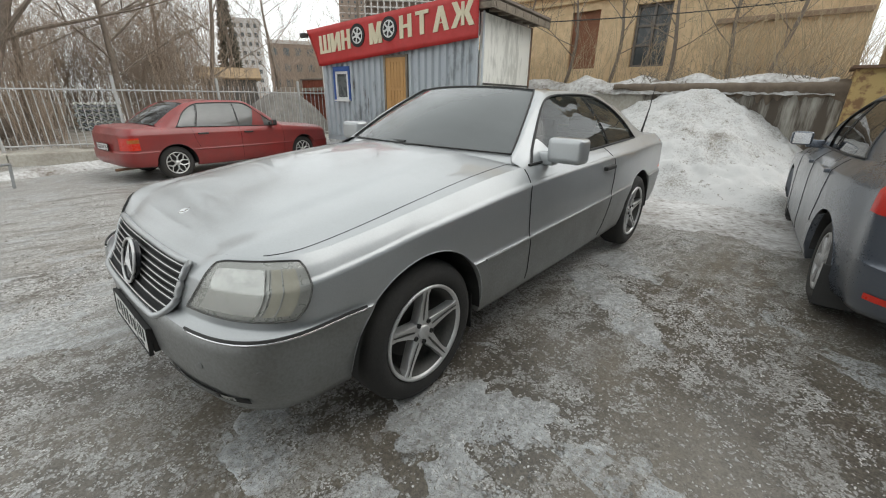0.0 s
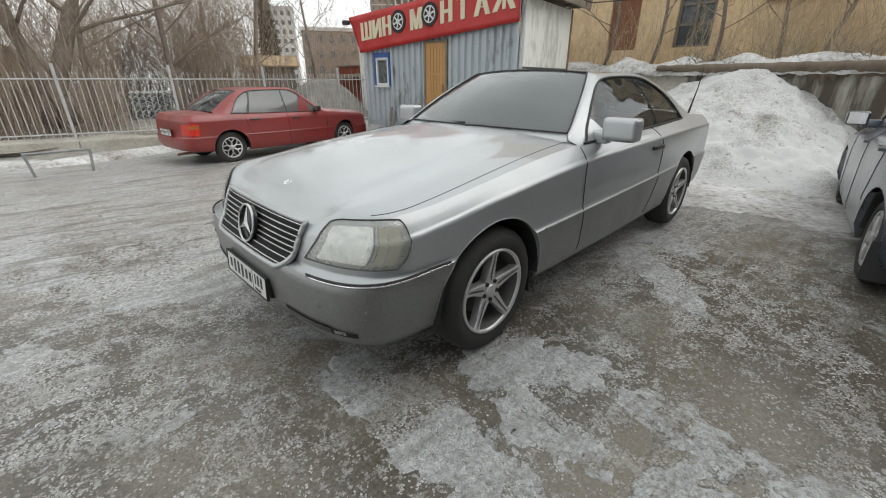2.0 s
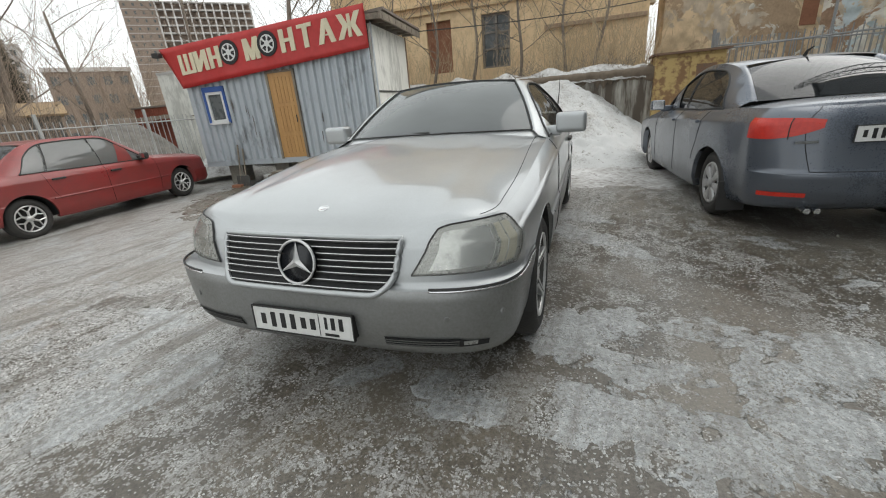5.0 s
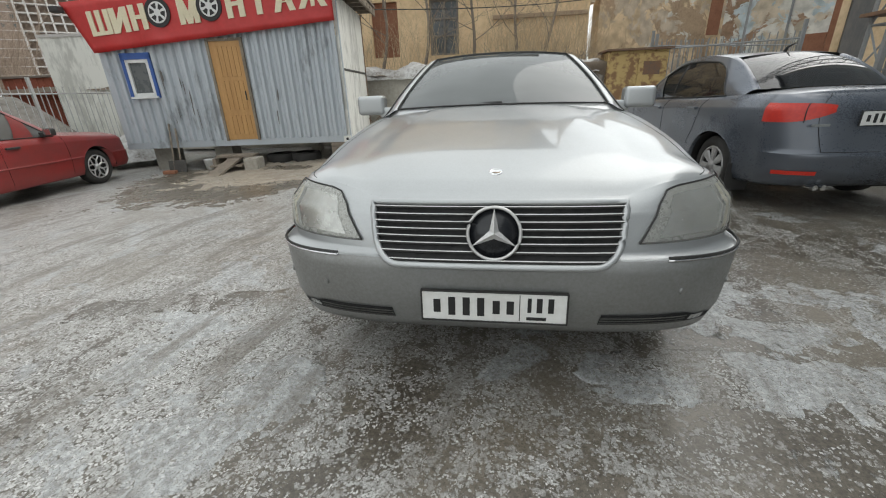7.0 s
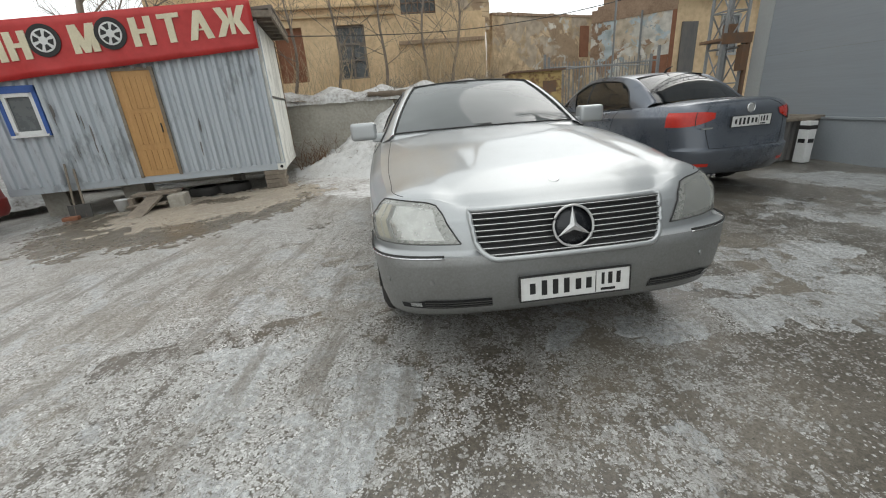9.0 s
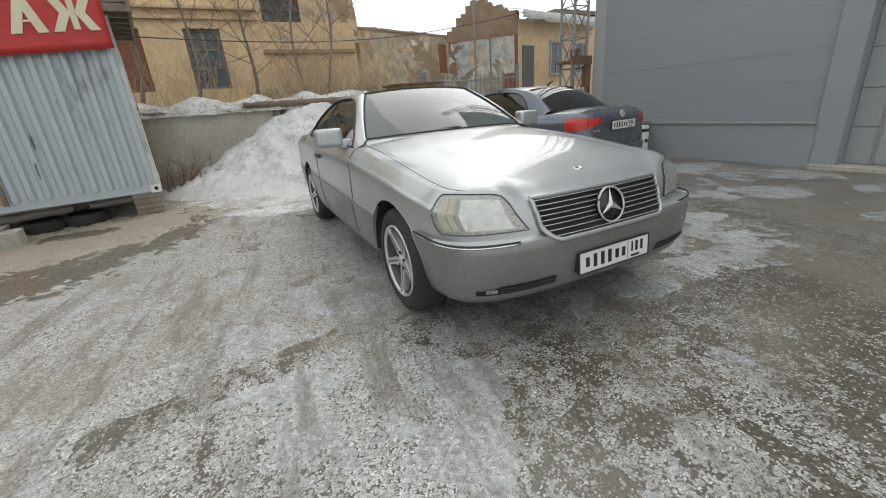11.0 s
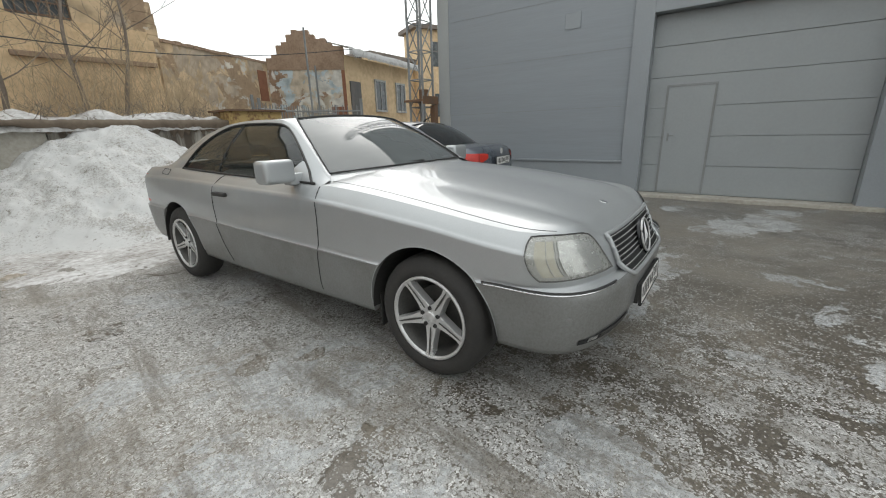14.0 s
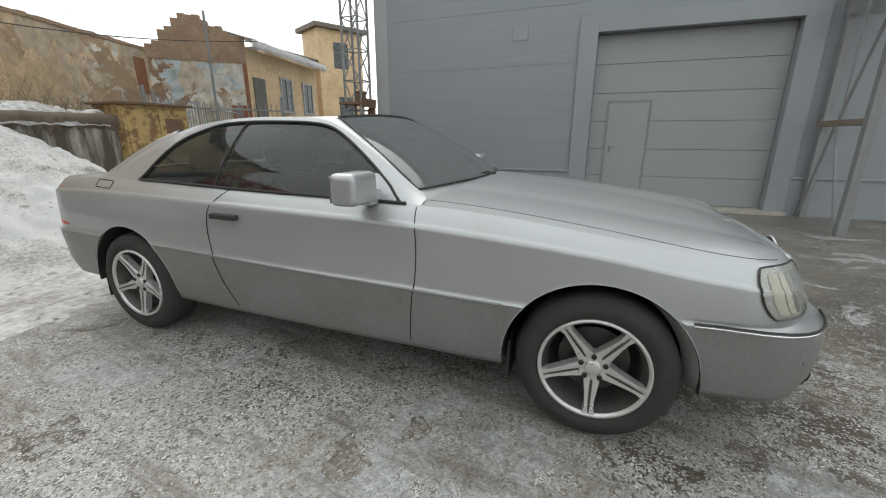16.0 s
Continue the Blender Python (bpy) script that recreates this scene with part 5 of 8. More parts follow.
GREY_SEDAN.update(
    hw=0.889, crease=0.0, n_low=2.8, ws_glass=GLASS, n_f=2.8, n_r=2.7, yc_f=-0.45, yc_r=3.2, base=2.648, arch=0.365, hub=0.315, tyre=0.32, rim=0.21, tyre_w=0.205, wheel_x=0.815, wheel_style="hubcap",
    paint=GREY_CAR, low_paint=GREY_CAR, dip=(2.0, 0.2, 0.0),
    yF=((0, -0.82), (0.3, -0.88), (1.0, -0.89), (2, -0.84), (3, -0.72)), yR=((0, 3.53), (0.25, 3.63), (0.7, 3.66), (0.95, 3.68), (1.0, 3.675), (1.04, 3.635), (1.3, 3.62), (2, 3.59), (2.4, 3.58), (2.75, 3.545), (3, 3.48)),
    off=((0, 0.05), (0.3, 0.015), (1.0, 0.004), (1.6, 0.0), (2.0, 0.008), (2.15, 0.02), (2.6, 0.055), (3, 0.11)), taper=((-0.6, 0.02), (0.2, 0.0), (2.2, 0.0), (2.8, 0.035), (3.3, 0.11)),
    zb=((-1, 0.22), (0.5, 0.2), (2.5, 0.21), (3.7, 0.27)), zr=((-1, 0.52), (4, 0.56)), zc=((-1, 0.68), (0, 0.80), (1, 0.86), (3, 0.93), (4, 0.93)), ze=((-1, 0.72), (-0.4, 0.82), (0.6, 0.95), (2.0, 1.0), (2.9, 1.04), (3.6, 1.05)),
    hood_corner=45, cowl=0.55, hood_z=((-0.73, 0.76), (-0.5, 0.86), (0.0, 0.96), (0.4, 1.02)), hood_cut=18, cut_from=12, deck=2.83, deck_z=((2.85, 1.09), (3.1, 1.095), (3.38, 1.085), (3.48, 1.065)),
    rail_x=((0.52, 0.76), (1.0, 0.65), (1.4, 0.58), (2.2, 0.575), (2.5, 0.60), (2.85, 0.70)), rail_z=((0.52, 0.975), (0.9, 1.22), (1.25, 1.40), (1.6, 1.455), (2.0, 1.44), (2.35, 1.375), (2.6, 1.24), (2.85, 1.065)),
    rail_top=(1.3, 2.28), ws_low=(0.36, 1.02), ws_corner=((0.70, 0.58, 0.995), (0.54, 1.27, 1.41)), ws_top=(1.2, 1.45), roof_rise=0.03,
    rw_low=(2.96, 1.10), rw_corner=((0.60, 2.86, 1.085), (0.50, 2.30, 1.39)), rw_top=(2.36, 1.43),
    win=((0.70, 0.96), (0.85, 1.08), (1.1, 1.26), (1.35, 1.375), (1.6, 1.40), (2.0, 1.385), (2.2, 1.35), (2.4, 1.24), (2.6, 1.02)),
    dividers=[(1.52, 1.48)], trim=BLACK, sill_trim=BLACK, div_trim=BLACK, side_glass=GLASS_DARK,
    door_lines=[((0.26, 0.58), (0.6, 0.55), (0.95, 0.57)), ((0.26, 1.52), (0.6, 1.53), (0.98, 1.52)), ((0.5, 2.2), (0.7, 2.3), (1.0, 2.38))],
    strips=[], strip_r=0.01, strip_mat=GREY_CAR, handles=[(1.36, 0.87), (2.22, 0.90)], handle_mat=GREY_CAR, mirror=(0.88, 0.86, 1.03, 0.17, 0.13, 0.11), mirror_mat=GREY_CAR,
)
# the red sedan stands with its tail towards the path; the grey one beside the coupe, nose away
red, RH, r_body, r_hood, r_lid, r_bumper, r_rear = car(RED_SEDAN, "sedan", "faded red four-door sedan with alloy wheels, dirty sills", pose(-7.85, 3.93, -0.15, 0, 0, 186.5))
grey, GH, g_body, g_hood, g_lid, g_bumper, g_rear = car(GREY_SEDAN, "sedan", "dark grey four-door sedan with plastic hubcaps beside the coupe", pose(2.875, 5.32, 0, 0, 0, 185.3))


def red_details():
    for sgn in (1, -1):
        g = (lambda p: p) if sgn > 0 else flip
        rows = [[g(RH.rear(a, h) + Vector((0.003, 0.006, 0))) for h in (1.15, 1.85)] for a in np.linspace(radians(30), radians(88), 10)]
        part("tail_light", grid(bmesh.new(), rows), TAIL_RED, r_body)
        rows = [[g(RH.rear(a, h) + Vector((0.005, 0.008, 0))) for h in (1.55, 1.75)] for a in np.linspace(radians(60), radians(88), 6)]
        part("indicator", grid(bmesh.new(), rows), AMBER_DARK, r_body)
        rows = [[g(RH.front(a, h, 0.005)) for h in (1.15, 2.5)] for a in np.linspace(radians(16), radians(60), 8)]
        part("headlight", grid(bmesh.new(), rows), LAMP_INNER, r_body)
    number_plate(r_rear, (0.0, 3.655, 0.62), 180)
    part("exhaust_pipe", tube(bmesh.new(), [(-0.45, 3.3, 0.25), (-0.45, 3.69, 0.24)], 0.025, 10), RUSTY, red)


def grey_details():
    for sgn in (1, -1):
        g = (lambda p: p) if sgn > 0 else flip
        rows = []
        for i in range(13):
            f = i / 12
            rows.append([])
            for j in range(7):
                v = j / 6
                a = radians(26 + 61 * f)
                lo, hi = 1.70 + 0.22 * (1 - f) ** 4, 2.40 - 0.18 * (1 - f) ** 6
                p = GH.rear(a, lo + (hi - lo) * v)
                rows[-1].append(g(p + Vector((0.006 * math.sin(a), 0.008, 0))))
        lamp = part("tail_light", grid(bmesh.new(), rows), TAIL_RED, g_body, "red wrap-round tail light", smooth=True)
        rows = [[g(GH.rear(a, h) + Vector((0.008, 0.012, 0))) for h in (1.85, 2.1)] for a in np.linspace(radians(32), radians(42), 4)]
        part("reversing_lamp", grid(bmesh.new(), rows), TAIL_RED, lamp)
        seam = [g(GH.rear(radians(46), h) + Vector((0.008, 0.012, 0))) for h in (1.7, 1.9, 2.1, 2.38)]
        part("lamp_seam", tube(bmesh.new(), seam, 0.004, 5), BLACK, lamp)
        rows = [[g(GH.rear(a, h) + Vector((0.003, 0.006, 0))) for h in (0.38, 0.5)] for a in np.linspace(radians(30), radians(66), 8)]
        part("rear_reflector", grid(bmesh.new(), rows), TAIL_RED, g_rear)
        for ya in (0.0, 2.648):
            bm = box(bmesh.new(), 0.62, 0.85, ya + 0.355, ya + 0.366, 0.12, 0.40, bevel=0.004)
            if sgn < 0:
                bmesh.ops.transform(bm, matrix=Matrix.Diagonal((-1, 1, 1, 1)), verts=bm.verts)
            part("mud_flap", bm, BLACK, grey)
        # boot shut lines
        pts = [g(GH.rear(radians(30 + 6 * math.sin(k / 9 * 3.1)), 1.05 + 1.95 * k / 9) + Vector((0, 0.002, 0))) for k in range(10)]
        part("boot_gap", tube(bmesh.new(), pts, 0.003, 5), DARK_GAP, g_body)
    pts = [GH.rear(radians(a), 1.05) + Vector((0, 0.002, 0)) for a in np.linspace(0.5, 30, 10)]
    bm = tube(bmesh.new(), pts, 0.003, 5)
    tube(bm, [flip(p) for p in pts], 0.003, 5)
    part("boot_gap", bm, DARK_GAP, g_body)
    rows = [[Vector((x, GH.at_x_rear(x, z).y + 0.004, z)) for z in (0.78, 0.92)] for x in np.linspace(-0.3, 0.3, 9)]
    part("plate_recess", grid(bmesh.new(), rows), GREY_CAR, g_body)
    number_plate(g_rear, (0.0, 3.622, 0.85), 180)
    badge = pose(0, 3.59, 0.985, 0, 0, 90)
    ring = [badge @ Vector((0.006, 0.05 * math.cos(k * math.tau / 24), 0.05 * math.sin(k * math.tau / 24))) for k in range(24)]
    part("boot_badge", tube(bmesh.new(), ring, 0.006, 6, closed=True), CHROME, g_body, "round chrome badge")
    part("badge_disc", spin(bmesh.new(), [(0, 0.045), (0.006, 0.04), (0.006, 0)], badge, 20), ALLOY, g_body)
    for dx in (-0.36, -0.43):
        part("exhaust_pipe", tube(bmesh.new(), [(-dx, 3.2, 0.27), (-dx, 3.60, 0.265)], 0.024, 12), CHROME, grey)
    part("roof_antenna", tube(bmesh.new(), [(0, 2.2, 1.45), (0, 2.23, 1.49), (0, 2.33, 1.52)], [0.02, 0.012, 0.005], 6), BLACK, grey)
    # little coloured flag sticker and a strip on the boot
    part("boot_badge", box(bmesh.new(), 0.45, 0.60, 3.575, 3.58, 0.79, 0.81), CHROME, g_body)


red_details()
grey_details()

# ---- ground ----
def h_ground(x, y):
    """Trodden ice: low waves and ruts; level round the cars."""
    v = 0.018 * noise.noise(Vector((x * 0.7, y * 0.7, 0))) + 0.012 * noise.noise(Vector((x * 2.3, y * 2.3, 5))) + 0.006 * noise.noise(Vector((x * 7, y * 7, 9)))
    v -= min(0.15, 0.03 * max(0.0, -x - 2.5))
    return v - 0.012


def ground_sheet():
    near = list(np.arange(-12, 8.01, 0.09))
    xs = [-900, -400, -150, -60, -30, -20, -14] + near + [10, 14, 20, 30, 60, 150, 400, 900]
    ys = [-900, -300, -100, -40, -20, -12, -8] + list(np.arange(-6.5, 9.01, 0.09)) + [11, 15, 25, 40, 80, 200, 500, 900]
    bm = bmesh.new()
    grid(bm, [[Vector((x, y, h_ground(x, y) if -13 < x < 9 and -7 < y < 10 else -0.01 if x > -8 else -0.16)) for x in xs] for y in ys])
    ob = part("ground", bm, GROUND, smooth=True, recalc=False)
    return tagged(ob, "trodden grey ice, slush and wet asphalt with ruts", "ground", kind="structure")


ground_sheet()


def blob_sheet(name, cx, cy, rx, ry, z, material, seed, rot=0.0, n=40, wob=0.35):
    """A thin patch with an uneven edge lying on the ground."""
    bm = bmesh.new()
    rows = []
    for k in range(n):
        a = k * math.tau / n
        f = 1 + wob * noise.noise(Vector((math.cos(a) * 1.6 + seed, math.sin(a) * 1.6, seed * 2.0))) + 0.12 * noise.noise(Vector((math.cos(a) * 6 + seed, math.sin(a) * 6, 3)))
        row = []
        for q in (0.0, 0.3, 0.6, 0.85, 1.0):
            px, py = rx * f * q * math.cos(a), ry * f * q * math.sin(a)
            x, y = cx + px * math.cos(rot) - py * math.sin(rot), cy + px * math.sin(rot) + py * math.cos(rot)
            row.append(Vector((x, y, h_ground(x, y) + z * (1 - q**4) - 0.004 * q)))
        rows.append(row)
    rows.append(rows[0])
    grid(bm, rows)
    bmesh.ops.remove_doubles(bm, verts=bm.verts, dist=0.0005)
    return part(name, bm, material, smooth=True)




def ice_patch(name, label, spine, seed, material, z=0.006, hole=None, category="ice"):
    """A thin patch with a ragged edge round a line of (x, y, half width); a hole is left open along its own line."""
    bm = bmesh.new()
    step = 0.02
    pad = max(w for _, _, w in spine) * 1.5
    x0, x1 = min(p[0] for p in spine) - pad, max(p[0] for p in spine) + pad
    y0, y1 = min(p[1] for p in spine) - pad, max(p[1] for p in spine) + pad

    def inside(line, x, y):
        best = -9.0
        for k in range(max(1, len(line) - 1)):
            a, c = line[k], line[min(k + 1, len(line) - 1)]
            dx, dy = c[0] - a[0], c[1] - a[1]
            q = dx * dx + dy * dy
            f = 0.0 if q == 0 else min(1, max(0, ((x - a[0]) * dx + (y - a[1]) * dy) / q))
            w = a[2] + (c[2] - a[2]) * f
            best = max(best, 1 - math.hypot(x - a[0] - dx * f, y - a[1] - dy * f) / w)
        return best

    def level(x, y):
        r = 0.6 * noise.noise(Vector((x * 4 + seed, y * 4, seed))) + 0.42 * noise.noise(Vector((x * 11, y * 11, seed))) + 0.26 * noise.noise(Vector((x * 26, y * 26, seed)))
        v = inside(spine, x, y) + r
        if hole:
            v = min(v, -inside(hole, x, y) * 1.0 - 0.1 + 0.5 * r)
        return v

    nx, ny = int((x1 - x0) / step) + 1, int((y1 - y0) / step) + 1
    val = [[level(x0 + i * step, y0 + j * step) for j in range(ny + 1)] for i in range(nx + 1)]
    made = {}

    def corner(i, j):
        if (i, j) not in made:
            x, y = x0 + i * step, y0 + j * step
            made[(i, j)] = bm.verts.new((x, y, h_ground(x, y) + z * min(1.0, 0.35 + val[i][j] * 4)))
        return made[(i, j)]

    def cut(i, j, k, q):
        key = (min((i, j), (k, q)), max((i, j), (k, q)))
        if key not in made:
            (a, c), (d, e) = key
            f = val[a][c] / (val[a][c] - val[d][e])
            x, y = x0 + (a + (d - a) * f) * step, y0 + (c + (e - c) * f) * step
            made[key] = bm.verts.new((x, y, h_ground(x, y) - 0.001))
        return made[key]

    for i in range(nx):
        for j in range(ny):
            ring = [(i, j), (i + 1, j), (i + 1, j + 1), (i, j + 1)]
            pts = []
            for k in range(4):
                a, c = ring[k], ring[(k + 1) % 4]
                va, vc = val[a[0]][a[1]], val[c[0]][c[1]]
                if va > 0:
                    pts.append(corner(*a))
                if (va > 0) != (vc > 0):
                    pts.append(cut(*a, *c))
            if len(pts) >= 3:
                bm.faces.new(pts)
    ob = part(name, bm, material, smooth=True, recalc=False)
    return tagged(ob, label, category, kind="structure")


thin = "thin grey-white ice frozen to the asphalt"
ice_patch("ice_patch", "thin grey-white ice ring round a wet hollow", [(1.15, 0.0, 0.30), (1.5, -0.03, 0.33), (1.95, 0.03, 0.26), (2.5, 0.05, 0.2)], 1.0, ICE, hole=[(1.36, -0.02, 0.13), (1.68, -0.03, 0.10)])
ice_patch("ice_patch", thin, [(0.62, -0.66, 0.20), (1.05, -0.68, 0.22), (1.45, -0.6, 0.12)], 2.0, ICE)
ice_patch("ice_patch", thin, [(0.85, 2.0, 0.12), (1.2, 1.65, 0.16), (1.6, 1.3, 0.12)], 3.0, ICE)
ice_patch("ice_patch", thin, [(-1.4, -1.35, 0.28), (-1.1, -0.85, 0.34), (-1.15, -0.5, 0.22)], 4.0, ICE)
ice_patch("ice_patch", thin, [(-1.7, -0.8, 0.22), (-1.4, -0.3, 0.26)], 5.0, ICE)
ice_patch("ice_patch", thin, [(0.35, -2.1, 0.16), (0.7, -2.25, 0.2)], 6.0, ICE)
ice_patch("ice_patch", thin, [(0.0, -2.35, 0.12), (0.12, -2.3, 0.1)], 7.0, ICE)
ice_patch("ice_patch", thin, [(1.6, -0.75, 0.18), (2.1, -0.5, 0.2)], 8.0, ICE)
ice_patch("ice_patch", thin, [(3.6, -1.2, 0.3), (4.4, -1.6, 0.35), (5.2, -1.9, 0.2)], 9.0, ICE)
ice_patch("ice_patch", thin, [(4.7, 2.4, 0.5), (5.1, 1.3, 0.45), (5.3, 0.3, 0.3)], 12.0, ICE)
ice_patch("ice_patch", thin, [(3.4, 1.0, 0.4), (3.9, 0.2, 0.35)], 13.0, ICE)
ice_patch("ice_patch", thin, [(-0.7, -1.85, 0.16), (-0.3, -1.7, 0.12)], 10.0, ICE)
bare = "strip of wet bare asphalt scraped through the ice"
ice_patch("bare_strip", bare, [(-2.5, -0.36, 0.12), (-2.0, -0.22, 0.11), (-1.48, -0.11, 0.12)], 11.0, WET, 0.006, None, "ground")
for k, (px, py, pr) in enumerate(((-1.42, 0.94, 0.11), (-1.15, 0.73, 0.07), (-0.95, 3.4, 0.16), (-2.0, 1.6, 0.09), (-1.8, 2.3, 0.12))):
    ice_patch("bare_spot", "wet dark hollow worn through the ice", [(px, py, pr), (px + pr * 0.8, py + pr * 0.4, pr * 0.7)], 20.0 + k, WET, 0.006, None, "ground")
ice_patch("wet_mud", "dark wet mud round the drier sand before the shed", [(-5.6, 4.4, 0.75), (-4.7, 3.1, 0.85), (-3.7, 3.0, 0.75), (-2.8, 3.7, 0.55), (-2.7, 4.8, 0.4)], 40.0, WET_MUD, 0.012, None, "mud")
ice_patch("mud", "pale sandy mud in front of the shed steps", [(-5.0, 4.9, 0.6), (-4.2, 4.3, 1.15), (-3.3, 4.6, 1.05)], 42.0, SAND, 0.022, None, "mud")
ice_patch("wet_mud", "darker wet stain on the sandy mud", [(-4.1, 4.75, 0.22), (-3.6, 4.7, 0.2)], 44.0, WET_MUD, 0.028, None, "mud")


def gravel():
    rng = random.Random(5)
    bm = bmesh.new()
    for _ in range(900):
        x, y = rng.uniform(-6, 5.5), rng.uniform(-5, 6)
        if -1.0 < x < 1.0 and -0.95 < y < 4.0:
            continue
        r = 0.004 + 0.014 * rng.random() ** 4
        q = [bm.verts.new((x + r * rng.uniform(0.7, 1.2) * math.cos(a), y + r * rng.uniform(0.7, 1.2) * math.sin(a), h_ground(x, y))) for a in (0, 1.3, 2.5, 3.7, 5.0)]
        t = bm.verts.new((x + rng.uniform(-0.3, 0.3) * r, y, h_ground(x, y) + r * rng.uniform(0.5, 0.9)))
        for i in range(5):
            bm.faces.new((q[i], q[(i + 1) % 5], t))
    ob = part("gravel", bm, STONE, recalc=False)
    tagged(ob, "scattered small stones and crumbs on the ground", "gravel", kind="stuff")


gravel()

# ---- snow pile ----
def mound(name, cx, cy, rx, ry, top, material, seed, label, rough=0.12, base=-0.03, n=70, power=1.2, ragged=0.0):
    bm = bmesh.new()
    rows = []
    for i in range(n + 1):
        row = []
        for j in range(n + 1):
            u, v = 2 * i / n - 1, 2 * j / n - 1
            d = math.sqrt(u * u + v * v)
            edge = 0.86 + 0.14 * noise.noise(Vector((u * 2.5 + seed, v * 2.5, seed)))
            edge += ragged * (noise.noise(Vector((u * 7, v * 7, seed))) + 0.7 * noise.noise(Vector((u * 19, v * 19, seed))) + 0.5 * noise.noise(Vector((u * 43, v * 43, seed))))
            f = max(0.0, 1 - (d / max(0.2, edge)) ** 1.45) ** power
            x, y = cx + rx * u, cy + ry * v
            z = base + top * f * (1 + rough * noise.noise(Vector((x * 1.3, y * 1.3, seed)))) + min(1.0, top) * (0.09 * noise.noise(Vector((x * 3.5, y * 3.5, seed + 2))) + 0.05 * noise.noise(Vector((x * 9, y * 9, seed))) + 0.03 * noise.noise(Vector((x * 19, y * 19, seed)))) * min(1, f * 4)
            row.append(Vector((x, y, z)))
        rows.append(row)
    grid(bm, rows)
    for face in [f for f in bm.faces if max(v.co.z for v in f.verts) < -0.015]:
        bm.faces.remove(face)
    ob = part(name, bm, material, smooth=True)
    return tagged(ob, label, "snow pile", kind="stuff")


mound("snow_pile", 0.05, 8.4, 4.0, 4.2, 1.62, SNOW, 4.0, "heap of old shovelled snow against the retaining wall", power=1.42, n=190)
mound("snow_spread", 0.6, 5.6, 4.2, 2.6, 0.06, SNOW_DIRTY, 15.0, "low crust of dirty trodden snow before the pile", n=170, power=0.7, ragged=0.16)
mound("snow_pile", 3.0, 8.2, 2.2, 2.6, 0.55, SNOW, 8.0, "low spread of old snow beside the wall")

# ---- retaining wall and terrace ----
WALL_Y = 8.2
def retaining_wall():
    root = thing("retaining_wall", "stained concrete retaining wall capped with soil and snow", "wall", kind="structure")
    for x0, x1, mat_w in ((-9.0, -4.5, CONCRETE), (-4.49, -0.7, CONCRETE), (-0.69, 2.37, CONCRETE_STREAK)):
        part("concrete_block", box(bmesh.new(), x0, x1, WALL_Y, WALL_Y + 0.35, -0.1, 1.52, bevel=0.015), mat_w, root)
    part("ledge", box(bmesh.new(), -9.0, -0.7, WALL_Y - 0.06, WALL_Y, -0.1, 0.62, bevel=0.01), CONCRETE, root)


retaining_wall()
def terrace():
    bm = bmesh.new()
    xs = np.linspace(-16, 3.6, 118)
    rows = []
    for k, y in enumerate(np.linspace(WALL_Y - 0.06, 11.8, 30)):
        rows.append([Vector((x, y, 1.56 + 0.1 * noise.noise(Vector((x * 1.1, y * 1.1, 1))) + 0.05 * noise.noise(Vector((x * 5, y * 5, 2))) + (0.12 if k > 1 else -0.04 if k == 0 else 0.03))) for x in xs])
    part_ob = part("terrace_soil", grid(bm, rows), SOIL, smooth=True)
    tagged(part_ob, "brown soil bank above the concrete wall", "soil", kind="structure")
    bm = bmesh.new()
    rows = []
    for k, f in enumerate(np.linspace(0, 1, 12)):
        row = []
        for x in np.linspace(-9, 2.2, 130):
            lip = 0.07 * noise.noise(Vector((x * 2.2, 7, 0)))
            y = WALL_Y - 0.10 + lip + 1.3 * f
            z = 1.64 + 0.22 * math.sin(math.pi * min(1, f * 1.15)) ** 0.6 * (0.58 + 0.9 * noise.noise(Vector((x * 1.6, f * 2, 3)))) + 0.04 * noise.noise(Vector((x * 6, f * 6, 1))) - (0.17 if k == 0 else 0.03 if k == 1 else 0)
            row.append(Vector((x, y, z)))
        rows.append(row)
    ob = part("snow_cap", grid(bm, rows), SNOW_DIRTY, smooth=True)
    tagged(ob, "ragged strip of old snow along the wall top", "snow", kind="stuff")


def soil_lip():
    bm = bmesh.new()
    rows = []
    for x in np.linspace(-1.3, 2.36, 150):
        hang = 0.10 + 0.22 * abs(noise.noise(Vector((x * 1.9, 3, 1)))) + 0.22 * abs(noise.noise(Vector((x * 7, 5, 2)))) ** 1.5
        if x < -0.3:
            hang *= max(0.15, 1 + (x + 0.3))
        out = 0.05 * noise.noise(Vector((x * 4, 0, 7)))
        rows.append([Vector((x, WALL_Y + 0.3, 1.70)), Vector((x, WALL_Y - 0.10 + out, 1.66 + 0.03 * noise.noise(Vector((x * 6, 2, 2))))), Vector((x, WALL_Y - 0.12 + out, 1.58)), Vector((x, WALL_Y - 0.06 + out * 0.5, 1.58 - hang * 0.6)), Vector((x, WALL_Y - 0.008, 1.58 - hang))])
    ob = part("soil_lip", grid(bm, rows), SOIL, smooth=True)
    tagged(ob, "dark wet soil and roots slumping over the concrete wall", "soil", kind="structure")


terrace()
soil_lip()

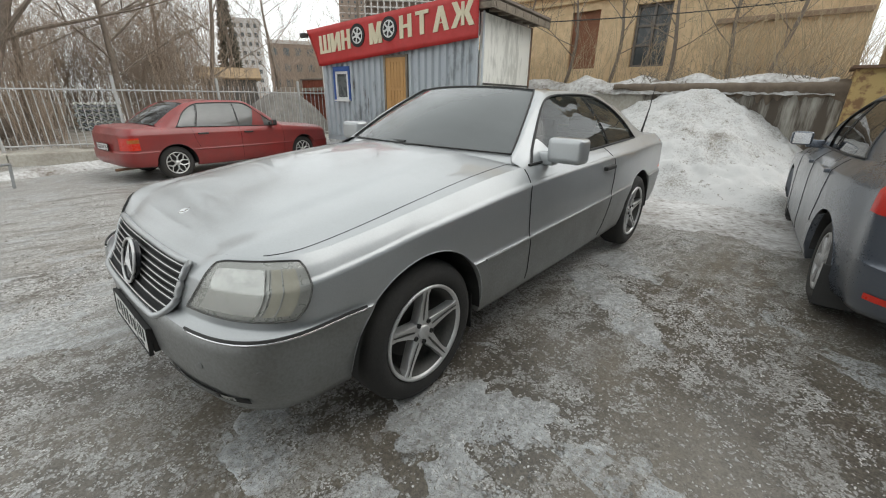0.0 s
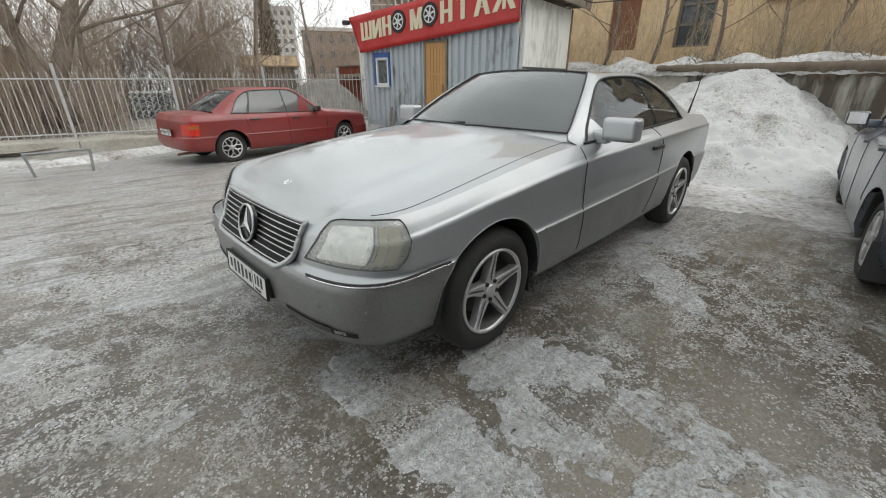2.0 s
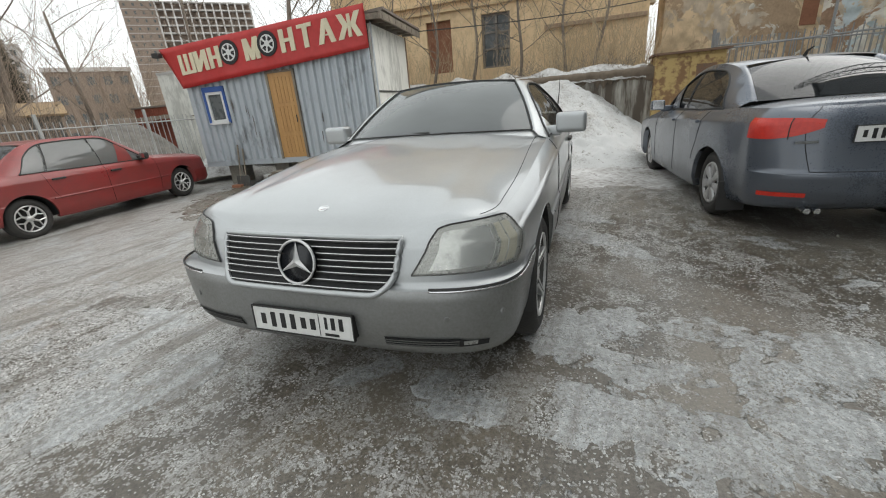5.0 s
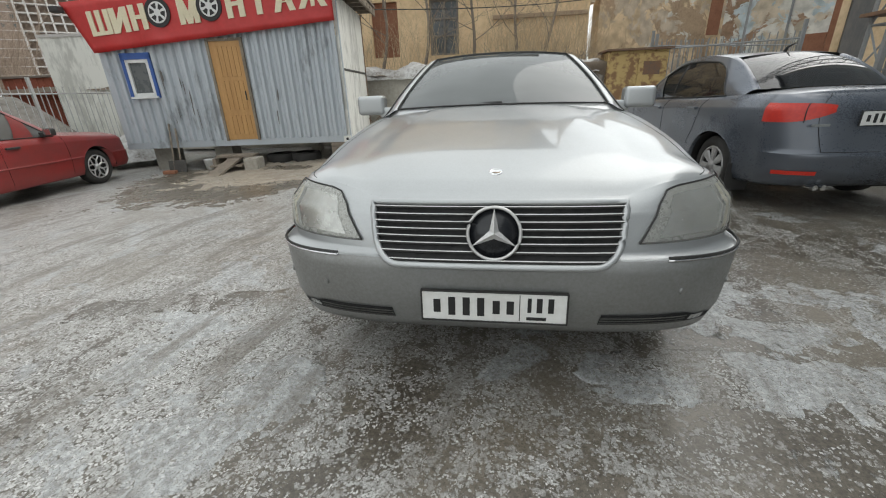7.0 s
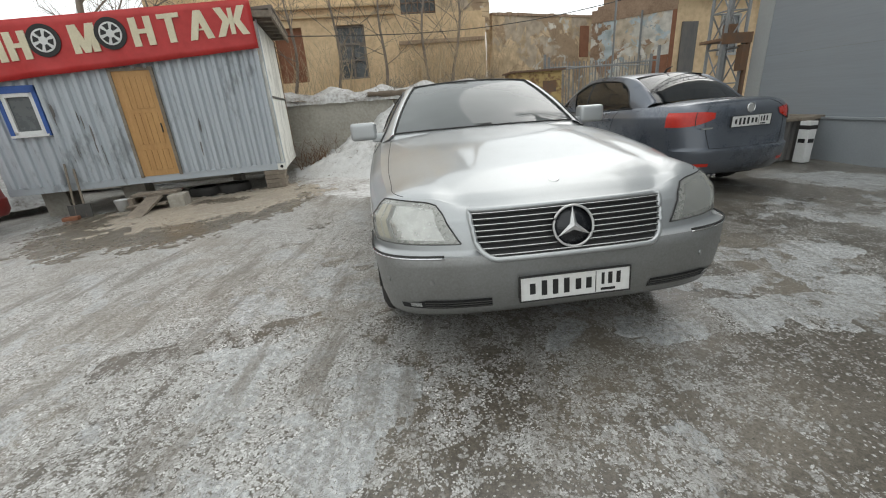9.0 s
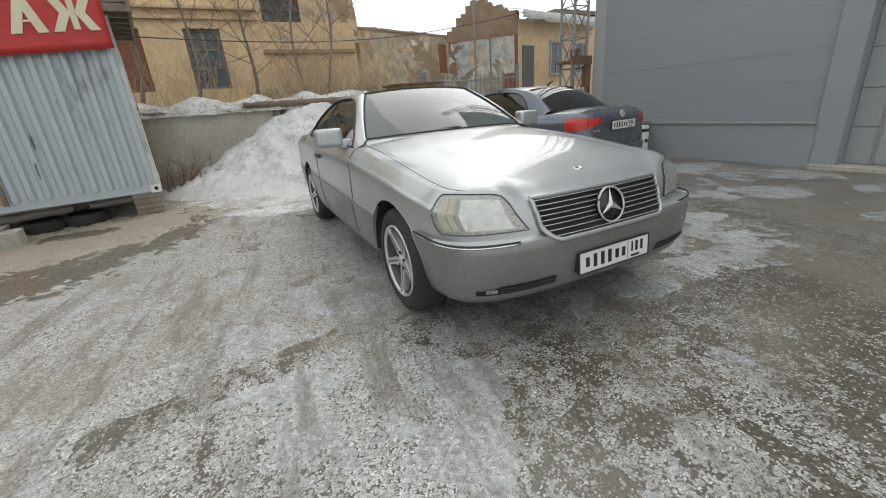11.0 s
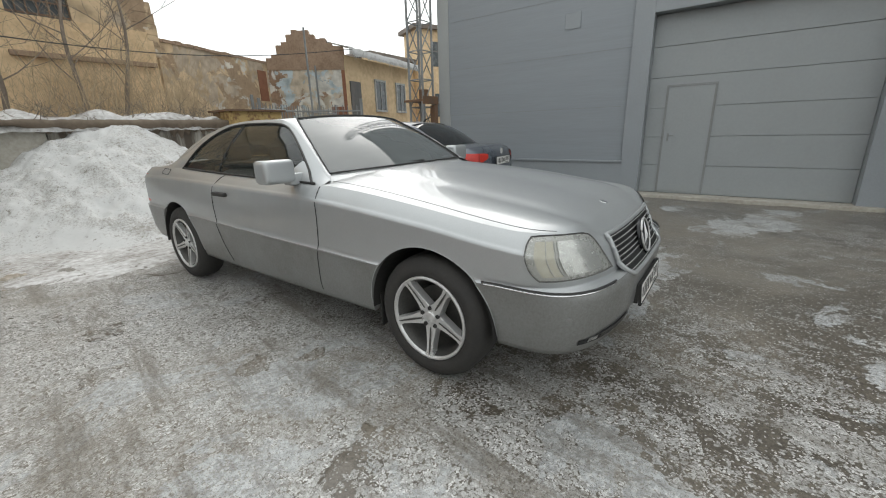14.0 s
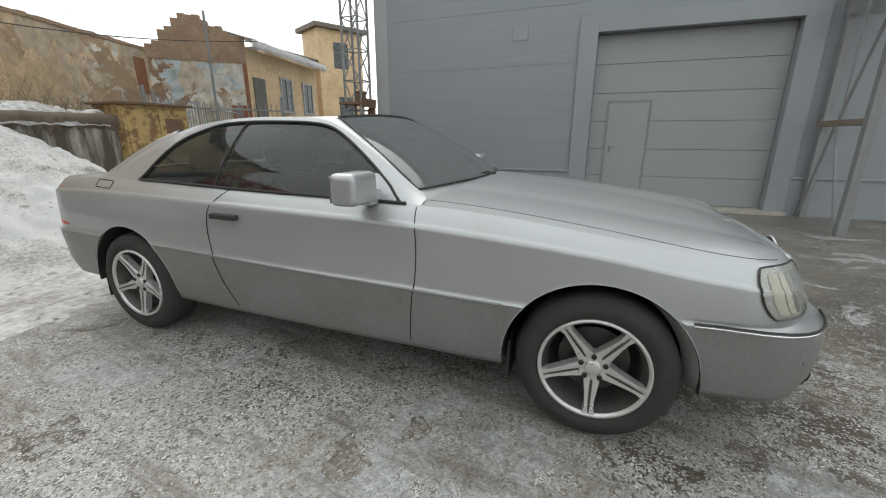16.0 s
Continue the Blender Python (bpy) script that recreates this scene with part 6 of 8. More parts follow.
# ---- old ochre building behind ----
BY = 12.4
def old_building():
    root = thing("old_building", "weathered ochre plastered building with bricked-up and broken windows", "building")
    root.matrix_world = pose(-0.34, -0.15, 0.185) @ Matrix.Diagonal((0.94, 0.94, 0.94, 1))
    # front wall pieced round its openings
    wins = [(-6.6, -5.4), (-3.95, -3.05), (-2.0, -1.05)]
    z0, z1, zt = 1.4, 2.15, 3.78
    def wall_piece(x0, x1, a, b):
        part("wall", box(bmesh.new(), x0, x1, BY, BY + 0.5, a, b), PLASTER, root)
    xs = -7.6
    for x0, x1 in wins:
        wall_piece(xs, x0, z0, zt)
        wall_piece(x0, x1, z0, z1)
        xs = x1
    wall_piece(xs, 3.0, z0, zt)
    wall_piece(-7.6, -2.0, zt, 9.0)
    part("side_wall", box(bmesh.new(), -7.6, -7.1, BY + 0.5, BY + 7.5, 1.4, 9.0), PLASTER, root)
    wall_piece(-2.0, 2.9, zt, 3.98)
    upper = [(0.2, 1.35)]
    wall_piece(-2.0, 0.2, 3.98, 8.6)
    part("bare_brick_wall", box(bmesh.new(), 1.35, 2.6, BY + 0.02, BY + 0.5, 3.98, 5.7), RUIN, root, "brick wall with its plaster fallen off")
    part("bare_brick_wall", box(bmesh.new(), 0.2, 1.35, BY + 0.02, BY + 0.5, 5.5, 8.0), RUIN, root, "brick wall with its plaster fallen off")
    # ragged broken end
    for k in range(16):
        z = 3.4 + 0.27 * k
        w = 0.42 + 0.3 * abs(noise.noise(Vector((k * 0.9, 1, 1)))) - 0.10 * max(0, k - 2)
        part("brick_edge", box(bmesh.new(), 2.55, 2.9 + w * 0.6, BY + 0.03, BY + 0.48, z, z + 0.26), RUIN, root)
    part("ledge", box(bmesh.new(), 0.05, 2.95, BY - 0.12, BY, 3.08, 3.2, bevel=0.02), OLD_BRICK, root, "weathered brick ledge")
    for z, d in ((4.0, 0.10), (4.25, 0.16), (6.6, 0.14)):
        part("cornice", box(bmesh.new(), -7.7, 0.05, BY - d, BY, z, z + 0.09, bevel=0.02), PLASTER_PALE, root)
    for x0, x1 in wins:
        if x0 == -3.95:
            b = bmesh.new()
            box(b, x0, x1, BY + 0.12, BY + 0.4, z1, zt)
            fill = part("brick_infill", b, BRICK, root, "bricked-up window")
            for r in range(int((zt - z1) / 0.085)):
                for c in range(5):
                    xa = x0 + 0.01 + (c * 0.22 - (0.11 if r % 2 else 0))
                    xb = min(x1 - 0.005, xa + 0.205)
                    xa = max(xa, x0 + 0.005)
                    if xb - xa > 0.03:
                        part("brick", box(bmesh.new(), xa, xb, BY + 0.105, BY + 0.13, z1 + r * 0.085 + 0.006, z1 + r * 0.085 + 0.078), BRICK, fill)
            continue
        w = part("window", box(bmesh.new(), x0, x1, BY + 0.16, BY + 0.19, z1, zt), OLD_GLASS, root, "dusty broken window")
        fr = bmesh.new()
        for a, c in ((x0, x0 + 0.07), (x1 - 0.07, x1), ((x0 + x1) / 2 - 0.035, (x0 + x1) / 2 + 0.035)):
            box(fr, a, c, BY + 0.10, BY + 0.17, z1, zt)
        for a in (z1, z1 + 0.55, z1 + 1.05, zt - 0.07):
            box(fr, x0, x1, BY + 0.11, BY + 0.165, a, a + 0.06)
        part("window_frame", fr, GREY_FRAME, w)
    for x0, x1 in upper:
        w = part("window", box(bmesh.new(), x0, x1, BY + 0.16, BY + 0.19, 3.98, 5.5), OLD_GLASS, root)
        fr = bmesh.new()
        for k in range(7):
            box(fr, x0 + (x1 - x0) * k / 6 - 0.012, x0 + (x1 - x0) * k / 6 + 0.012, BY + 0.06, BY + 0.08, 3.98, 5.5)
        for k in range(6):
            box(fr, x0, x1, BY + 0.06, BY + 0.08, 4.02 + k * 0.28, 4.05 + k * 0.28)
        part("window_grate", fr, RUSTY, w)
    part("roof", box(bmesh.new(), -7.9, 2.6, BY - 0.3, BY + 8, 9.0, 9.2), ROOF_TIN, root)
    part("back_wall", box(bmesh.new(), -7.6, 2.6, BY + 7.5, BY + 8, 1.4, 9.0), PLASTER, root)


old_building()

def wall_between(p, q, z0, z1, thick, name, material, parent, label=""):
    d = Vector((q[0] - p[0], q[1] - p[1], 0))
    m = pose(p[0], p[1], 0, 0, 0, math.degrees(math.atan2(d.y, d.x)))
    return part(name, box(bmesh.new(), 0, d.length, 0, thick, z0, z1, m=m), material, parent, label), m, d.length


def ruin():
    root = thing("ruined_wall", "broken brick and plaster wall of a ruined building", "ruin")
    w, m, L = wall_between((3.0, 12.7), (7.36, 14.27), 0.0, 4.0, 0.4, "wall", RUIN, root)
    for k in range(22):
        part("cap_brick", box(bmesh.new(), L * k / 22, L * (k + 0.94) / 22, -0.03, 0.42, 3.98, 4.06 + 0.09 * abs(noise.noise(Vector((k * 1.9, 3, 0)))), m=m), OLD_BRICK, root)
    part("niche", box(bmesh.new(), L * 0.87, L * 0.97, -0.02, 0.1, 2.6, 3.7, m=m), BRICK, root)
    w, m, L = wall_between((7.36, 14.27), (9.4, 12.1), 0.0, 4.1, 0.4, "gable_wall", BLUE_PLASTER, root, "peeling blue and white plaster")
    part("brick_pier", box(bmesh.new(), L * 0.955, L * 1.0, -0.05, 0.0, 1.0, 3.74, m=m), BRICK, root, "bare brick corner")
    part("fallen_bricks", box(bmesh.new(), L * 0.78, L * 0.95, -0.03, 0.0, 1.0, 2.35, m=m), BRICK, root, "patch of bare brick")
    part("drain_pipe", tube(bmesh.new(), [m @ Vector((L * 0.62, -0.05, 1.0)), m @ Vector((L * 0.62, -0.05, 3.9))], 0.035, 8), STEEL_PAINT, root)
    for k in range(14):
        f = k / 13
        h = 4.05 + 0.14 * int(min(8.2, 1 + 20 * f, 13.5 - 9.5 * f)) + 0.07 * noise.noise(Vector((k * 1.7, 0, 0)))
        part("broken_course", box(bmesh.new(), L * f / 1.08, L * (f / 1.08 + 0.075), -0.02, 0.42, 3.75, h, m=m), OLD_BRICK, root)


ruin()


def low_house():
    root = thing("low_house", "low ochre house with snowy roof and icicles", "house")
    w, m, L = wall_between((9.4, 12.1), (14.6, 13.1), 0.0, 4.3, 0.4, "wall", PLASTER, root)
    part("door", box(bmesh.new(), 0.25, 0.95, -0.05, 0.02, 1.2, 3.35, m=m), DARK_SHEET, root, "dark brown closed door")
    for k, x in enumerate((2.1, 3.9)):
        win = part("window", box(bmesh.new(), x, x + 0.75, -0.03, 0.02, 2.3, 3.5, m=m), OLD_GLASS, root)
        fr = bmesh.new()
        for a, c in ((x - 0.07, x), (x + 0.75, x + 0.82), (x + 0.36, x + 0.39)):
            box(fr, a, c, -0.06, 0.0, 2.22, 3.58, m=m)
        box(fr, x - 0.08, x + 0.83, -0.06, 0.0, 3.5, 3.58, m=m)
        box(fr, x - 0.08, x + 0.83, -0.08, 0.0, 2.2, 2.28, m=m)
        part("window_frame", fr, FENCE_GREY, win)
    bm = bmesh.new()
    rows = []
    for k in range(9):
        f = k / 8
        lip = 0.0 if k else -0.16
        rows.append([m @ Vector((-0.2 + (L + 0.4) * j / 30, -0.45 + 3.2 * max(0.0, f - 0.125), 4.40 + 0.9 * f + lip + 0.06 * noise.noise(Vector((j * 0.6, k, 0))))) for j in range(31)])
    part("roof_snow", grid(bm, rows), SNOW, root, smooth=True)
    for k in range(46):
        x = (L) * k / 46 + 0.05
        ln = 0.1 + 0.35 * abs(noise.noise(Vector((k * 0.37, 4, 4))))
        part("icicle", tube(bmesh.new(), [m @ Vector((x, -0.44, 4.33)), m @ Vector((x, -0.44, 4.33 - ln))], [0.03, 0.004], 4), SNOW, root)


low_house()


def tall_house():
    root = thing("house", "tall ochre house with boarded windows beyond the yard", "house")
    w, m, L = wall_between((19.8, 16.7), (22.5, 15.3), 0.0, 7.6, 2.2, "wall", PLASTER, root)
    part("roof", box(bmesh.new(), -0.3, L + 0.3, -0.3, 2.5, 7.6, 7.85, m=m), ROOF_TIN, root)
    for x, z in ((1.0, 5.4), (1.2, 2.2)):
        win = part("window", box(bmesh.new(), x, x + 1.0, -0.03, 0.02, z, z + 1.5, m=m), OLD_GLASS, root)
        fr = bmesh.new()
        box(fr, x + 0.47, x + 0.53, -0.05, 0.0, z, z + 1.5, m=m)
        box(fr, x, x + 1.0, -0.05, 0.0, z + 0.9, z + 0.96, m=m)
        part("window_frame", fr, GREY_FRAME, win)
    w, m2, L2 = wall_between((15.5, 17.0), (20.0, 17.2), 0.0, 5.6, 0.4, "wing_wall", PLASTER, root)
    part("wing_roof", box(bmesh.new(), 0, L2, -0.3, 4.0, 5.6, 5.8, m=m2), ROOF_TIN, root)


tall_house()

# ---- grey hall with the sectional door ----
FX = 5.98
def hall():
    root = thing("hall", "grey sandwich-panel hall with a sectional door and wicket", "building")
    y_end, top = 4.9, 9.0
    d0, d1, dz = 0.27, -2.76, 3.13
    for a, c, z0, z1 in ((y_end, d0 + 0.02, 0.62, top), (d1 - 0.02, -14.0, 0.62, top), (d0 + 0.02, d1 - 0.02, dz, top)):
        part("wall", box(bmesh.new(), FX, FX + 0.2, min(a, c), max(a, c), z0, z1), PANEL, root)
    part("end_wall", box(bmesh.new(), FX + 0.2, FX + 14, y_end - 0.2, y_end, 0.0, top), PANEL, root)
    part("roof", box(bmesh.new(), FX - 0.2, FX + 14, -14, y_end + 0.2, top, top + 0.25), PANEL_TRIM, root)
    for a, c in ((y_end + 0.02, d0 + 0.3), (d1 - 0.3, -14.0)):
        part("plinth", box(bmesh.new(), FX - 0.05, FX + 0.2, min(a, c), max(a, c), -0.05, 0.62, bevel=0.008), PANEL_TRIM, root)
        part("plinth_flashing", box(bmesh.new(), FX - 0.08, FX, min(a, c), max(a, c), 0.62, 0.65), PANEL_TRIM, root)
    for k in range(9):
        z = 0.66 + 1.0 * k
        for a, c in ((y_end, d0 + 0.3), (d1 - 0.3, -14.0)):
            if z < top:
                part("panel_joint", box(bmesh.new(), FX - 0.004, FX + 0.001, min(a, c), max(a, c), z + 0.984, z + 0.990), STEEL_PAINT, root)
    # door recess, frame, sections
    part("door_frame", box(bmesh.new(), FX - 0.05, FX + 0.3, d0, d0 + 0.32, -0.05, dz + 0.28, bevel=0.006), PANEL_TRIM, root)
    part("door_frame", box(bmesh.new(), FX - 0.05, FX + 0.3, d1 - 0.32, d1, -0.05, dz + 0.28, bevel=0.006), PANEL_TRIM, root)
    part("door_lintel", box(bmesh.new(), FX - 0.05, FX + 0.3, d1, d0, dz, dz + 0.28, bevel=0.006), PANEL_TRIM, root)
    door = part("sectional_door", box(bmesh.new(), FX + 0.2, FX + 0.25, d1, d0, 0.05, dz), PANEL_DOOR, root, "pale grey sectional overhead door")
    h = (dz - 0.07) / 6
    for k in range(6):
        b = box(bmesh.new(), FX + 0.17, FX + 0.2, d1 + 0.004, d0 - 0.004, 0.06 + k * h, 0.06 + (k + 1) * h - 0.008, bevel=0.004)
        part("door_section", b, PANEL_DOOR, door)
    wy0, wy1, wz = -0.025, -0.787, 1.965
    wk = part("wicket", box(bmesh.new(), FX + 0.158, FX + 0.17, wy1 + 0.035, wy0 - 0.035, 0.1, wz - 0.035), PANEL_DOOR, root, "small wicket door in the sectional door")
    fr = bmesh.new()
    box(fr, FX + 0.15, FX + 0.172, wy0 - 0.035, wy0, 0.08, wz - 0.035)
    box(fr, FX + 0.15, FX + 0.172, wy1, wy1 + 0.035, 0.08, wz - 0.035)
    box(fr, FX + 0.15, FX + 0.172, wy1, wy0, wz - 0.035, wz)
    part("wicket_frame", fr, STEEL_PAINT, wk)
    hb = bmesh.new()
    box(hb, FX + 0.148, FX + 0.158, wy0 - 0.12, wy0 - 0.09, 1.0, 1.14, bevel=0.003)
    tube(hb, [(FX + 0.135, wy0 - 0.105, 1.1), (FX + 0.135, wy0 - 0.19, 1.1)], 0.008, 6)
    part("handle", hb, STEEL_PAINT, wk)
    part("threshold", box(bmesh.new(), FX - 0.15, FX + 0.3, d1 - 0.3, d0 + 0.3, -0.1, 0.05, bevel=0.01), CONCRETE, root)
    part("corner_flashing", box(bmesh.new(), FX - 0.012, FX, y_end - 0.3, y_end + 0.012, 0.65, top), CORNER, root, "pale corner flashing")
    part("patch_plate", box(bmesh.new(), FX - 0.01, FX, 1.55, 1.85, 3.1, 3.38, bevel=0.01), PANEL_TRIM, root)


hall()


def lattice(name, label, legs, z0, z1, step, r_leg, r_brace, material, category="mast"):
    root = thing(name, label, category)
    n = len(legs)
    for x, y in legs:
        part("leg", tube(bmesh.new(), [(x, y, z0), (x, y, z1)], r_leg, 6), material, root)
    z = z0
    k = 0
    while z < z1 - 0.1:
        for i in range(n if n > 2 else 1):
            a, c = legs[i], legs[(i + 1) % n]
            zz = min(z1, z + step)
            part("brace", tube(bmesh.new(), [(a[0], a[1], z if k % 2 else zz), (c[0], c[1], zz if k % 2 else z)], r_brace, 5), material, root)
            part("strut", tube(bmesh.new(), [(a[0], a[1], zz), (c[0], c[1], zz)], r_brace, 5), material, root)
        z += step
        k += 1
    return root


lattice("lattice_mast", "rusty grey steel lattice mast at the hall corner", [(5.5, 5.05), (5.9, 5.05), (5.9, 5.45), (5.5, 5.45)], 0, 12, 0.62, 0.03, 0.014, STEEL_PAINT)
rack = thing("rusty_bracket", "rusty steel shelf and switch box bolted to the mast", "bracket")
part("shelf", box(bmesh.new(), 5.38, 5.98, 4.97, 5.55, 1.98, 2.03, bevel=0.005), RUSTY, rack)
part("upstand", box(bmesh.new(), 5.38, 5.98, 4.955, 4.97, 1.92, 2.10), RUSTY, rack)
part("post", box(bmesh.new(), 5.42, 5.49, 4.98, 5.05, 0.0, 1.98), STEEL_PAINT, rack)
part("post", box(bmesh.new(), 5.92, 5.98, 4.98, 5.04, 0.0, 1.98), RUSTY, rack)
part("switch_box", box(bmesh.new(), 5.80, 5.92, 4.94, 5.08, 1.45, 1.90, bevel=0.01), RUSTY, rack)
part("switch_box", box(bmesh.new(), 5.56, 5.74, 5.06, 5.22, 2.03, 2.26, bevel=0.01), RUSTY, rack)
stair = thing("steel_stair_frame", "grey steel frame of an outside stair against the hall", "steel frame")
part("post", box(bmesh.new(), 5.80, 5.92, -3.34, -3.24, -0.02, 4.6, bevel=0.006), STEEL_PAINT, stair)
part("post", box(bmesh.new(), 4.36, 4.47, -3.24, -3.13, -0.02, 4.6, bevel=0.006), STEEL_PAINT, stair)
part("crossbeam", box(bmesh.new(), 4.47, 5.80, -3.26, -3.17, 1.46, 1.55, bevel=0.006), OLD_WOOD, stair)
for p, q in (((5.84, -3.22, 0.02), (5.18, -3.15, 1.46)), ((4.52, -3.15, 0.05), (5.14, -3.15, 1.46)), ((5.16, -3.19, 1.55), (5.2, -3.19, 3.2)), ((5.12, -3.15, 1.56), (4.5, -3.15, 3.0))):
    part("brace", tube(bmesh.new(), [p, q], 0.022, 6), STEEL_PAINT, stair)
part("stringer", box(bmesh.new(), -0.1, 3.2, -0.05, 0.05, -0.1, 0.1, m=pose(5.9, -3.29, 3.2, 0, 14, 185)), STEEL_PAINT, stair)
part("stringer", box(bmesh.new(), 4.3, 5.95, -3.9, -3.2, 3.5, 3.58), STEEL_PAINT, stair)

# ---- tyre shop shed ----
def stroke_text(chars, m, height, material, parent, name="letter"):
    """Raised letters of the built-in font, as meshes."""
    obs = []
    for ch, x, w in chars:
        cu = bpy.data.curves.new("letter", "FONT")
        cu.body, cu.size, cu.extrude, cu.align_x = ch, height, 0.01, "CENTER"
        cu.offset = 0.008
        tmp = bpy.data.objects.new("letter", cu)
        scene.collection.objects.link(tmp)
        dg = bpy.context.evaluated_depsgraph_get()
        me = bpy.data.meshes.new_from_object(tmp.evaluated_get(dg))
        bpy.data.objects.remove(tmp)
        xs = [v.co.x for v in me.vertices] or [0, 1]
        ys = [v.co.y for v in me.vertices] or [0, 1]
        bold = 0.016 if ch == "Ш" else 0.024
        fit = Matrix.Diagonal(((w - 2 * bold) / max(1e-3, max(xs) - min(xs)), height / max(1e-3, max(ys) - min(ys)), 1, 1)) @ Matrix.Translation((-(max(xs) + min(xs)) / 2, -min(ys), 0))
        bm = bmesh.new()
        for k in (-1, 0, 1):
            copy = me.copy()
            copy.transform(m @ Matrix.Translation((x + bold * k, 0, 0.0006 * k)) @ fit)
            bm.from_mesh(copy)
            bpy.data.meshes.remove(copy)
        bm.to_mesh(me)
        bm.free()
        me.materials.clear()
        me.materials.append(material)
        ob = new(name, me)
        ob.parent = parent
        obs.append(ob)
    return obs


def shed():
    P, Q = Vector((-7.70, 5.375, 0)), Vector((-3.07, 6.01, 0))
    L = (Q - P).length
    m = pose(-7.20, 4.86, 0, 0, 0, math.degrees(math.atan2(Q.y - P.y, Q.x - P.x)))
    m = m @ Matrix.Diagonal((0.935, 0.935, 0.96, 1))
    root = thing("shed", "grey corrugated steel tyre-fitting shed raised on blocks", "shed", m=m)
    depth, z0, zl, zr = 2.5, 0.36, 2.55, 2.95
    # corrugated front wall, in three runs round door and window
    def corrugated(x0, x1, a, bfun, name="wall_sheet"):
        rows = []
        n = max(2, int((x1 - x0) / 0.0185))
        cols = []
        for i in range(n + 1):
            x = x0 + (x1 - x0) * i / n
            ph = (x / 0.185) % 1.0
            y = 0.0 if ph < 0.38 else -0.05 * min(1, (ph - 0.38) / 0.12) if ph < 0.86 else -0.05 * (1 - (ph - 0.86) / 0.14)
            cols.append((x, y))
        rows = [[Vector((x, y, a)) for x, y in cols], [Vector((x, y, bfun(x))) for x, y in cols]]
        part(name, grid(bmesh.new(), rows), CORRUGATED, root)
    top = lambda x: zl + (zr - zl) * x / L
    dx0, dx1, dz1 = 2.14, 2.80, 2.26
    wx0, wx1, wz0, wz1 = 0.44, 0.98, 1.30, 2.06
    corrugated(0.05, wx0, z0 + 0.1, top)
    corrugated(wx0, wx1, z0 + 0.1, lambda x: wz0)
    corrugated(wx0, wx1, wz1, top)
    corrugated(wx1, dx0, z0 + 0.1, top)
    corrugated(dx0, dx1, dz1, top)
    corrugated(dx1, L - 0.06, z0 + 0.1, top)
    part("back_wall", box(bmesh.new(), 0, L, depth - 0.05, depth, z0, zl), WHITE_STEEL, root)
    part("side_wall", box(bmesh.new(), 0, 0.05, 0.0, depth, z0, zl + 0.02), CORRUGATED, root)
    # white steel end with its seams
    end = part("end_wall", box(bmesh.new(), L - 0.06, L, 0.02, depth, z0 + 0.1, zr - 0.02), WHITE_STEEL, root, "peeling white painted steel end wall")
    part("seam", box(bmesh.new(), L, L + 0.012, 0.03, depth, 1.66, 1.70), ALLOY_DARK, end)
    part("seam", box(bmesh.new(), L, L + 0.015, 0.0, 0.06, z0, zr), CORRUGATED, end)
    part("seam", box(bmesh.new(), L, L + 0.012, depth - 0.08, depth, z0, zr), RUSTY, end)
    part("floor_frame", box(bmesh.new(), 0, L, -0.02, 0.12, z0 - 0.02, z0 + 0.11, bevel=0.008), CORRUGATED, root)
    part("floor_frame", box(bmesh.new(), L - 0.1, L + 0.01, 0.1, depth, z0 - 0.02, z0 + 0.11, bevel=0.008), WHITE_STEEL, root)
    part("corner_casting", box(bmesh.new(), L - 0.14, L + 0.012, -0.03, 0.1, z0 - 0.03, z0 + 0.1, bevel=0.01), WHITE_STEEL, root)
    part("casting_hole", spin(bmesh.new(), [(0, 0.03), (0.002, 0.0)], pose(L - 0.06, -0.031, z0 + 0.035, 0, 0, -90), 12), DARK_GAP, root)
    rng = random.Random(8)
    for k in range(16):
        x = rng.choice((rng.uniform(1.05, 1.7), rng.uniform(0.1, L - 0.2)))
        if dx0 - 0.08 < x < dx1 + 0.04 or wx0 - 0.1 < x < wx1 + 0.08:
            continue
        zc, hh, w = rng.uniform(0.6, 1.9), rng.uniform(0.05, 0.22), rng.uniform(0.006, 0.02)
        b = bmesh.new()
        pts = [Vector((x + w * rng.uniform(0.4, 1) * math.cos(a), -0.054, zc + hh * rng.uniform(0.5, 1) * math.sin(a))) for a in np.linspace(0, math.tau, 11)[:-1]]
        b.faces.new([b.verts.new(p) for p in pts])
        part("rust_mark", b, DARK_SHEET, root, "dark scratch of rust")
    # door
    door = part("door", box(bmesh.new(), dx0 + 0.03, dx1 - 0.03, -0.03, 0.02, z0 + 0.1, dz1 - 0.03), DOOR_WOOD, root, "yellow varnished pine door")
    for a, c in ((z0 + 0.2, 0.92), (1.02, 1.55), (1.62, dz1 - 0.12)):
        for k in range(5):
            w = (dx1 - dx0 - 0.2) / 5
            x = dx0 + 0.1 + w * k
            part("door_panel", box(bmesh.new(), x + 0.004, x + w - 0.004, -0.042, -0.03, a, c, bevel=0.004), DOOR_WOOD, door)
    fr = bmesh.new()
    box(fr, dx0 - 0.02, dx0 + 0.03, -0.05, 0.03, z0 + 0.08, dz1)
    box(fr, dx1 - 0.03, dx1 + 0.02, -0.05, 0.03, z0 + 0.08, dz1)
    box(fr, dx0 - 0.02, dx1 + 0.02, -0.05, 0.03, dz1 - 0.03, dz1 + 0.02)
    part("door_frame", fr, OLD_WOOD, door)
    part("handle", tube(bmesh.new(), [(dx1 - 0.09, -0.06, 1.2), (dx1 - 0.09, -0.06, 1.36)], 0.012, 6), BLACK, door)
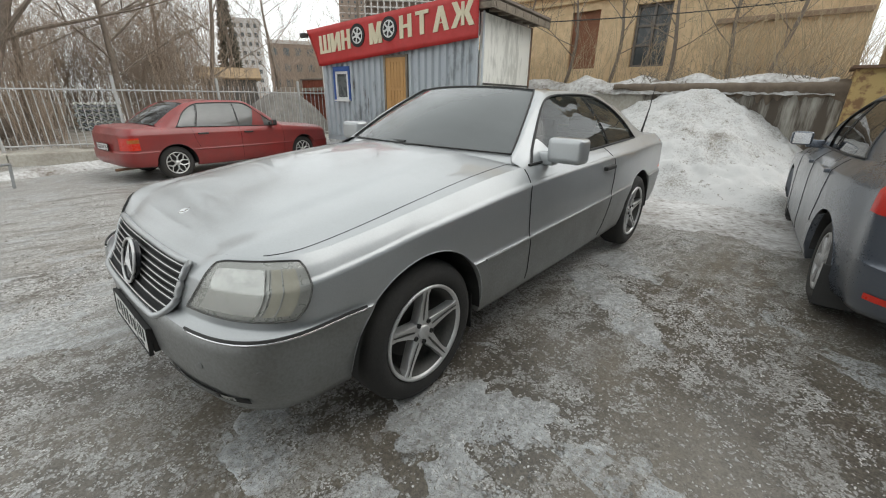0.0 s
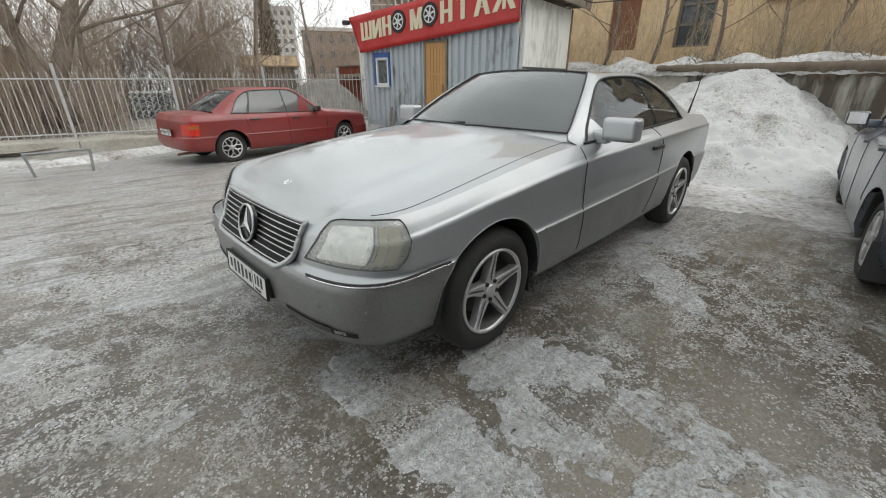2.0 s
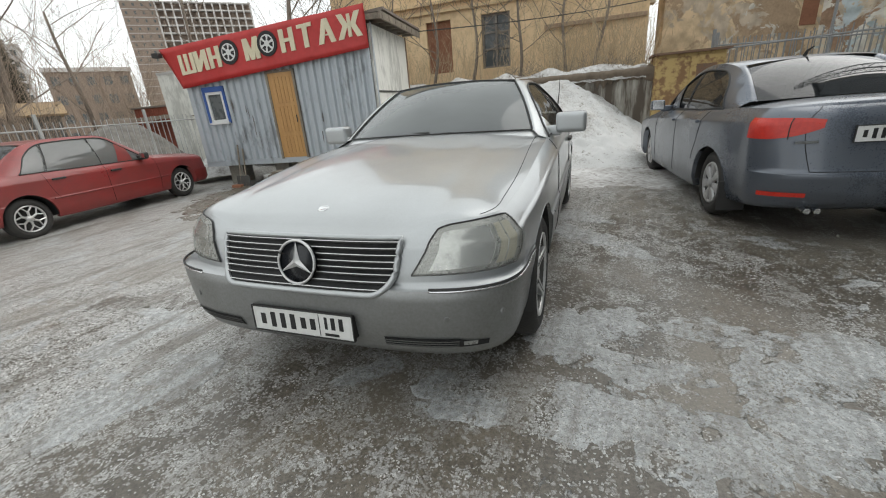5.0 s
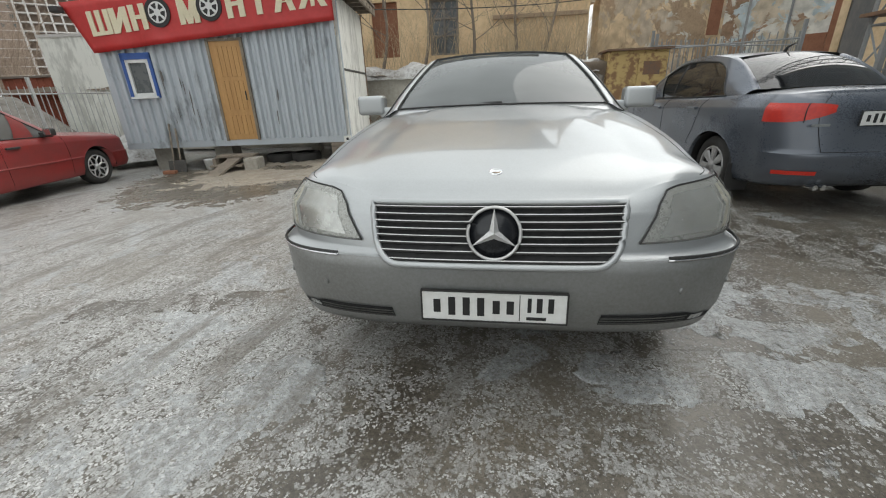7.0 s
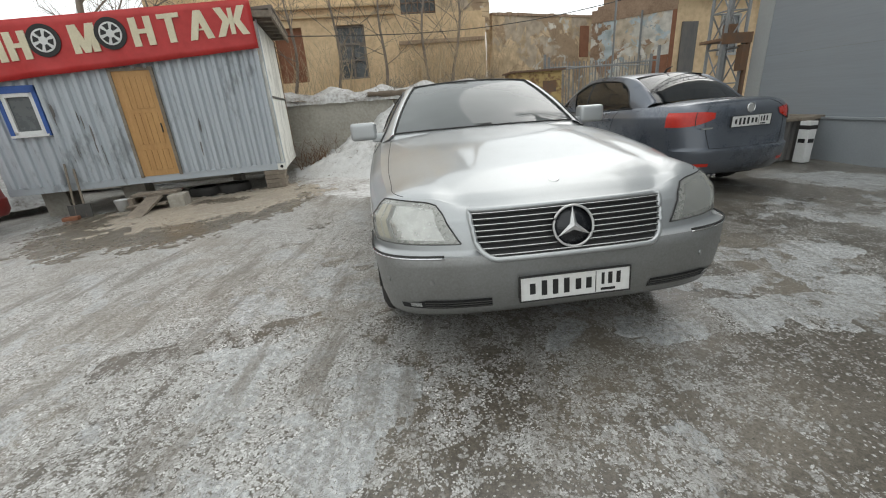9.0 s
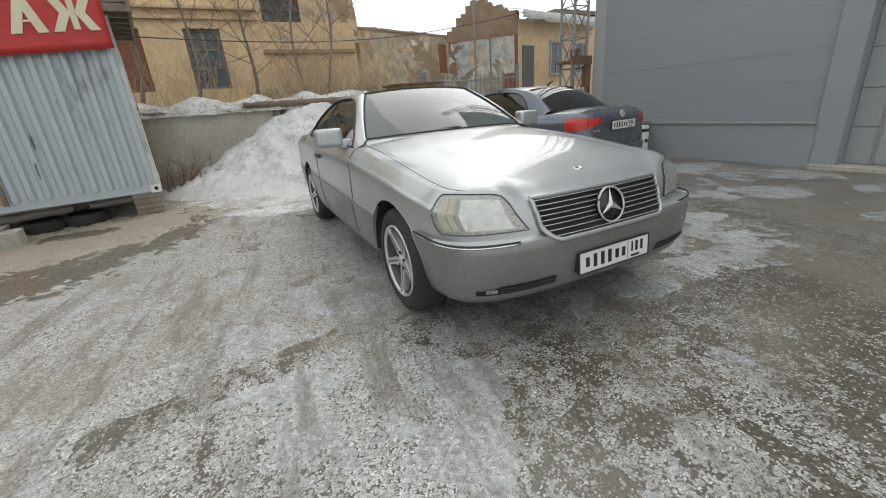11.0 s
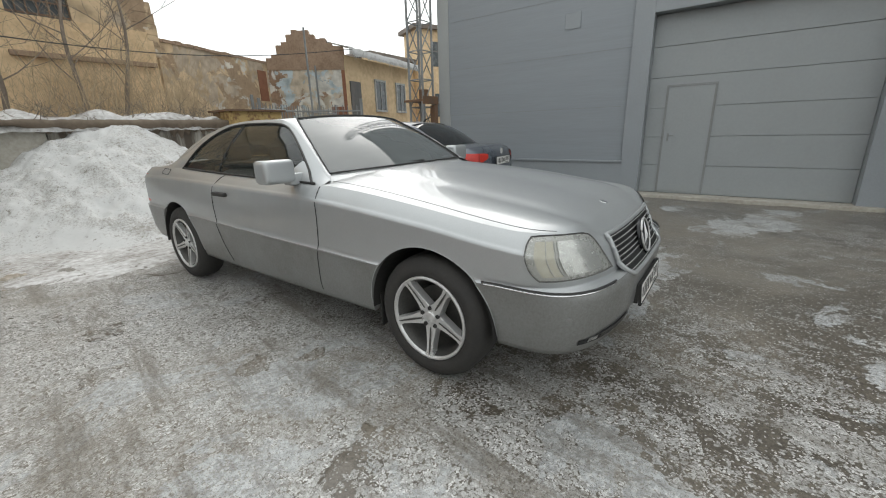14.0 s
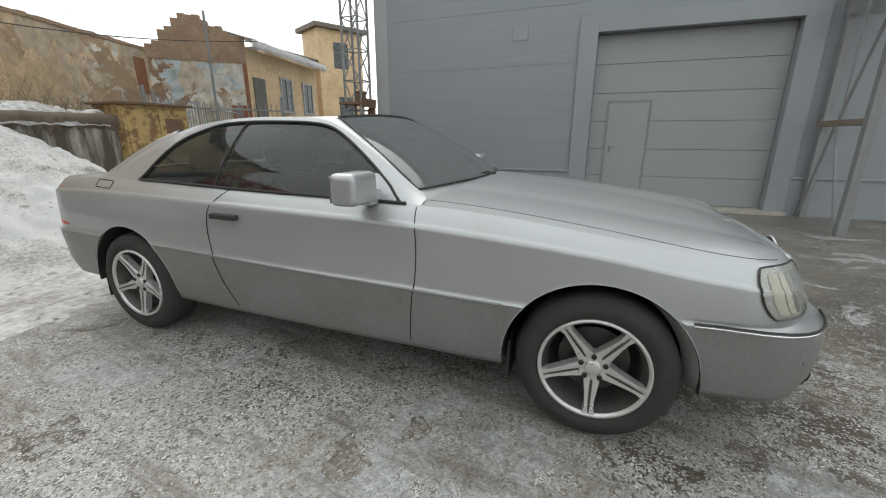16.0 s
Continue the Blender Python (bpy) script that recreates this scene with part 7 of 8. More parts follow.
    # window
    win = part("window", box(bmesh.new(), wx0 + 0.08, wx1 - 0.08, -0.01, 0.01, wz0 + 0.08, wz1 - 0.1), OLD_GLASS, root, "small window in a blue surround")
    fr = bmesh.new()
    for a in ((wx0 + 0.04, wx0 + 0.10, wz0 + 0.03, wz1 - 0.07), (wx1 - 0.10, wx1 - 0.04, wz0 + 0.03, wz1 - 0.07), (wx0 + 0.04, wx1 - 0.04, wz0 + 0.03, wz0 + 0.09), (wx0 + 0.04, wx1 - 0.04, wz1 - 0.14, wz1 - 0.07)):
        box(fr, a[0], a[1], -0.05, 0.02, a[2], a[3], bevel=0.006)
    part("window_frame", fr, WHITE, win)
    fr = bmesh.new()
    for a in ((wx0 - 0.02, wx0 + 0.04, wz0 - 0.02, wz1), (wx1 - 0.04, wx1 + 0.02, wz0, wz1), (wx0 - 0.02, wx1 + 0.02, wz1 - 0.08, wz1 + 0.03)):
        box(fr, a[0], a[1], -0.06, 0.02, a[2], a[3], bevel=0.004)
    part("window_surround", fr, BLUE, win)
    part("window_sill", box(bmesh.new(), wx0, wx1, -0.1, 0.02, wz0 - 0.01, wz0 + 0.03, bevel=0.004), WHITE, win)
    # banner
    tilt = math.degrees(math.atan2(0.30, L))
    def banner_pt(f, v):
        lo = Vector((0.02 + (L - 0.04) * f, -0.075 - 0.05 * (1 - v), 2.10 + 0.38 * f))
        hi = Vector((-0.32 + (L + 0.30) * f, -0.15, 2.92 + 0.32 * f))
        p = lo.lerp(hi, v)
        p.y += 0.012 * math.sin(f * 40 + v * 3) * (1 - v) + 0.008 * math.sin(f * 17)
        return p
    rows = [[banner_pt(i / 60, j / 8) for j in range(9)] for i in range(61)]
    ban = part("banner", grid(bmesh.new(), rows), BANNER, root, "red vinyl banner with cream lettering", smooth=True)
    ban.data.transform(Matrix.Identity(4))
    sol = ban.modifiers.new("thickness", "SOLIDIFY")
    sol.thickness = 0.006
    a0, a1 = banner_pt(0.0, 0.30), banner_pt(1.0, 0.30)
    def place(f, v):
        p = banner_pt(f, v) + Vector((0, -0.014, 0))
        up = (banner_pt(f, 1) - banner_pt(f, 0)).normalized()
        right = (banner_pt(1, v) - banner_pt(0, v)).normalized()
        nrm = right.cross(up).normalized()
        up = Vector((0, nrm.y and up.y, up.z)).normalized()
        mm = Matrix(((right.x, up.x, nrm.x, p.x), (right.y, up.y, nrm.y, p.y), (right.z, up.z, nrm.z, p.z), (0, 0, 0, 1)))
        return mm
    for ch, f, w in (("Ш", 0.085, 0.36), ("И", 0.165, 0.30), ("Н", 0.243, 0.27), ("М", 0.44, 0.34), ("Н", 0.625, 0.30), ("Т", 0.718, 0.30), ("А", 0.815, 0.36), ("Ж", 0.925, 0.48)):
        stroke_text([(ch, 0, w * 1.12)], place(f, 0.31), 0.39 + 0.05 * f, CREAM, ban)
    for f in (0.335, 0.535):
        mm = place(f, 0.60)
        t = mm @ Matrix(((0, 1, 0, 0), (0, 0, 1, 0), (1, 0, 0, 0), (0, 0, 0, 1)))
        r = 0.235
        wh = part("painted_wheel", spin(bmesh.new(), [(0.0, r), (0.012, r), (0.012, r * 0.72)], t, 36), INK, ban, "printed wheel picture")
        part("wheel_face", spin(bmesh.new(), [(0.010, r * 0.72), (0.014, r * 0.7), (0.014, 0.0)], t, 36), WHITE, wh)
        for k in range(6):
            tt = t @ pose(0, 0, 0, k * 60 + 15, 0, 0)
            b = bmesh.new()
            vs = [b.verts.new(tt @ Vector(p)) for p in ((0.0165, -0.018, 0.06), (0.0165, 0.018, 0.06), (0.0165, 0.05, 0.14), (0.0165, -0.05, 0.14))]
            b.faces.new(vs)
            part("wheel_hole", b, INK, wh)
    # roof with its overhanging boards
    bm = bmesh.new()
    box(bm, -0.28, L + 0.35, -0.03, depth + 0.3, 0, 0.05, m=pose(0, 0, zl + 0.14, 0, -math.degrees(math.atan2(zr - zl, L)), 0))
    roof = part("roof", bm, ROOF_TIN, root)
    for k in range(7):
        y = -0.1 + k * 0.42
        part("rafter", box(bmesh.new(), L - 0.05, L + 0.33, y, y + 0.07, zr + 0.02, zr + 0.12), OLD_WOOD, roof)
    part("fascia_board", box(bmesh.new(), L + 0.28, L + 0.32, -0.2, depth + 0.3, zr + 0.0, zr + 0.13), OLD_WOOD, roof)
    part("lamp", box(bmesh.new(), -0.42, -0.25, -0.3, -0.16, 2.75, 2.85, bevel=0.02), BLACK, root)
    # supports
    for x in (0.15, 1.5):
        part("support_block", box(bmesh.new(), x, x + 0.4, 0.5, 0.9, -0.25, z0, bevel=0.01), CONCRETE, root)
    part("support_block", box(bmesh.new(), L - 1.5, L - 1.3, depth - 0.5, depth - 0.1, -0.2, z0, bevel=0.01), CONCRETE, root)
    for k in range(-1, 4):
        part("plank", box(bmesh.new(), L - 0.42, L - 0.05 + 0.02 * (k % 2), -0.02, 0.45, 0.0 + k * 0.085, 0.08 + k * 0.085, bevel=0.006), OLD_WOOD, root)
    # things at the foot of the shed
    def at(x, y, z, rz=0):
        w = m @ Vector((x, y, 0))
        return Matrix.Translation((0, 0, h_ground(w.x, w.y))) @ m @ pose(x, y, z, 0, 0, rz)
    st = thing("steps", "rough timber steps with a plank ramp", "steps", m=at(2.0, -0.1, 0))
    part("tread", box(bmesh.new(), 0.0, 0.75, -0.32, 0.0, 0.26, 0.30), OLD_WOOD, st)
    part("tread", box(bmesh.new(), -0.02, 0.62, -0.55, -0.25, 0.12, 0.15), OLD_WOOD, st)
    part("riser", box(bmesh.new(), 0.0, 0.06, -0.45, 0.0, -0.02, 0.26), OLD_WOOD, st)
    part("step_block", box(bmesh.new(), 0.66, 0.92, -0.55, -0.2, -0.02, 0.26, bevel=0.01), CONCRETE, st)
    part("ramp_plank", box(bmesh.new(), 0.28, 0.54, -0.95, 0.05, 0, 0.035, m=pose(0.0, -0.1, 0.26, 15, 0, -8)), OLD_WOOD, st)
    for x in (3.0, 3.55):
        ty = thing("tyre", "old black tyre pushed under the shed", "tyre", "tyres under the shed", m=at(x, 0.45, 0.0))
        part("tread", spin(bmesh.new(), [(0.0, 0.2), (0.0, 0.29), (0.04, 0.31), (0.14, 0.31), (0.18, 0.29), (0.18, 0.2)], pose(0, 0, 0, 0, -90, 0), 32), RUBBER, ty, smooth=True)
    bk = thing("bucket", "dirty white plastic bucket beside the steps", "bucket", m=at(1.72, -0.15, 0.0))
    part("bucket_shell", spin(bmesh.new(), [(0.0, 0.0), (0.0, 0.09), (0.22, 0.12), (0.225, 0.125), (0.21, 0.11), (0.02, 0.085)], pose(0, 0, 0, 0, -90, 0), 24), WHITE, bk, smooth=True)
    for x, tall, lean in ((0.98, 0.95, 3), (1.14, 0.85, -2)):
        sh = thing("shovel", "old shovel leaning on the shed wall", "shovel", "shovels", m=at(x, -0.22, 0.0))
        part("shaft", tube(bmesh.new(), [(0, 0, 0.02), (0.01 * lean, 0.16, tall)], 0.018, 8), OLD_WOOD, sh)
        part("blade", box(bmesh.new(), -0.1, 0.1, -0.02, 0.0, 0.0, 0.25, m=pose(0, 0.0, 0, -10), bevel=0.008), ALLOY_DARK, sh)
    br = thing("brick_scrap", "broken brick on the ground by the shed", "brick", m=at(0.8, -0.35, 0))
    part("lump", box(bmesh.new(), 0, 0.25, 0, 0.12, 0, 0.07, bevel=0.015), BRICK, br)


shed()

# ---- yellow cabinet and yard fence on the far side ----
def cabinet():
    root = thing("metal_cabinet", "rusty yellow steel cabinet beside the concrete wall", "cabinet", m=pose(2.35, 8.0, 0))
    part("body", box(bmesh.new(), 0, 1.25, 0, 0.8, 0, 1.85, bevel=0.012), YELLOW_RUST, root)
    part("door", box(bmesh.new(), 0.05, 0.62, -0.02, 0.0, 0.1, 1.78, bevel=0.006), YELLOW_RUST, root)
    part("door", box(bmesh.new(), 0.64, 1.2, -0.02, 0.0, 0.1, 1.78, bevel=0.006), YELLOW_RUST, root)
    part("roof_sheet", box(bmesh.new(), -0.06, 1.32, -0.1, 0.88, 1.85, 1.89), RUSTY, root)
    part("rust_hole", box(bmesh.new(), 0.75, 1.1, -0.026, -0.02, 1.35, 1.62), RUSTY, root)


cabinet()


def fence(points, name, label, z_base, height, gap, material, panels=True, lean=0.0):
    root = thing(name, label, "fence")
    for i in range(len(points) - 1):
        p, q = Vector((*points[i], 0)), Vector((*points[i + 1], 0))
        d = (q - p)
        for k, w in enumerate((p, q) if i == len(points) - 2 else (p,)):
            part("post", box(bmesh.new(), w.x - 0.03, w.x + 0.03, w.y - 0.03, w.y + 0.03, z_base - 0.4, z_base + height + 0.18, bevel=0.006), material, root)
        for z in (z_base + 0.08, z_base + height - 0.15):
            part("rail", tube(bmesh.new(), [p + Vector((0, 0, z)), q + Vector((0, 0, z))], 0.02, 6), material, root)
        n = int(d.length / gap)
        for k in range(1, n):
            c = p + d * k / n
            tip = random.uniform(-0.01, 0.01)
            part("bar", tube(bmesh.new(), [c + Vector((0, 0, z_base)), c + Vector((lean + tip, tip, z_base + height))], 0.0105, 5), material, root)
    return root


fence([(-12.8, -7.4), (-12.3, -5.2), (-11.8, -3.0), (-11.2, -0.85), (-10.6, 1.3), (-10.25, 3.5), (-10.1, 5.8), (-10.1, 8.1)], "yard_fence", "pale grey steel bar fence along the yard edge", 0.14, 1.44, 0.13, FENCE_GREY)
fence([(3.6, 8.9), (5.9, 7.6)], "back_fence", "grey steel bar fence beside the hall", 0.3, 1.75, 0.13, STEEL_PAINT)
fence([(3.6, 9.2), (8.0, 11.2)], "back_fence", "grey steel bar fence beyond the cabinet", 0.4, 1.75, 0.14, STEEL_PAINT)


def kerb():
    root = thing("kerb", "low concrete kerb under the bar fence", "kerb", kind="structure")
    pts = [(-12.4, -7.4), (-11.9, -5.2), (-11.4, -3.0), (-10.8, -0.85), (-10.2, 1.3), (-9.85, 3.5), (-9.7, 5.8), (-9.7, 8.1)]
    for i in range(len(pts) - 1):
        p, q = Vector((*pts[i], 0)), Vector((*pts[i + 1], 0))
        d = q - p
        m = pose(p.x, p.y, 0, 0, 0, math.degrees(math.atan2(d.y, d.x)))
        part("kerb_stone", box(bmesh.new(), 0.005, d.length - 0.005, 0.0, 0.9, -0.3, 0.10, m=m, bevel=0.03), CONCRETE, root)
    bm = bmesh.new()
    rows = []
    for x in np.linspace(-60, -10.9, 40):
        rows.append([Vector((x, y, 0.08 + 0.25 * noise.noise(Vector((x * 0.2, y * 0.2, 1))))) for y in np.linspace(-40, 60, 90)])
    ob = part("waste_ground", grid(bm, rows), WASTE, smooth=True)
    tagged(ob, "brown rough ground behind the bar fence", "ground", kind="structure")


kerb()
tagged(blob_sheet("snow_strip", -9.5, 0.2, 0.42, 2.4, 0.12, SNOW_DIRTY, 6.0, 0.25), "strip of crusted dirty snow by the kerb", "snow", kind="stuff")
tagged(blob_sheet("snow_strip", -9.6, -2.9, 0.7, 1.6, 0.05, SNOW_DIRTY, 9.0, 0.2), "patch of crusted dirty snow by the kerb", "snow", kind="stuff")
mound("snow_pile", -8.3, 6.2, 0.8, 1.1, 0.65, SNOW_DIRTY, 11.0, "small heap of dirty snow beside the shed", n=30)
mound("rubble_heap", -12.5, 6.5, 2.6, 2.4, 1.6, DEBRIS, 14.0, "grey heap of rubble behind the fence", n=40)


def rail_barrier():
    root = thing("low_barrier", "low bent grey steel hoop barrier", "barrier", m=pose(-6.92, -1.7, 0))
    part("leg", tube(bmesh.new(), [(0, 0, -0.02), (0.0, -0.04, 0.34)], 0.02, 6), STEEL_PAINT, root)
    part("leg", tube(bmesh.new(), [(0, 0.72, -0.02), (0.0, 0.76, 0.34)], 0.02, 6), STEEL_PAINT, root)
    part("top_rail", tube(bmesh.new(), [(0, -0.06, 0.34), (0.0, 0.78, 0.34)], 0.022, 6), STEEL_PAINT, root)


rail_barrier()


def bin_and_bench():
    root = thing("white_box", "white metal waste box with dark lettering bars", "box", m=pose(5.55, 3.15, 0, 0, 0, 4))
    part("body", box(bmesh.new(), -0.07, 0.07, -0.08, 0.08, 0, 0.62, bevel=0.01), WHITE, root)
    part("top_bracket", box(bmesh.new(), -0.073, 0.073, -0.083, 0.083, 0.50, 0.56, bevel=0.004), BLACK, root)
    part("label_bar", box(bmesh.new(), -0.05, 0.05, -0.086, -0.08, 0.30, 0.36), INK, root)
    part("label_bar", box(bmesh.new(), -0.076, -0.07, -0.05, 0.05, 0.30, 0.36), INK, root)
    root = thing("loading_ledge", "low dark ledge with a worn plank top along the hall", "ledge", m=pose(5.3, 3.3, 0))
    for k in range(4):
        part("plank_top", box(bmesh.new(), -0.32 + 0.03 * (k % 2) + 0.25 * k, -0.08 + 0.25 * k, -0.04 * (k % 3), 1.9, 0.62, 0.66 + 0.006 * k, bevel=0.006), OLD_WOOD, root)
    for along in (True, False):
        n = 60 if along else 30
        cols = []
        for i in range(n + 1):
            f = i / n
            d = 0.012 if i % 4 in (1, 2) else -0.012
            cols.append((-0.2 + d, 0.05 + 1.8 * f) if along else (-0.2 + 0.88 * f, 0.05 + d))
        part("front_sheet", grid(bmesh.new(), [[Vector((x, y, 0.0)) for x, y in cols], [Vector((x, y, 0.62)) for x, y in cols]]), DARK_SHEET, root, "dark stained corrugated sheet")


bin_and_bench()

# ---- trees and growth ----
def branch(bm, p, d, r, length, depth, sides, rng, bend=0.35, kids=3):
    pts, rad = [p], [r]
    n = 4
    for k in range(n):
        d = (d + Vector((rng.uniform(-bend, bend), rng.uniform(-bend, bend), rng.uniform(-bend * 0.4, bend * 0.5))) * 0.45).normalized()
        p = p + d * length / n
        pts.append(p)
        rad.append(r * (1 - 0.55 * (k + 1) / n))
    tube(bm, pts, rad, sides)
    if depth == 0:
        return
    for k in range(kids):
        f = rng.uniform(0.35, 1.0)
        i = min(n - 1, int(f * n))
        q = pts[i].lerp(pts[i + 1], f * n - i)
        side = Vector((rng.uniform(-1, 1), rng.uniform(-1, 1), rng.uniform(-0.1, 0.9))).normalized()
        branch(bm, q, (d * 0.6 + side * 0.8).normalized(), max(0.004, r * 0.5 * rng.uniform(0.7, 1.1)), length * rng.uniform(0.5, 0.75), depth - 1, max(3, sides - 2), rng, bend, kids)


def tree(x, y, h, r, seed, lean=(0, 0), label="bare leafless tree with a grey-brown trunk", z=0.3, depth=4, kids=4):
    rng = random.Random(seed)
    root = thing("tree", label, "tree", m=pose(x, y, z))
    pts, rad = [], []
    for k in range(9):
        f = k / 8
        pts.append(Vector((lean[0] * f + 0.1 * math.sin(f * 5 + seed), lean[1] * f + 0.1 * math.cos(f * 4 + seed), h * 0.62 * f)))
        rad.append(r * (1.15 - 0.7 * f))
    part("trunk", tube(bmesh.new(), pts, rad, 10), BARK, root, smooth=True)
    bm = bmesh.new()
    n = 9
    for k in range(n):
        f = 0.3 + 0.7 * k / (n - 1)
        i = min(7, int(f * 8))
        q = pts[i].lerp(pts[i + 1], f * 8 - i)
        a = rng.uniform(0, math.tau)
        d = Vector((math.cos(a), math.sin(a), rng.uniform(0.4, 1.4))).normalized()
        branch(bm, q, d, r * (0.36 - 0.18 * f), h * rng.uniform(0.28, 0.42), depth - 1, 5, rng, 0.4, kids)
    part("crown", bm, BARK, root, "bare twigs")
    return root


tree(-13.3, -1.2, 9.0, 0.20, 1, (0.5, 2.6), "leaning bare tree with a thick dark trunk")
tree(-13.0, -0.6, 9.0, 0.15, 2, (0.3, -1.4), "bare forked tree with a dark trunk behind the fence")
tree(-13.5, 2.2, 8.0, 0.09, 3, (0.4, -0.5))
tree(-13.5, 4.4, 8.5, 0.08, 4, (-0.4, 0.8))
tree(-16.5, 0.0, 8.5, 0.10, 5, (0.4, 0.5))
tree(-19.5, 10.0, 9.0, 0.09, 6, (0.3, -0.3))
tree(-14.0, 11.5, 9.5, 0.08, 7, (0.3, -0.3))
tree(-9.0, 11.0, 9.0, 0.12, 8, (0.5, -0.3))
tree(-17.5, 4.5, 8.0, 0.10, 9, (0.3, -0.3))
tree(-13.2, -5.5, 8.5, 0.11, 10, (0.3, 0.9))


def thicket(name, label, spots, material, h0, h1, r, seed, category, fork=True, lean=0.25, kids=4):
    """Many thin stems in one clump."""
    rng = random.Random(seed)
    bm = bmesh.new()
    for x, y, z in spots:
        hh = rng.uniform(h0, h1)
        d = Vector((rng.uniform(-lean, lean), rng.uniform(-lean, lean), 1)).normalized()
        p = Vector((x, y, z))
        a = p + d * hh * 0.5 + Vector((rng.uniform(-0.08, 0.08), rng.uniform(-0.08, 0.08), 0))
        c = a + (d + Vector((rng.uniform(-lean, lean), rng.uniform(-lean, lean), 0))).normalized() * hh * 0.5
        tube(bm, [p, a, c], [r, r * 0.75, r * 0.3], 3)
        if fork:
            for k in range(kids):
                f = rng.uniform(0.3, 0.95)
                q = p.lerp(a, f * 2) if f < 0.5 else a.lerp(c, f * 2 - 1)
                s = Vector((rng.uniform(-1, 1), rng.uniform(-1, 1), rng.uniform(0.2, 1.2))).normalized()
                e = q + s * hh * rng.uniform(0.15, 0.35)
                tube(bm, [q, e], [r * 0.5, r * 0.2], 3)
    ob = part(name, bm, material, recalc=False)
    return tagged(ob, label, category, kind="stuff")


rs = random.Random(77)

brush = [(-12.3 - 9 * rs.random() ** 1.3, -6 + 11 * rs.random(), 0.1) for _ in range(1900)]
brush = [q for q in brush if not (q[0] > -18.6 and 0.4 < q[1] < 2.9)]
brush += [(-14.5 - 8 * rs.random(), 4 + 8.5 * rs.random(), 0.1) for _ in range(190)]
thicket("thicket", "dense brown leafless brush behind the fence", brush, TWIG, 1.4, 5.6, 0.009, 21, "brush")
brush = [(-14.5 - 7 * rs.random(), 0.2 + 4.6 * rs.random(), 0.1) for _ in range(640)]
brush = [q for q in brush if not (q[0] > -18.6 and q[1] < 2.9)]
brush += [(-17.0 - 3 * rs.random(), 10.2 + 2.6 * rs.random(), 0.1) for _ in range(80)]
thicket("thicket", "tangled crowns of brown leafless bushes behind the fence", brush, TWIG, 2.5, 6.4, 0.011, 26, "brush", True, 0.55, 12)
thicket("undergrowth", "low dark dead undergrowth behind the fence", [(-12.2 - 6 * rs.random(), -6 + 6.2 * rs.random(), -0.1) for _ in range(500)], BARK, 0.4, 1.3, 0.010, 27, "brush", True, 0.9, 6)
thicket("reed_growth", "dry straw-coloured stems on the bank", [(rs.uniform(-6.5, 2.5), rs.uniform(8.9, 11.3), 1.66) for _ in range(260)] + [(rs.uniform(0.0, 2.6), rs.uniform(8.9, 11.3), 1.66) for _ in range(200)], DRY_GRASS, 0.5, 1.9, 0.006, 22, "dry stems", True, 0.4)
thicket("reed_growth", "dry straw-coloured stems before the ruin", [(2.6 + 4.5 * (f := rs.random()), 12.4 + 3.6 * f + rs.uniform(-1.3, 0.2), 1.3) for _ in range(260)], DRY_GRASS, 0.6, 1.6, 0.007, 23, "dry stems", True, 0.4)
thicket("scrap_wire", "tangle of rusty scrap wire by the shed corner", [(rs.uniform(-3.1, -2.35), rs.uniform(7.3, 8.0), 0.0) for _ in range(40)], RUSTY, 0.4, 0.9, 0.010, 24, "scrap", True, 1.1)
thicket("brush_tangle", "tangle of brown brambles hanging over the wall", [(rs.uniform(-0.9, 2.2), rs.uniform(8.25, 8.8), 1.6) for _ in range(120)], OLD_WOOD, 0.3, 0.8, 0.006, 25, "brush", True, 1.5)
for sx, sd in ((-2.2, 31), (-0.9, 32), (0.3, 33), (1.2, 36), (-3.4, 37), (-4.8, 34), (-7.0, 35)):
    tree(sx, 10.1, 4.4, 0.045, sd, (0.2, 0.0), "slim bare shrub on the bank", z=1.6, depth=3, kids=4)


def fir(x, y, h, seed):
    rng = random.Random(seed)
    root = thing("fir_tree", "dark fir tree far behind the fence", "tree", m=pose(x, y, 0.3))
    part("trunk", tube(bmesh.new(), [(0, 0, 0), (0, 0, h)], [0.16, 0.02], 7), BARK, root)
    bm = bmesh.new()
    for k in range(1500):
        f = rng.random() ** 0.8
        a = rng.uniform(0, math.tau)
        ln = (1 - f) * h * 0.12 * rng.uniform(0.45, 1.1) + 0.1
        p = Vector((0, 0, h * (0.08 + 0.9 * f)))
        e = p + Vector((math.cos(a) * ln, math.sin(a) * ln, -rng.uniform(0.2, 0.55) * ln))
        w = Vector((-math.sin(a), math.cos(a), rng.uniform(-0.6, 0.6))) * 0.06 * (1.2 - f)
        vs = [bm.verts.new(q) for q in (p.lerp(e, 0.3), e.lerp(p, 0.4) + w, e, e.lerp(p, 0.4) - w + Vector((0, 0, -0.16)))]
        bm.faces.new(vs)
    part("crown", bm, FIR, root)


fir(-22.0, 8.9, 7.4, 5)

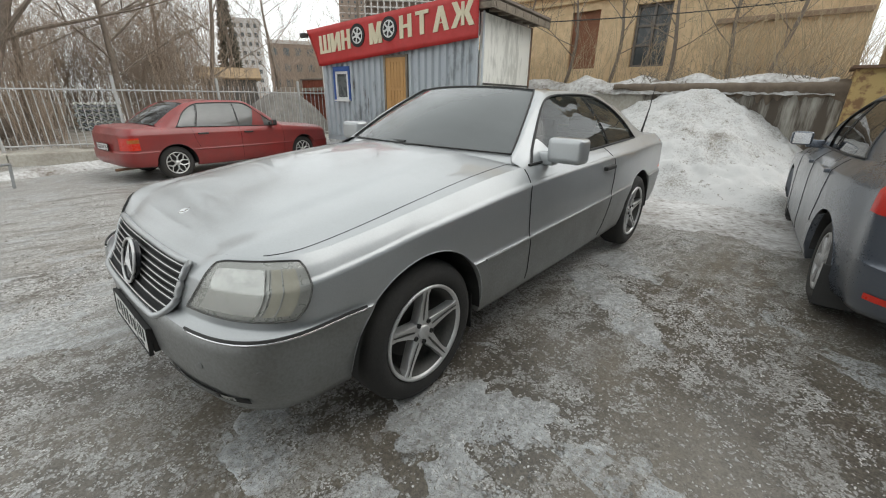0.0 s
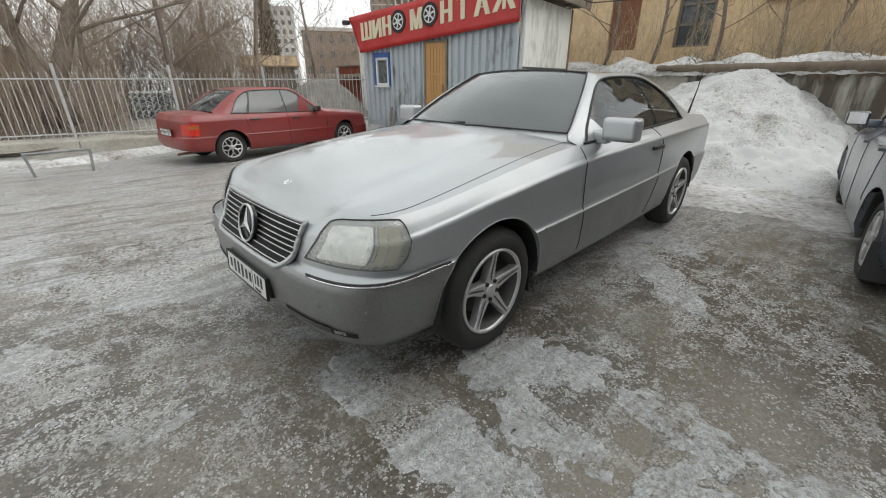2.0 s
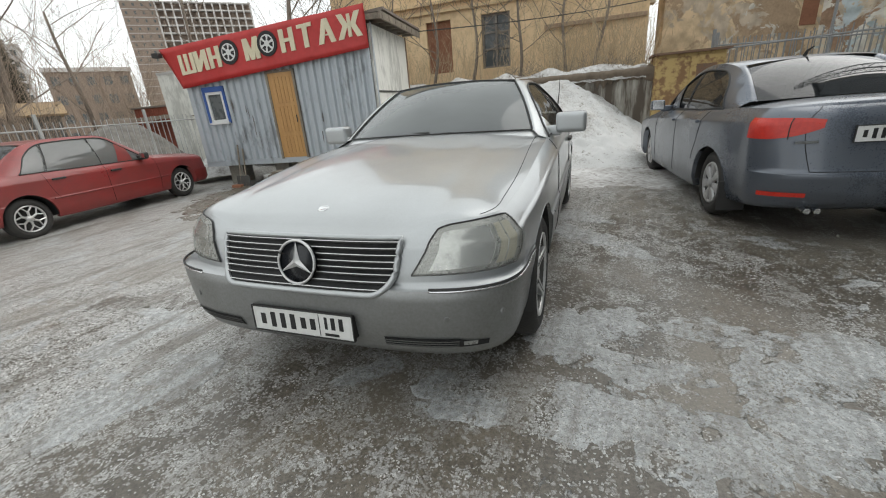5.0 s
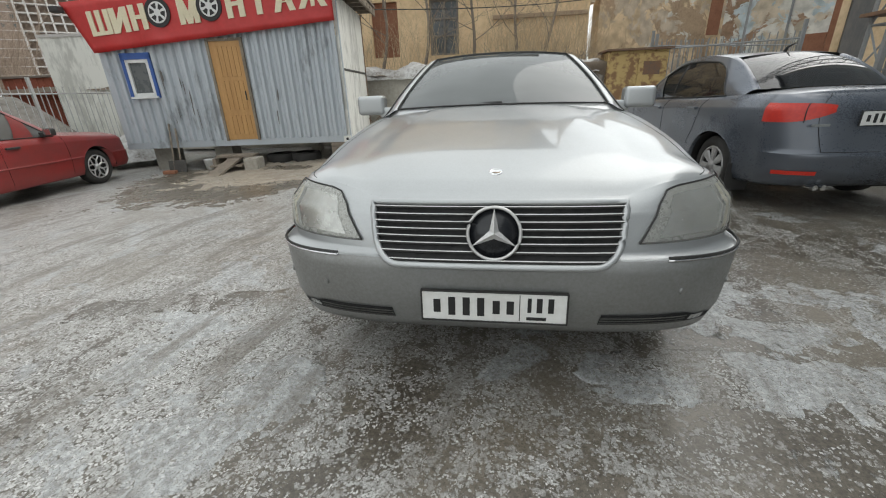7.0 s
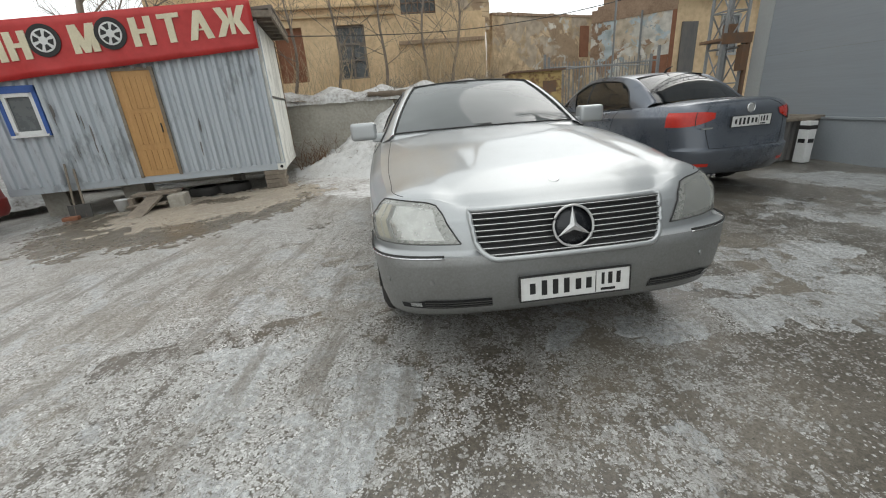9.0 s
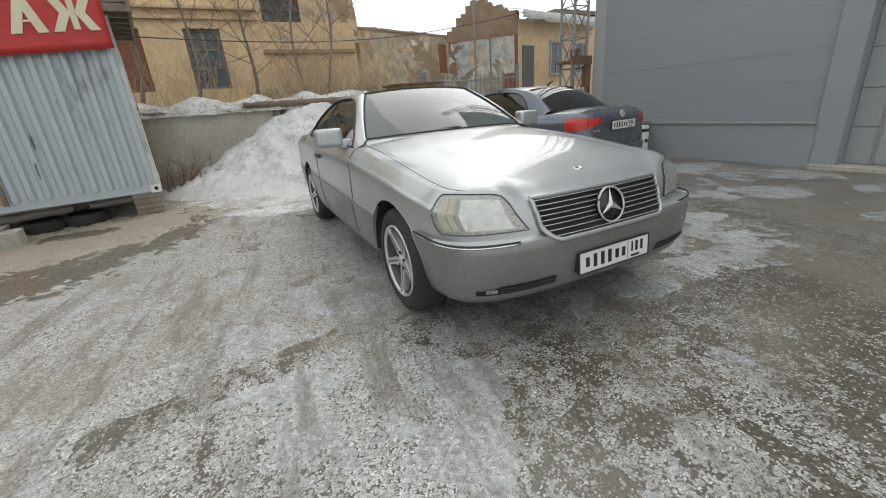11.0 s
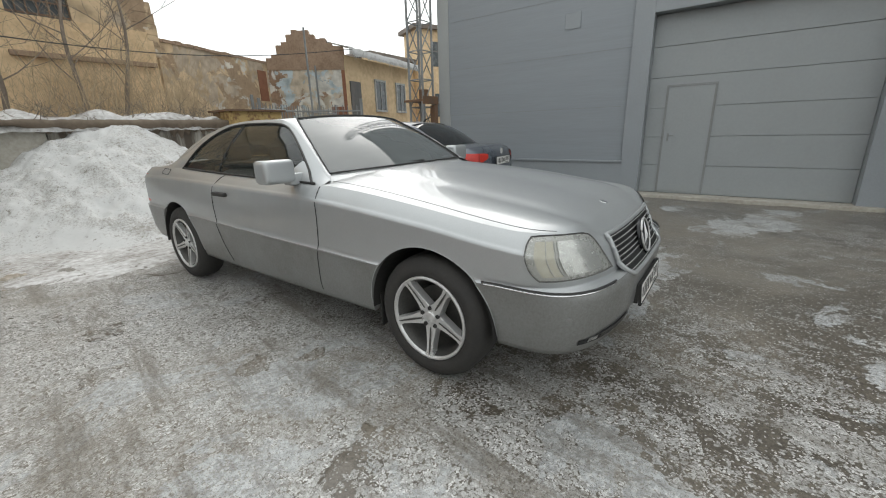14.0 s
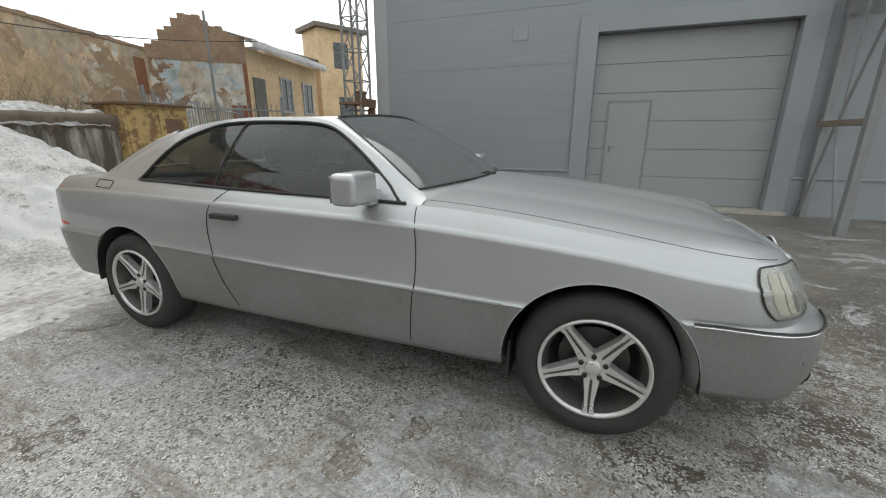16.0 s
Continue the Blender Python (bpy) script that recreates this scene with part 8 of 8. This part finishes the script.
# ---- far buildings ----
def block(name, label, x0, x1, y0, y1, h, material, rows, cols, rz=0, z=0.0, lip=0.2, cap=0.4):
    m = pose((x0 + x1) / 2, (y0 + y1) / 2, z, 0, 0, rz)
    root = thing(name, label, "building", m=m)
    w, d = x1 - x0, y1 - y0
    part("wall", box(bmesh.new(), -w / 2, w / 2, -d / 2, d / 2, 0, h), material, root)
    part("roof", box(bmesh.new(), -w / 2 - lip, w / 2 + lip, -d / 2 - lip, d / 2 + lip, h, h + cap), FAR_PANEL, root)
    for r in range(rows):
        for c in range(cols):
            cx, cz = -w / 2 + w * (c + 0.5) / cols, h * (r + 0.5) / rows
            part("window", box(bmesh.new(), cx - w / cols * 0.25, cx + w / cols * 0.25, -d / 2 - 0.06, -d / 2 + 0.01, cz - h / rows * 0.22, cz + h / rows * 0.25), OLD_GLASS, root)
    return root


block("apartment_building", "far pale apartment tower", -82.5, -78, 34, 40, 13.5, FAR_PANEL, 9, 4, 60)
block("apartment_building", "far brown brick building with a snowy roof", -53.9, -46.9, 27, 32, 7.2, FAR_BRICK, 4, 5, 60)


def frame_building():
    """A tall unfinished block: brick at one end, an open frame of posts and slabs along the rest."""
    root = thing("unfinished_building", "tall unfinished block with brown brick and a pale concrete frame", "building", m=pose(-177.4, 127.4, 0, 0, 0, 47))
    bay, storey, cols, floors = 3.0, 2.9, 16, 17
    part("brick_wall", box(bmesh.new(), 0, 4 * bay, 0, 14, 0, floors * storey), FAR_BRICK, root, "brown brick end")
    part("inner_wall", box(bmesh.new(), 4 * bay, cols * bay, 2.2, 14, 0, floors * storey), FAR_BRICK, root)
    for c in range(4, cols + 1):
        part("post", box(bmesh.new(), c * bay - 0.3, c * bay + 0.3, -0.4, 0.3, 0, floors * storey), FAR_PANEL, root)
    for r in range(1, floors + 1):
        part("slab", box(bmesh.new(), 4 * bay - 0.3, cols * bay + 0.3, -0.3, 2.2, r * storey - 0.25, r * storey + 0.2), FAR_PANEL, root)
        part("slab", box(bmesh.new(), -0.15, 4 * bay - 0.31, -0.12, 1.0, r * storey - 0.15, r * storey + 0.1), FAR_PANEL, root)
        for c in range(4 if r > 9 else 0):
            part("window", box(bmesh.new(), c * bay + 1.1, c * bay + 1.9, -0.1, 0.2, r * storey - 1.9, r * storey - 0.8), OLD_GLASS, root)


frame_building()


def rust_garage():
    """A small rust-red sheet-metal garage beside the white one."""
    root = thing("red_garage", "small rust-red sheet metal garage behind the fence", "garage", m=pose(-13.55, 9.25, -0.05, 0, 0, 6))
    part("wall", box(bmesh.new(), -0.78, 0.78, -0.78, 0.78, 0, 1.98), RUST_RED, root)
    part("roof", box(bmesh.new(), -0.84, 0.84, -0.84, 0.84, 1.98, 2.04, bevel=0.01), ROOF_TIN, root)
    for k in range(7):
        part("rib", box(bmesh.new(), -0.66 + 0.22 * k - 0.02, -0.66 + 0.22 * k + 0.02, -0.80, -0.78, 0.05, 1.95), RUST_RED, root)


rust_garage()


def old_house():
    """The gable end of an old dark timber house."""
    root = thing("timber_house", "old dark timber house with a low pitched roof behind the trees", "house", m=pose(-22.5, -2.6, -0.1, 0, 0, 86))
    bm = box(bmesh.new(), -2.2, 2.2, 0, 5.0, 0, 2.1)
    part("wall", bm, OLD_WOOD, root)
    gable = bmesh.new()
    ends = [[gable.verts.new(q) for q in ((-2.2, y, 2.1), (2.2, y, 2.1), (0, y, 3.35))] for y in (0.0, 5.0)]
    gable.faces.new(ends[0][::-1])
    gable.faces.new(ends[1])
    for k in range(3):
        gable.faces.new((ends[0][k], ends[0][(k + 1) % 3], ends[1][(k + 1) % 3], ends[1][k]))
    part("gable", gable, OLD_WOOD, root)
    slope = math.degrees(math.atan2(1.25, 2.2))
    for sx in (1, -1):
        part("roof", box(bmesh.new(), 0 if sx > 0 else -2.75, 2.75 if sx > 0 else 0, -0.3, 5.3, 0.0, 0.09, m=pose(0, 0, 3.36, 0, sx * slope)), ROOF_TIN, root)
    part("window", box(bmesh.new(), -0.4, 0.4, -0.03, 0.02, 1.0, 1.8), OLD_GLASS, root)


old_house()
def tan_shed():
    root = thing("low_shed", "low dark shed with a rusty tan roof behind the fence", "shed", m=pose(-20.4, 8.0, -0.1, 0, 0, 66))
    part("wall", box(bmesh.new(), -1.2, 1.2, -0.8, 0.8, 0, 2.2), DARK_SHEET, root)
    part("roof", box(bmesh.new(), -1.45, 1.45, -1.1, 0.05, -0.04, 0.04, m=pose(0, 0, 2.65, 26)), TAN_ROOF, root)
    part("roof", box(bmesh.new(), -1.45, 1.45, -0.05, 1.1, -0.04, 0.04, m=pose(0, 0, 2.65, -26)), TAN_ROOF, root)


tan_shed()


def wavy_sheet(z, turn, tilt):
    """One corrugated sheet, waves running along its length."""
    xs = np.linspace(-0.62, 0.62, 46)
    m = pose(0, 0, z, tilt, 0, turn)
    top = [[m @ Vector((x, y, 0.028 * math.sin(x * math.tau / 0.19))) for x in xs] for y in (-0.65, 0.65)]
    low = [[q - Vector((0, 0, 0.035)) for q in r] for r in top]
    bm = grid(bmesh.new(), top)
    grid(bm, low[::-1])
    for a, c in ((0, 0), (1, 1)):
        grid(bm, [low[a], top[c]])
    return bm


for bx, by, bz, turn, count in ((-17.2, 1.95, -0.08, 84, 14),):
    st = thing("sheet_stack", "stack of old corrugated white and blue-grey sheets behind the fence", "sheets", "stacked sheets", m=pose(bx, by, bz, 0, 0, turn))
    part("bearer", box(bmesh.new(), -0.6, 0.6, -0.5, -0.4, 0, 0.06), OLD_WOOD, st)
    part("bearer", box(bmesh.new(), -0.6, 0.6, 0.4, 0.5, 0, 0.06), OLD_WOOD, st)
    for q in range(count):
        part("sheet", wavy_sheet(0.13 + 0.075 * q, 3 * (q % 3) - 3, 0.8 * (q % 2)), WHITE_STEEL if q % 2 else CORRUGATED, st)
block("white_garage", "white weathered metal garage behind the shed", -12.4, -8.6, 8.3, 11.5, 2.85, WHITE_STEEL, 0, 1, 8, lip=0.02, cap=0.07)

# overhead cable
def cable(pts, name="cable"):
    root = thing(name, "thin dark overhead cable strung between the buildings", "cable")
    part("wire", tube(bmesh.new(), pts, 0.012, 5), BLACK, root)


cable([Vector((-3.1 + 12 * f, 8.2 + 4.0 * f * (1.7 - f), 3.0 - 0.5 * math.sin(math.pi * f) * 0.6 + 1.3 * f)) for f in np.linspace(0, 1, 24)])
pl = thing("pole", "thin grey steel pole with cables", "pole", m=pose(5.9, 9.8, 0))
part("shaft", tube(bmesh.new(), [(0, 0, 0), (0, 0, 4.35)], 0.03, 8), STEEL_PAINT, pl)
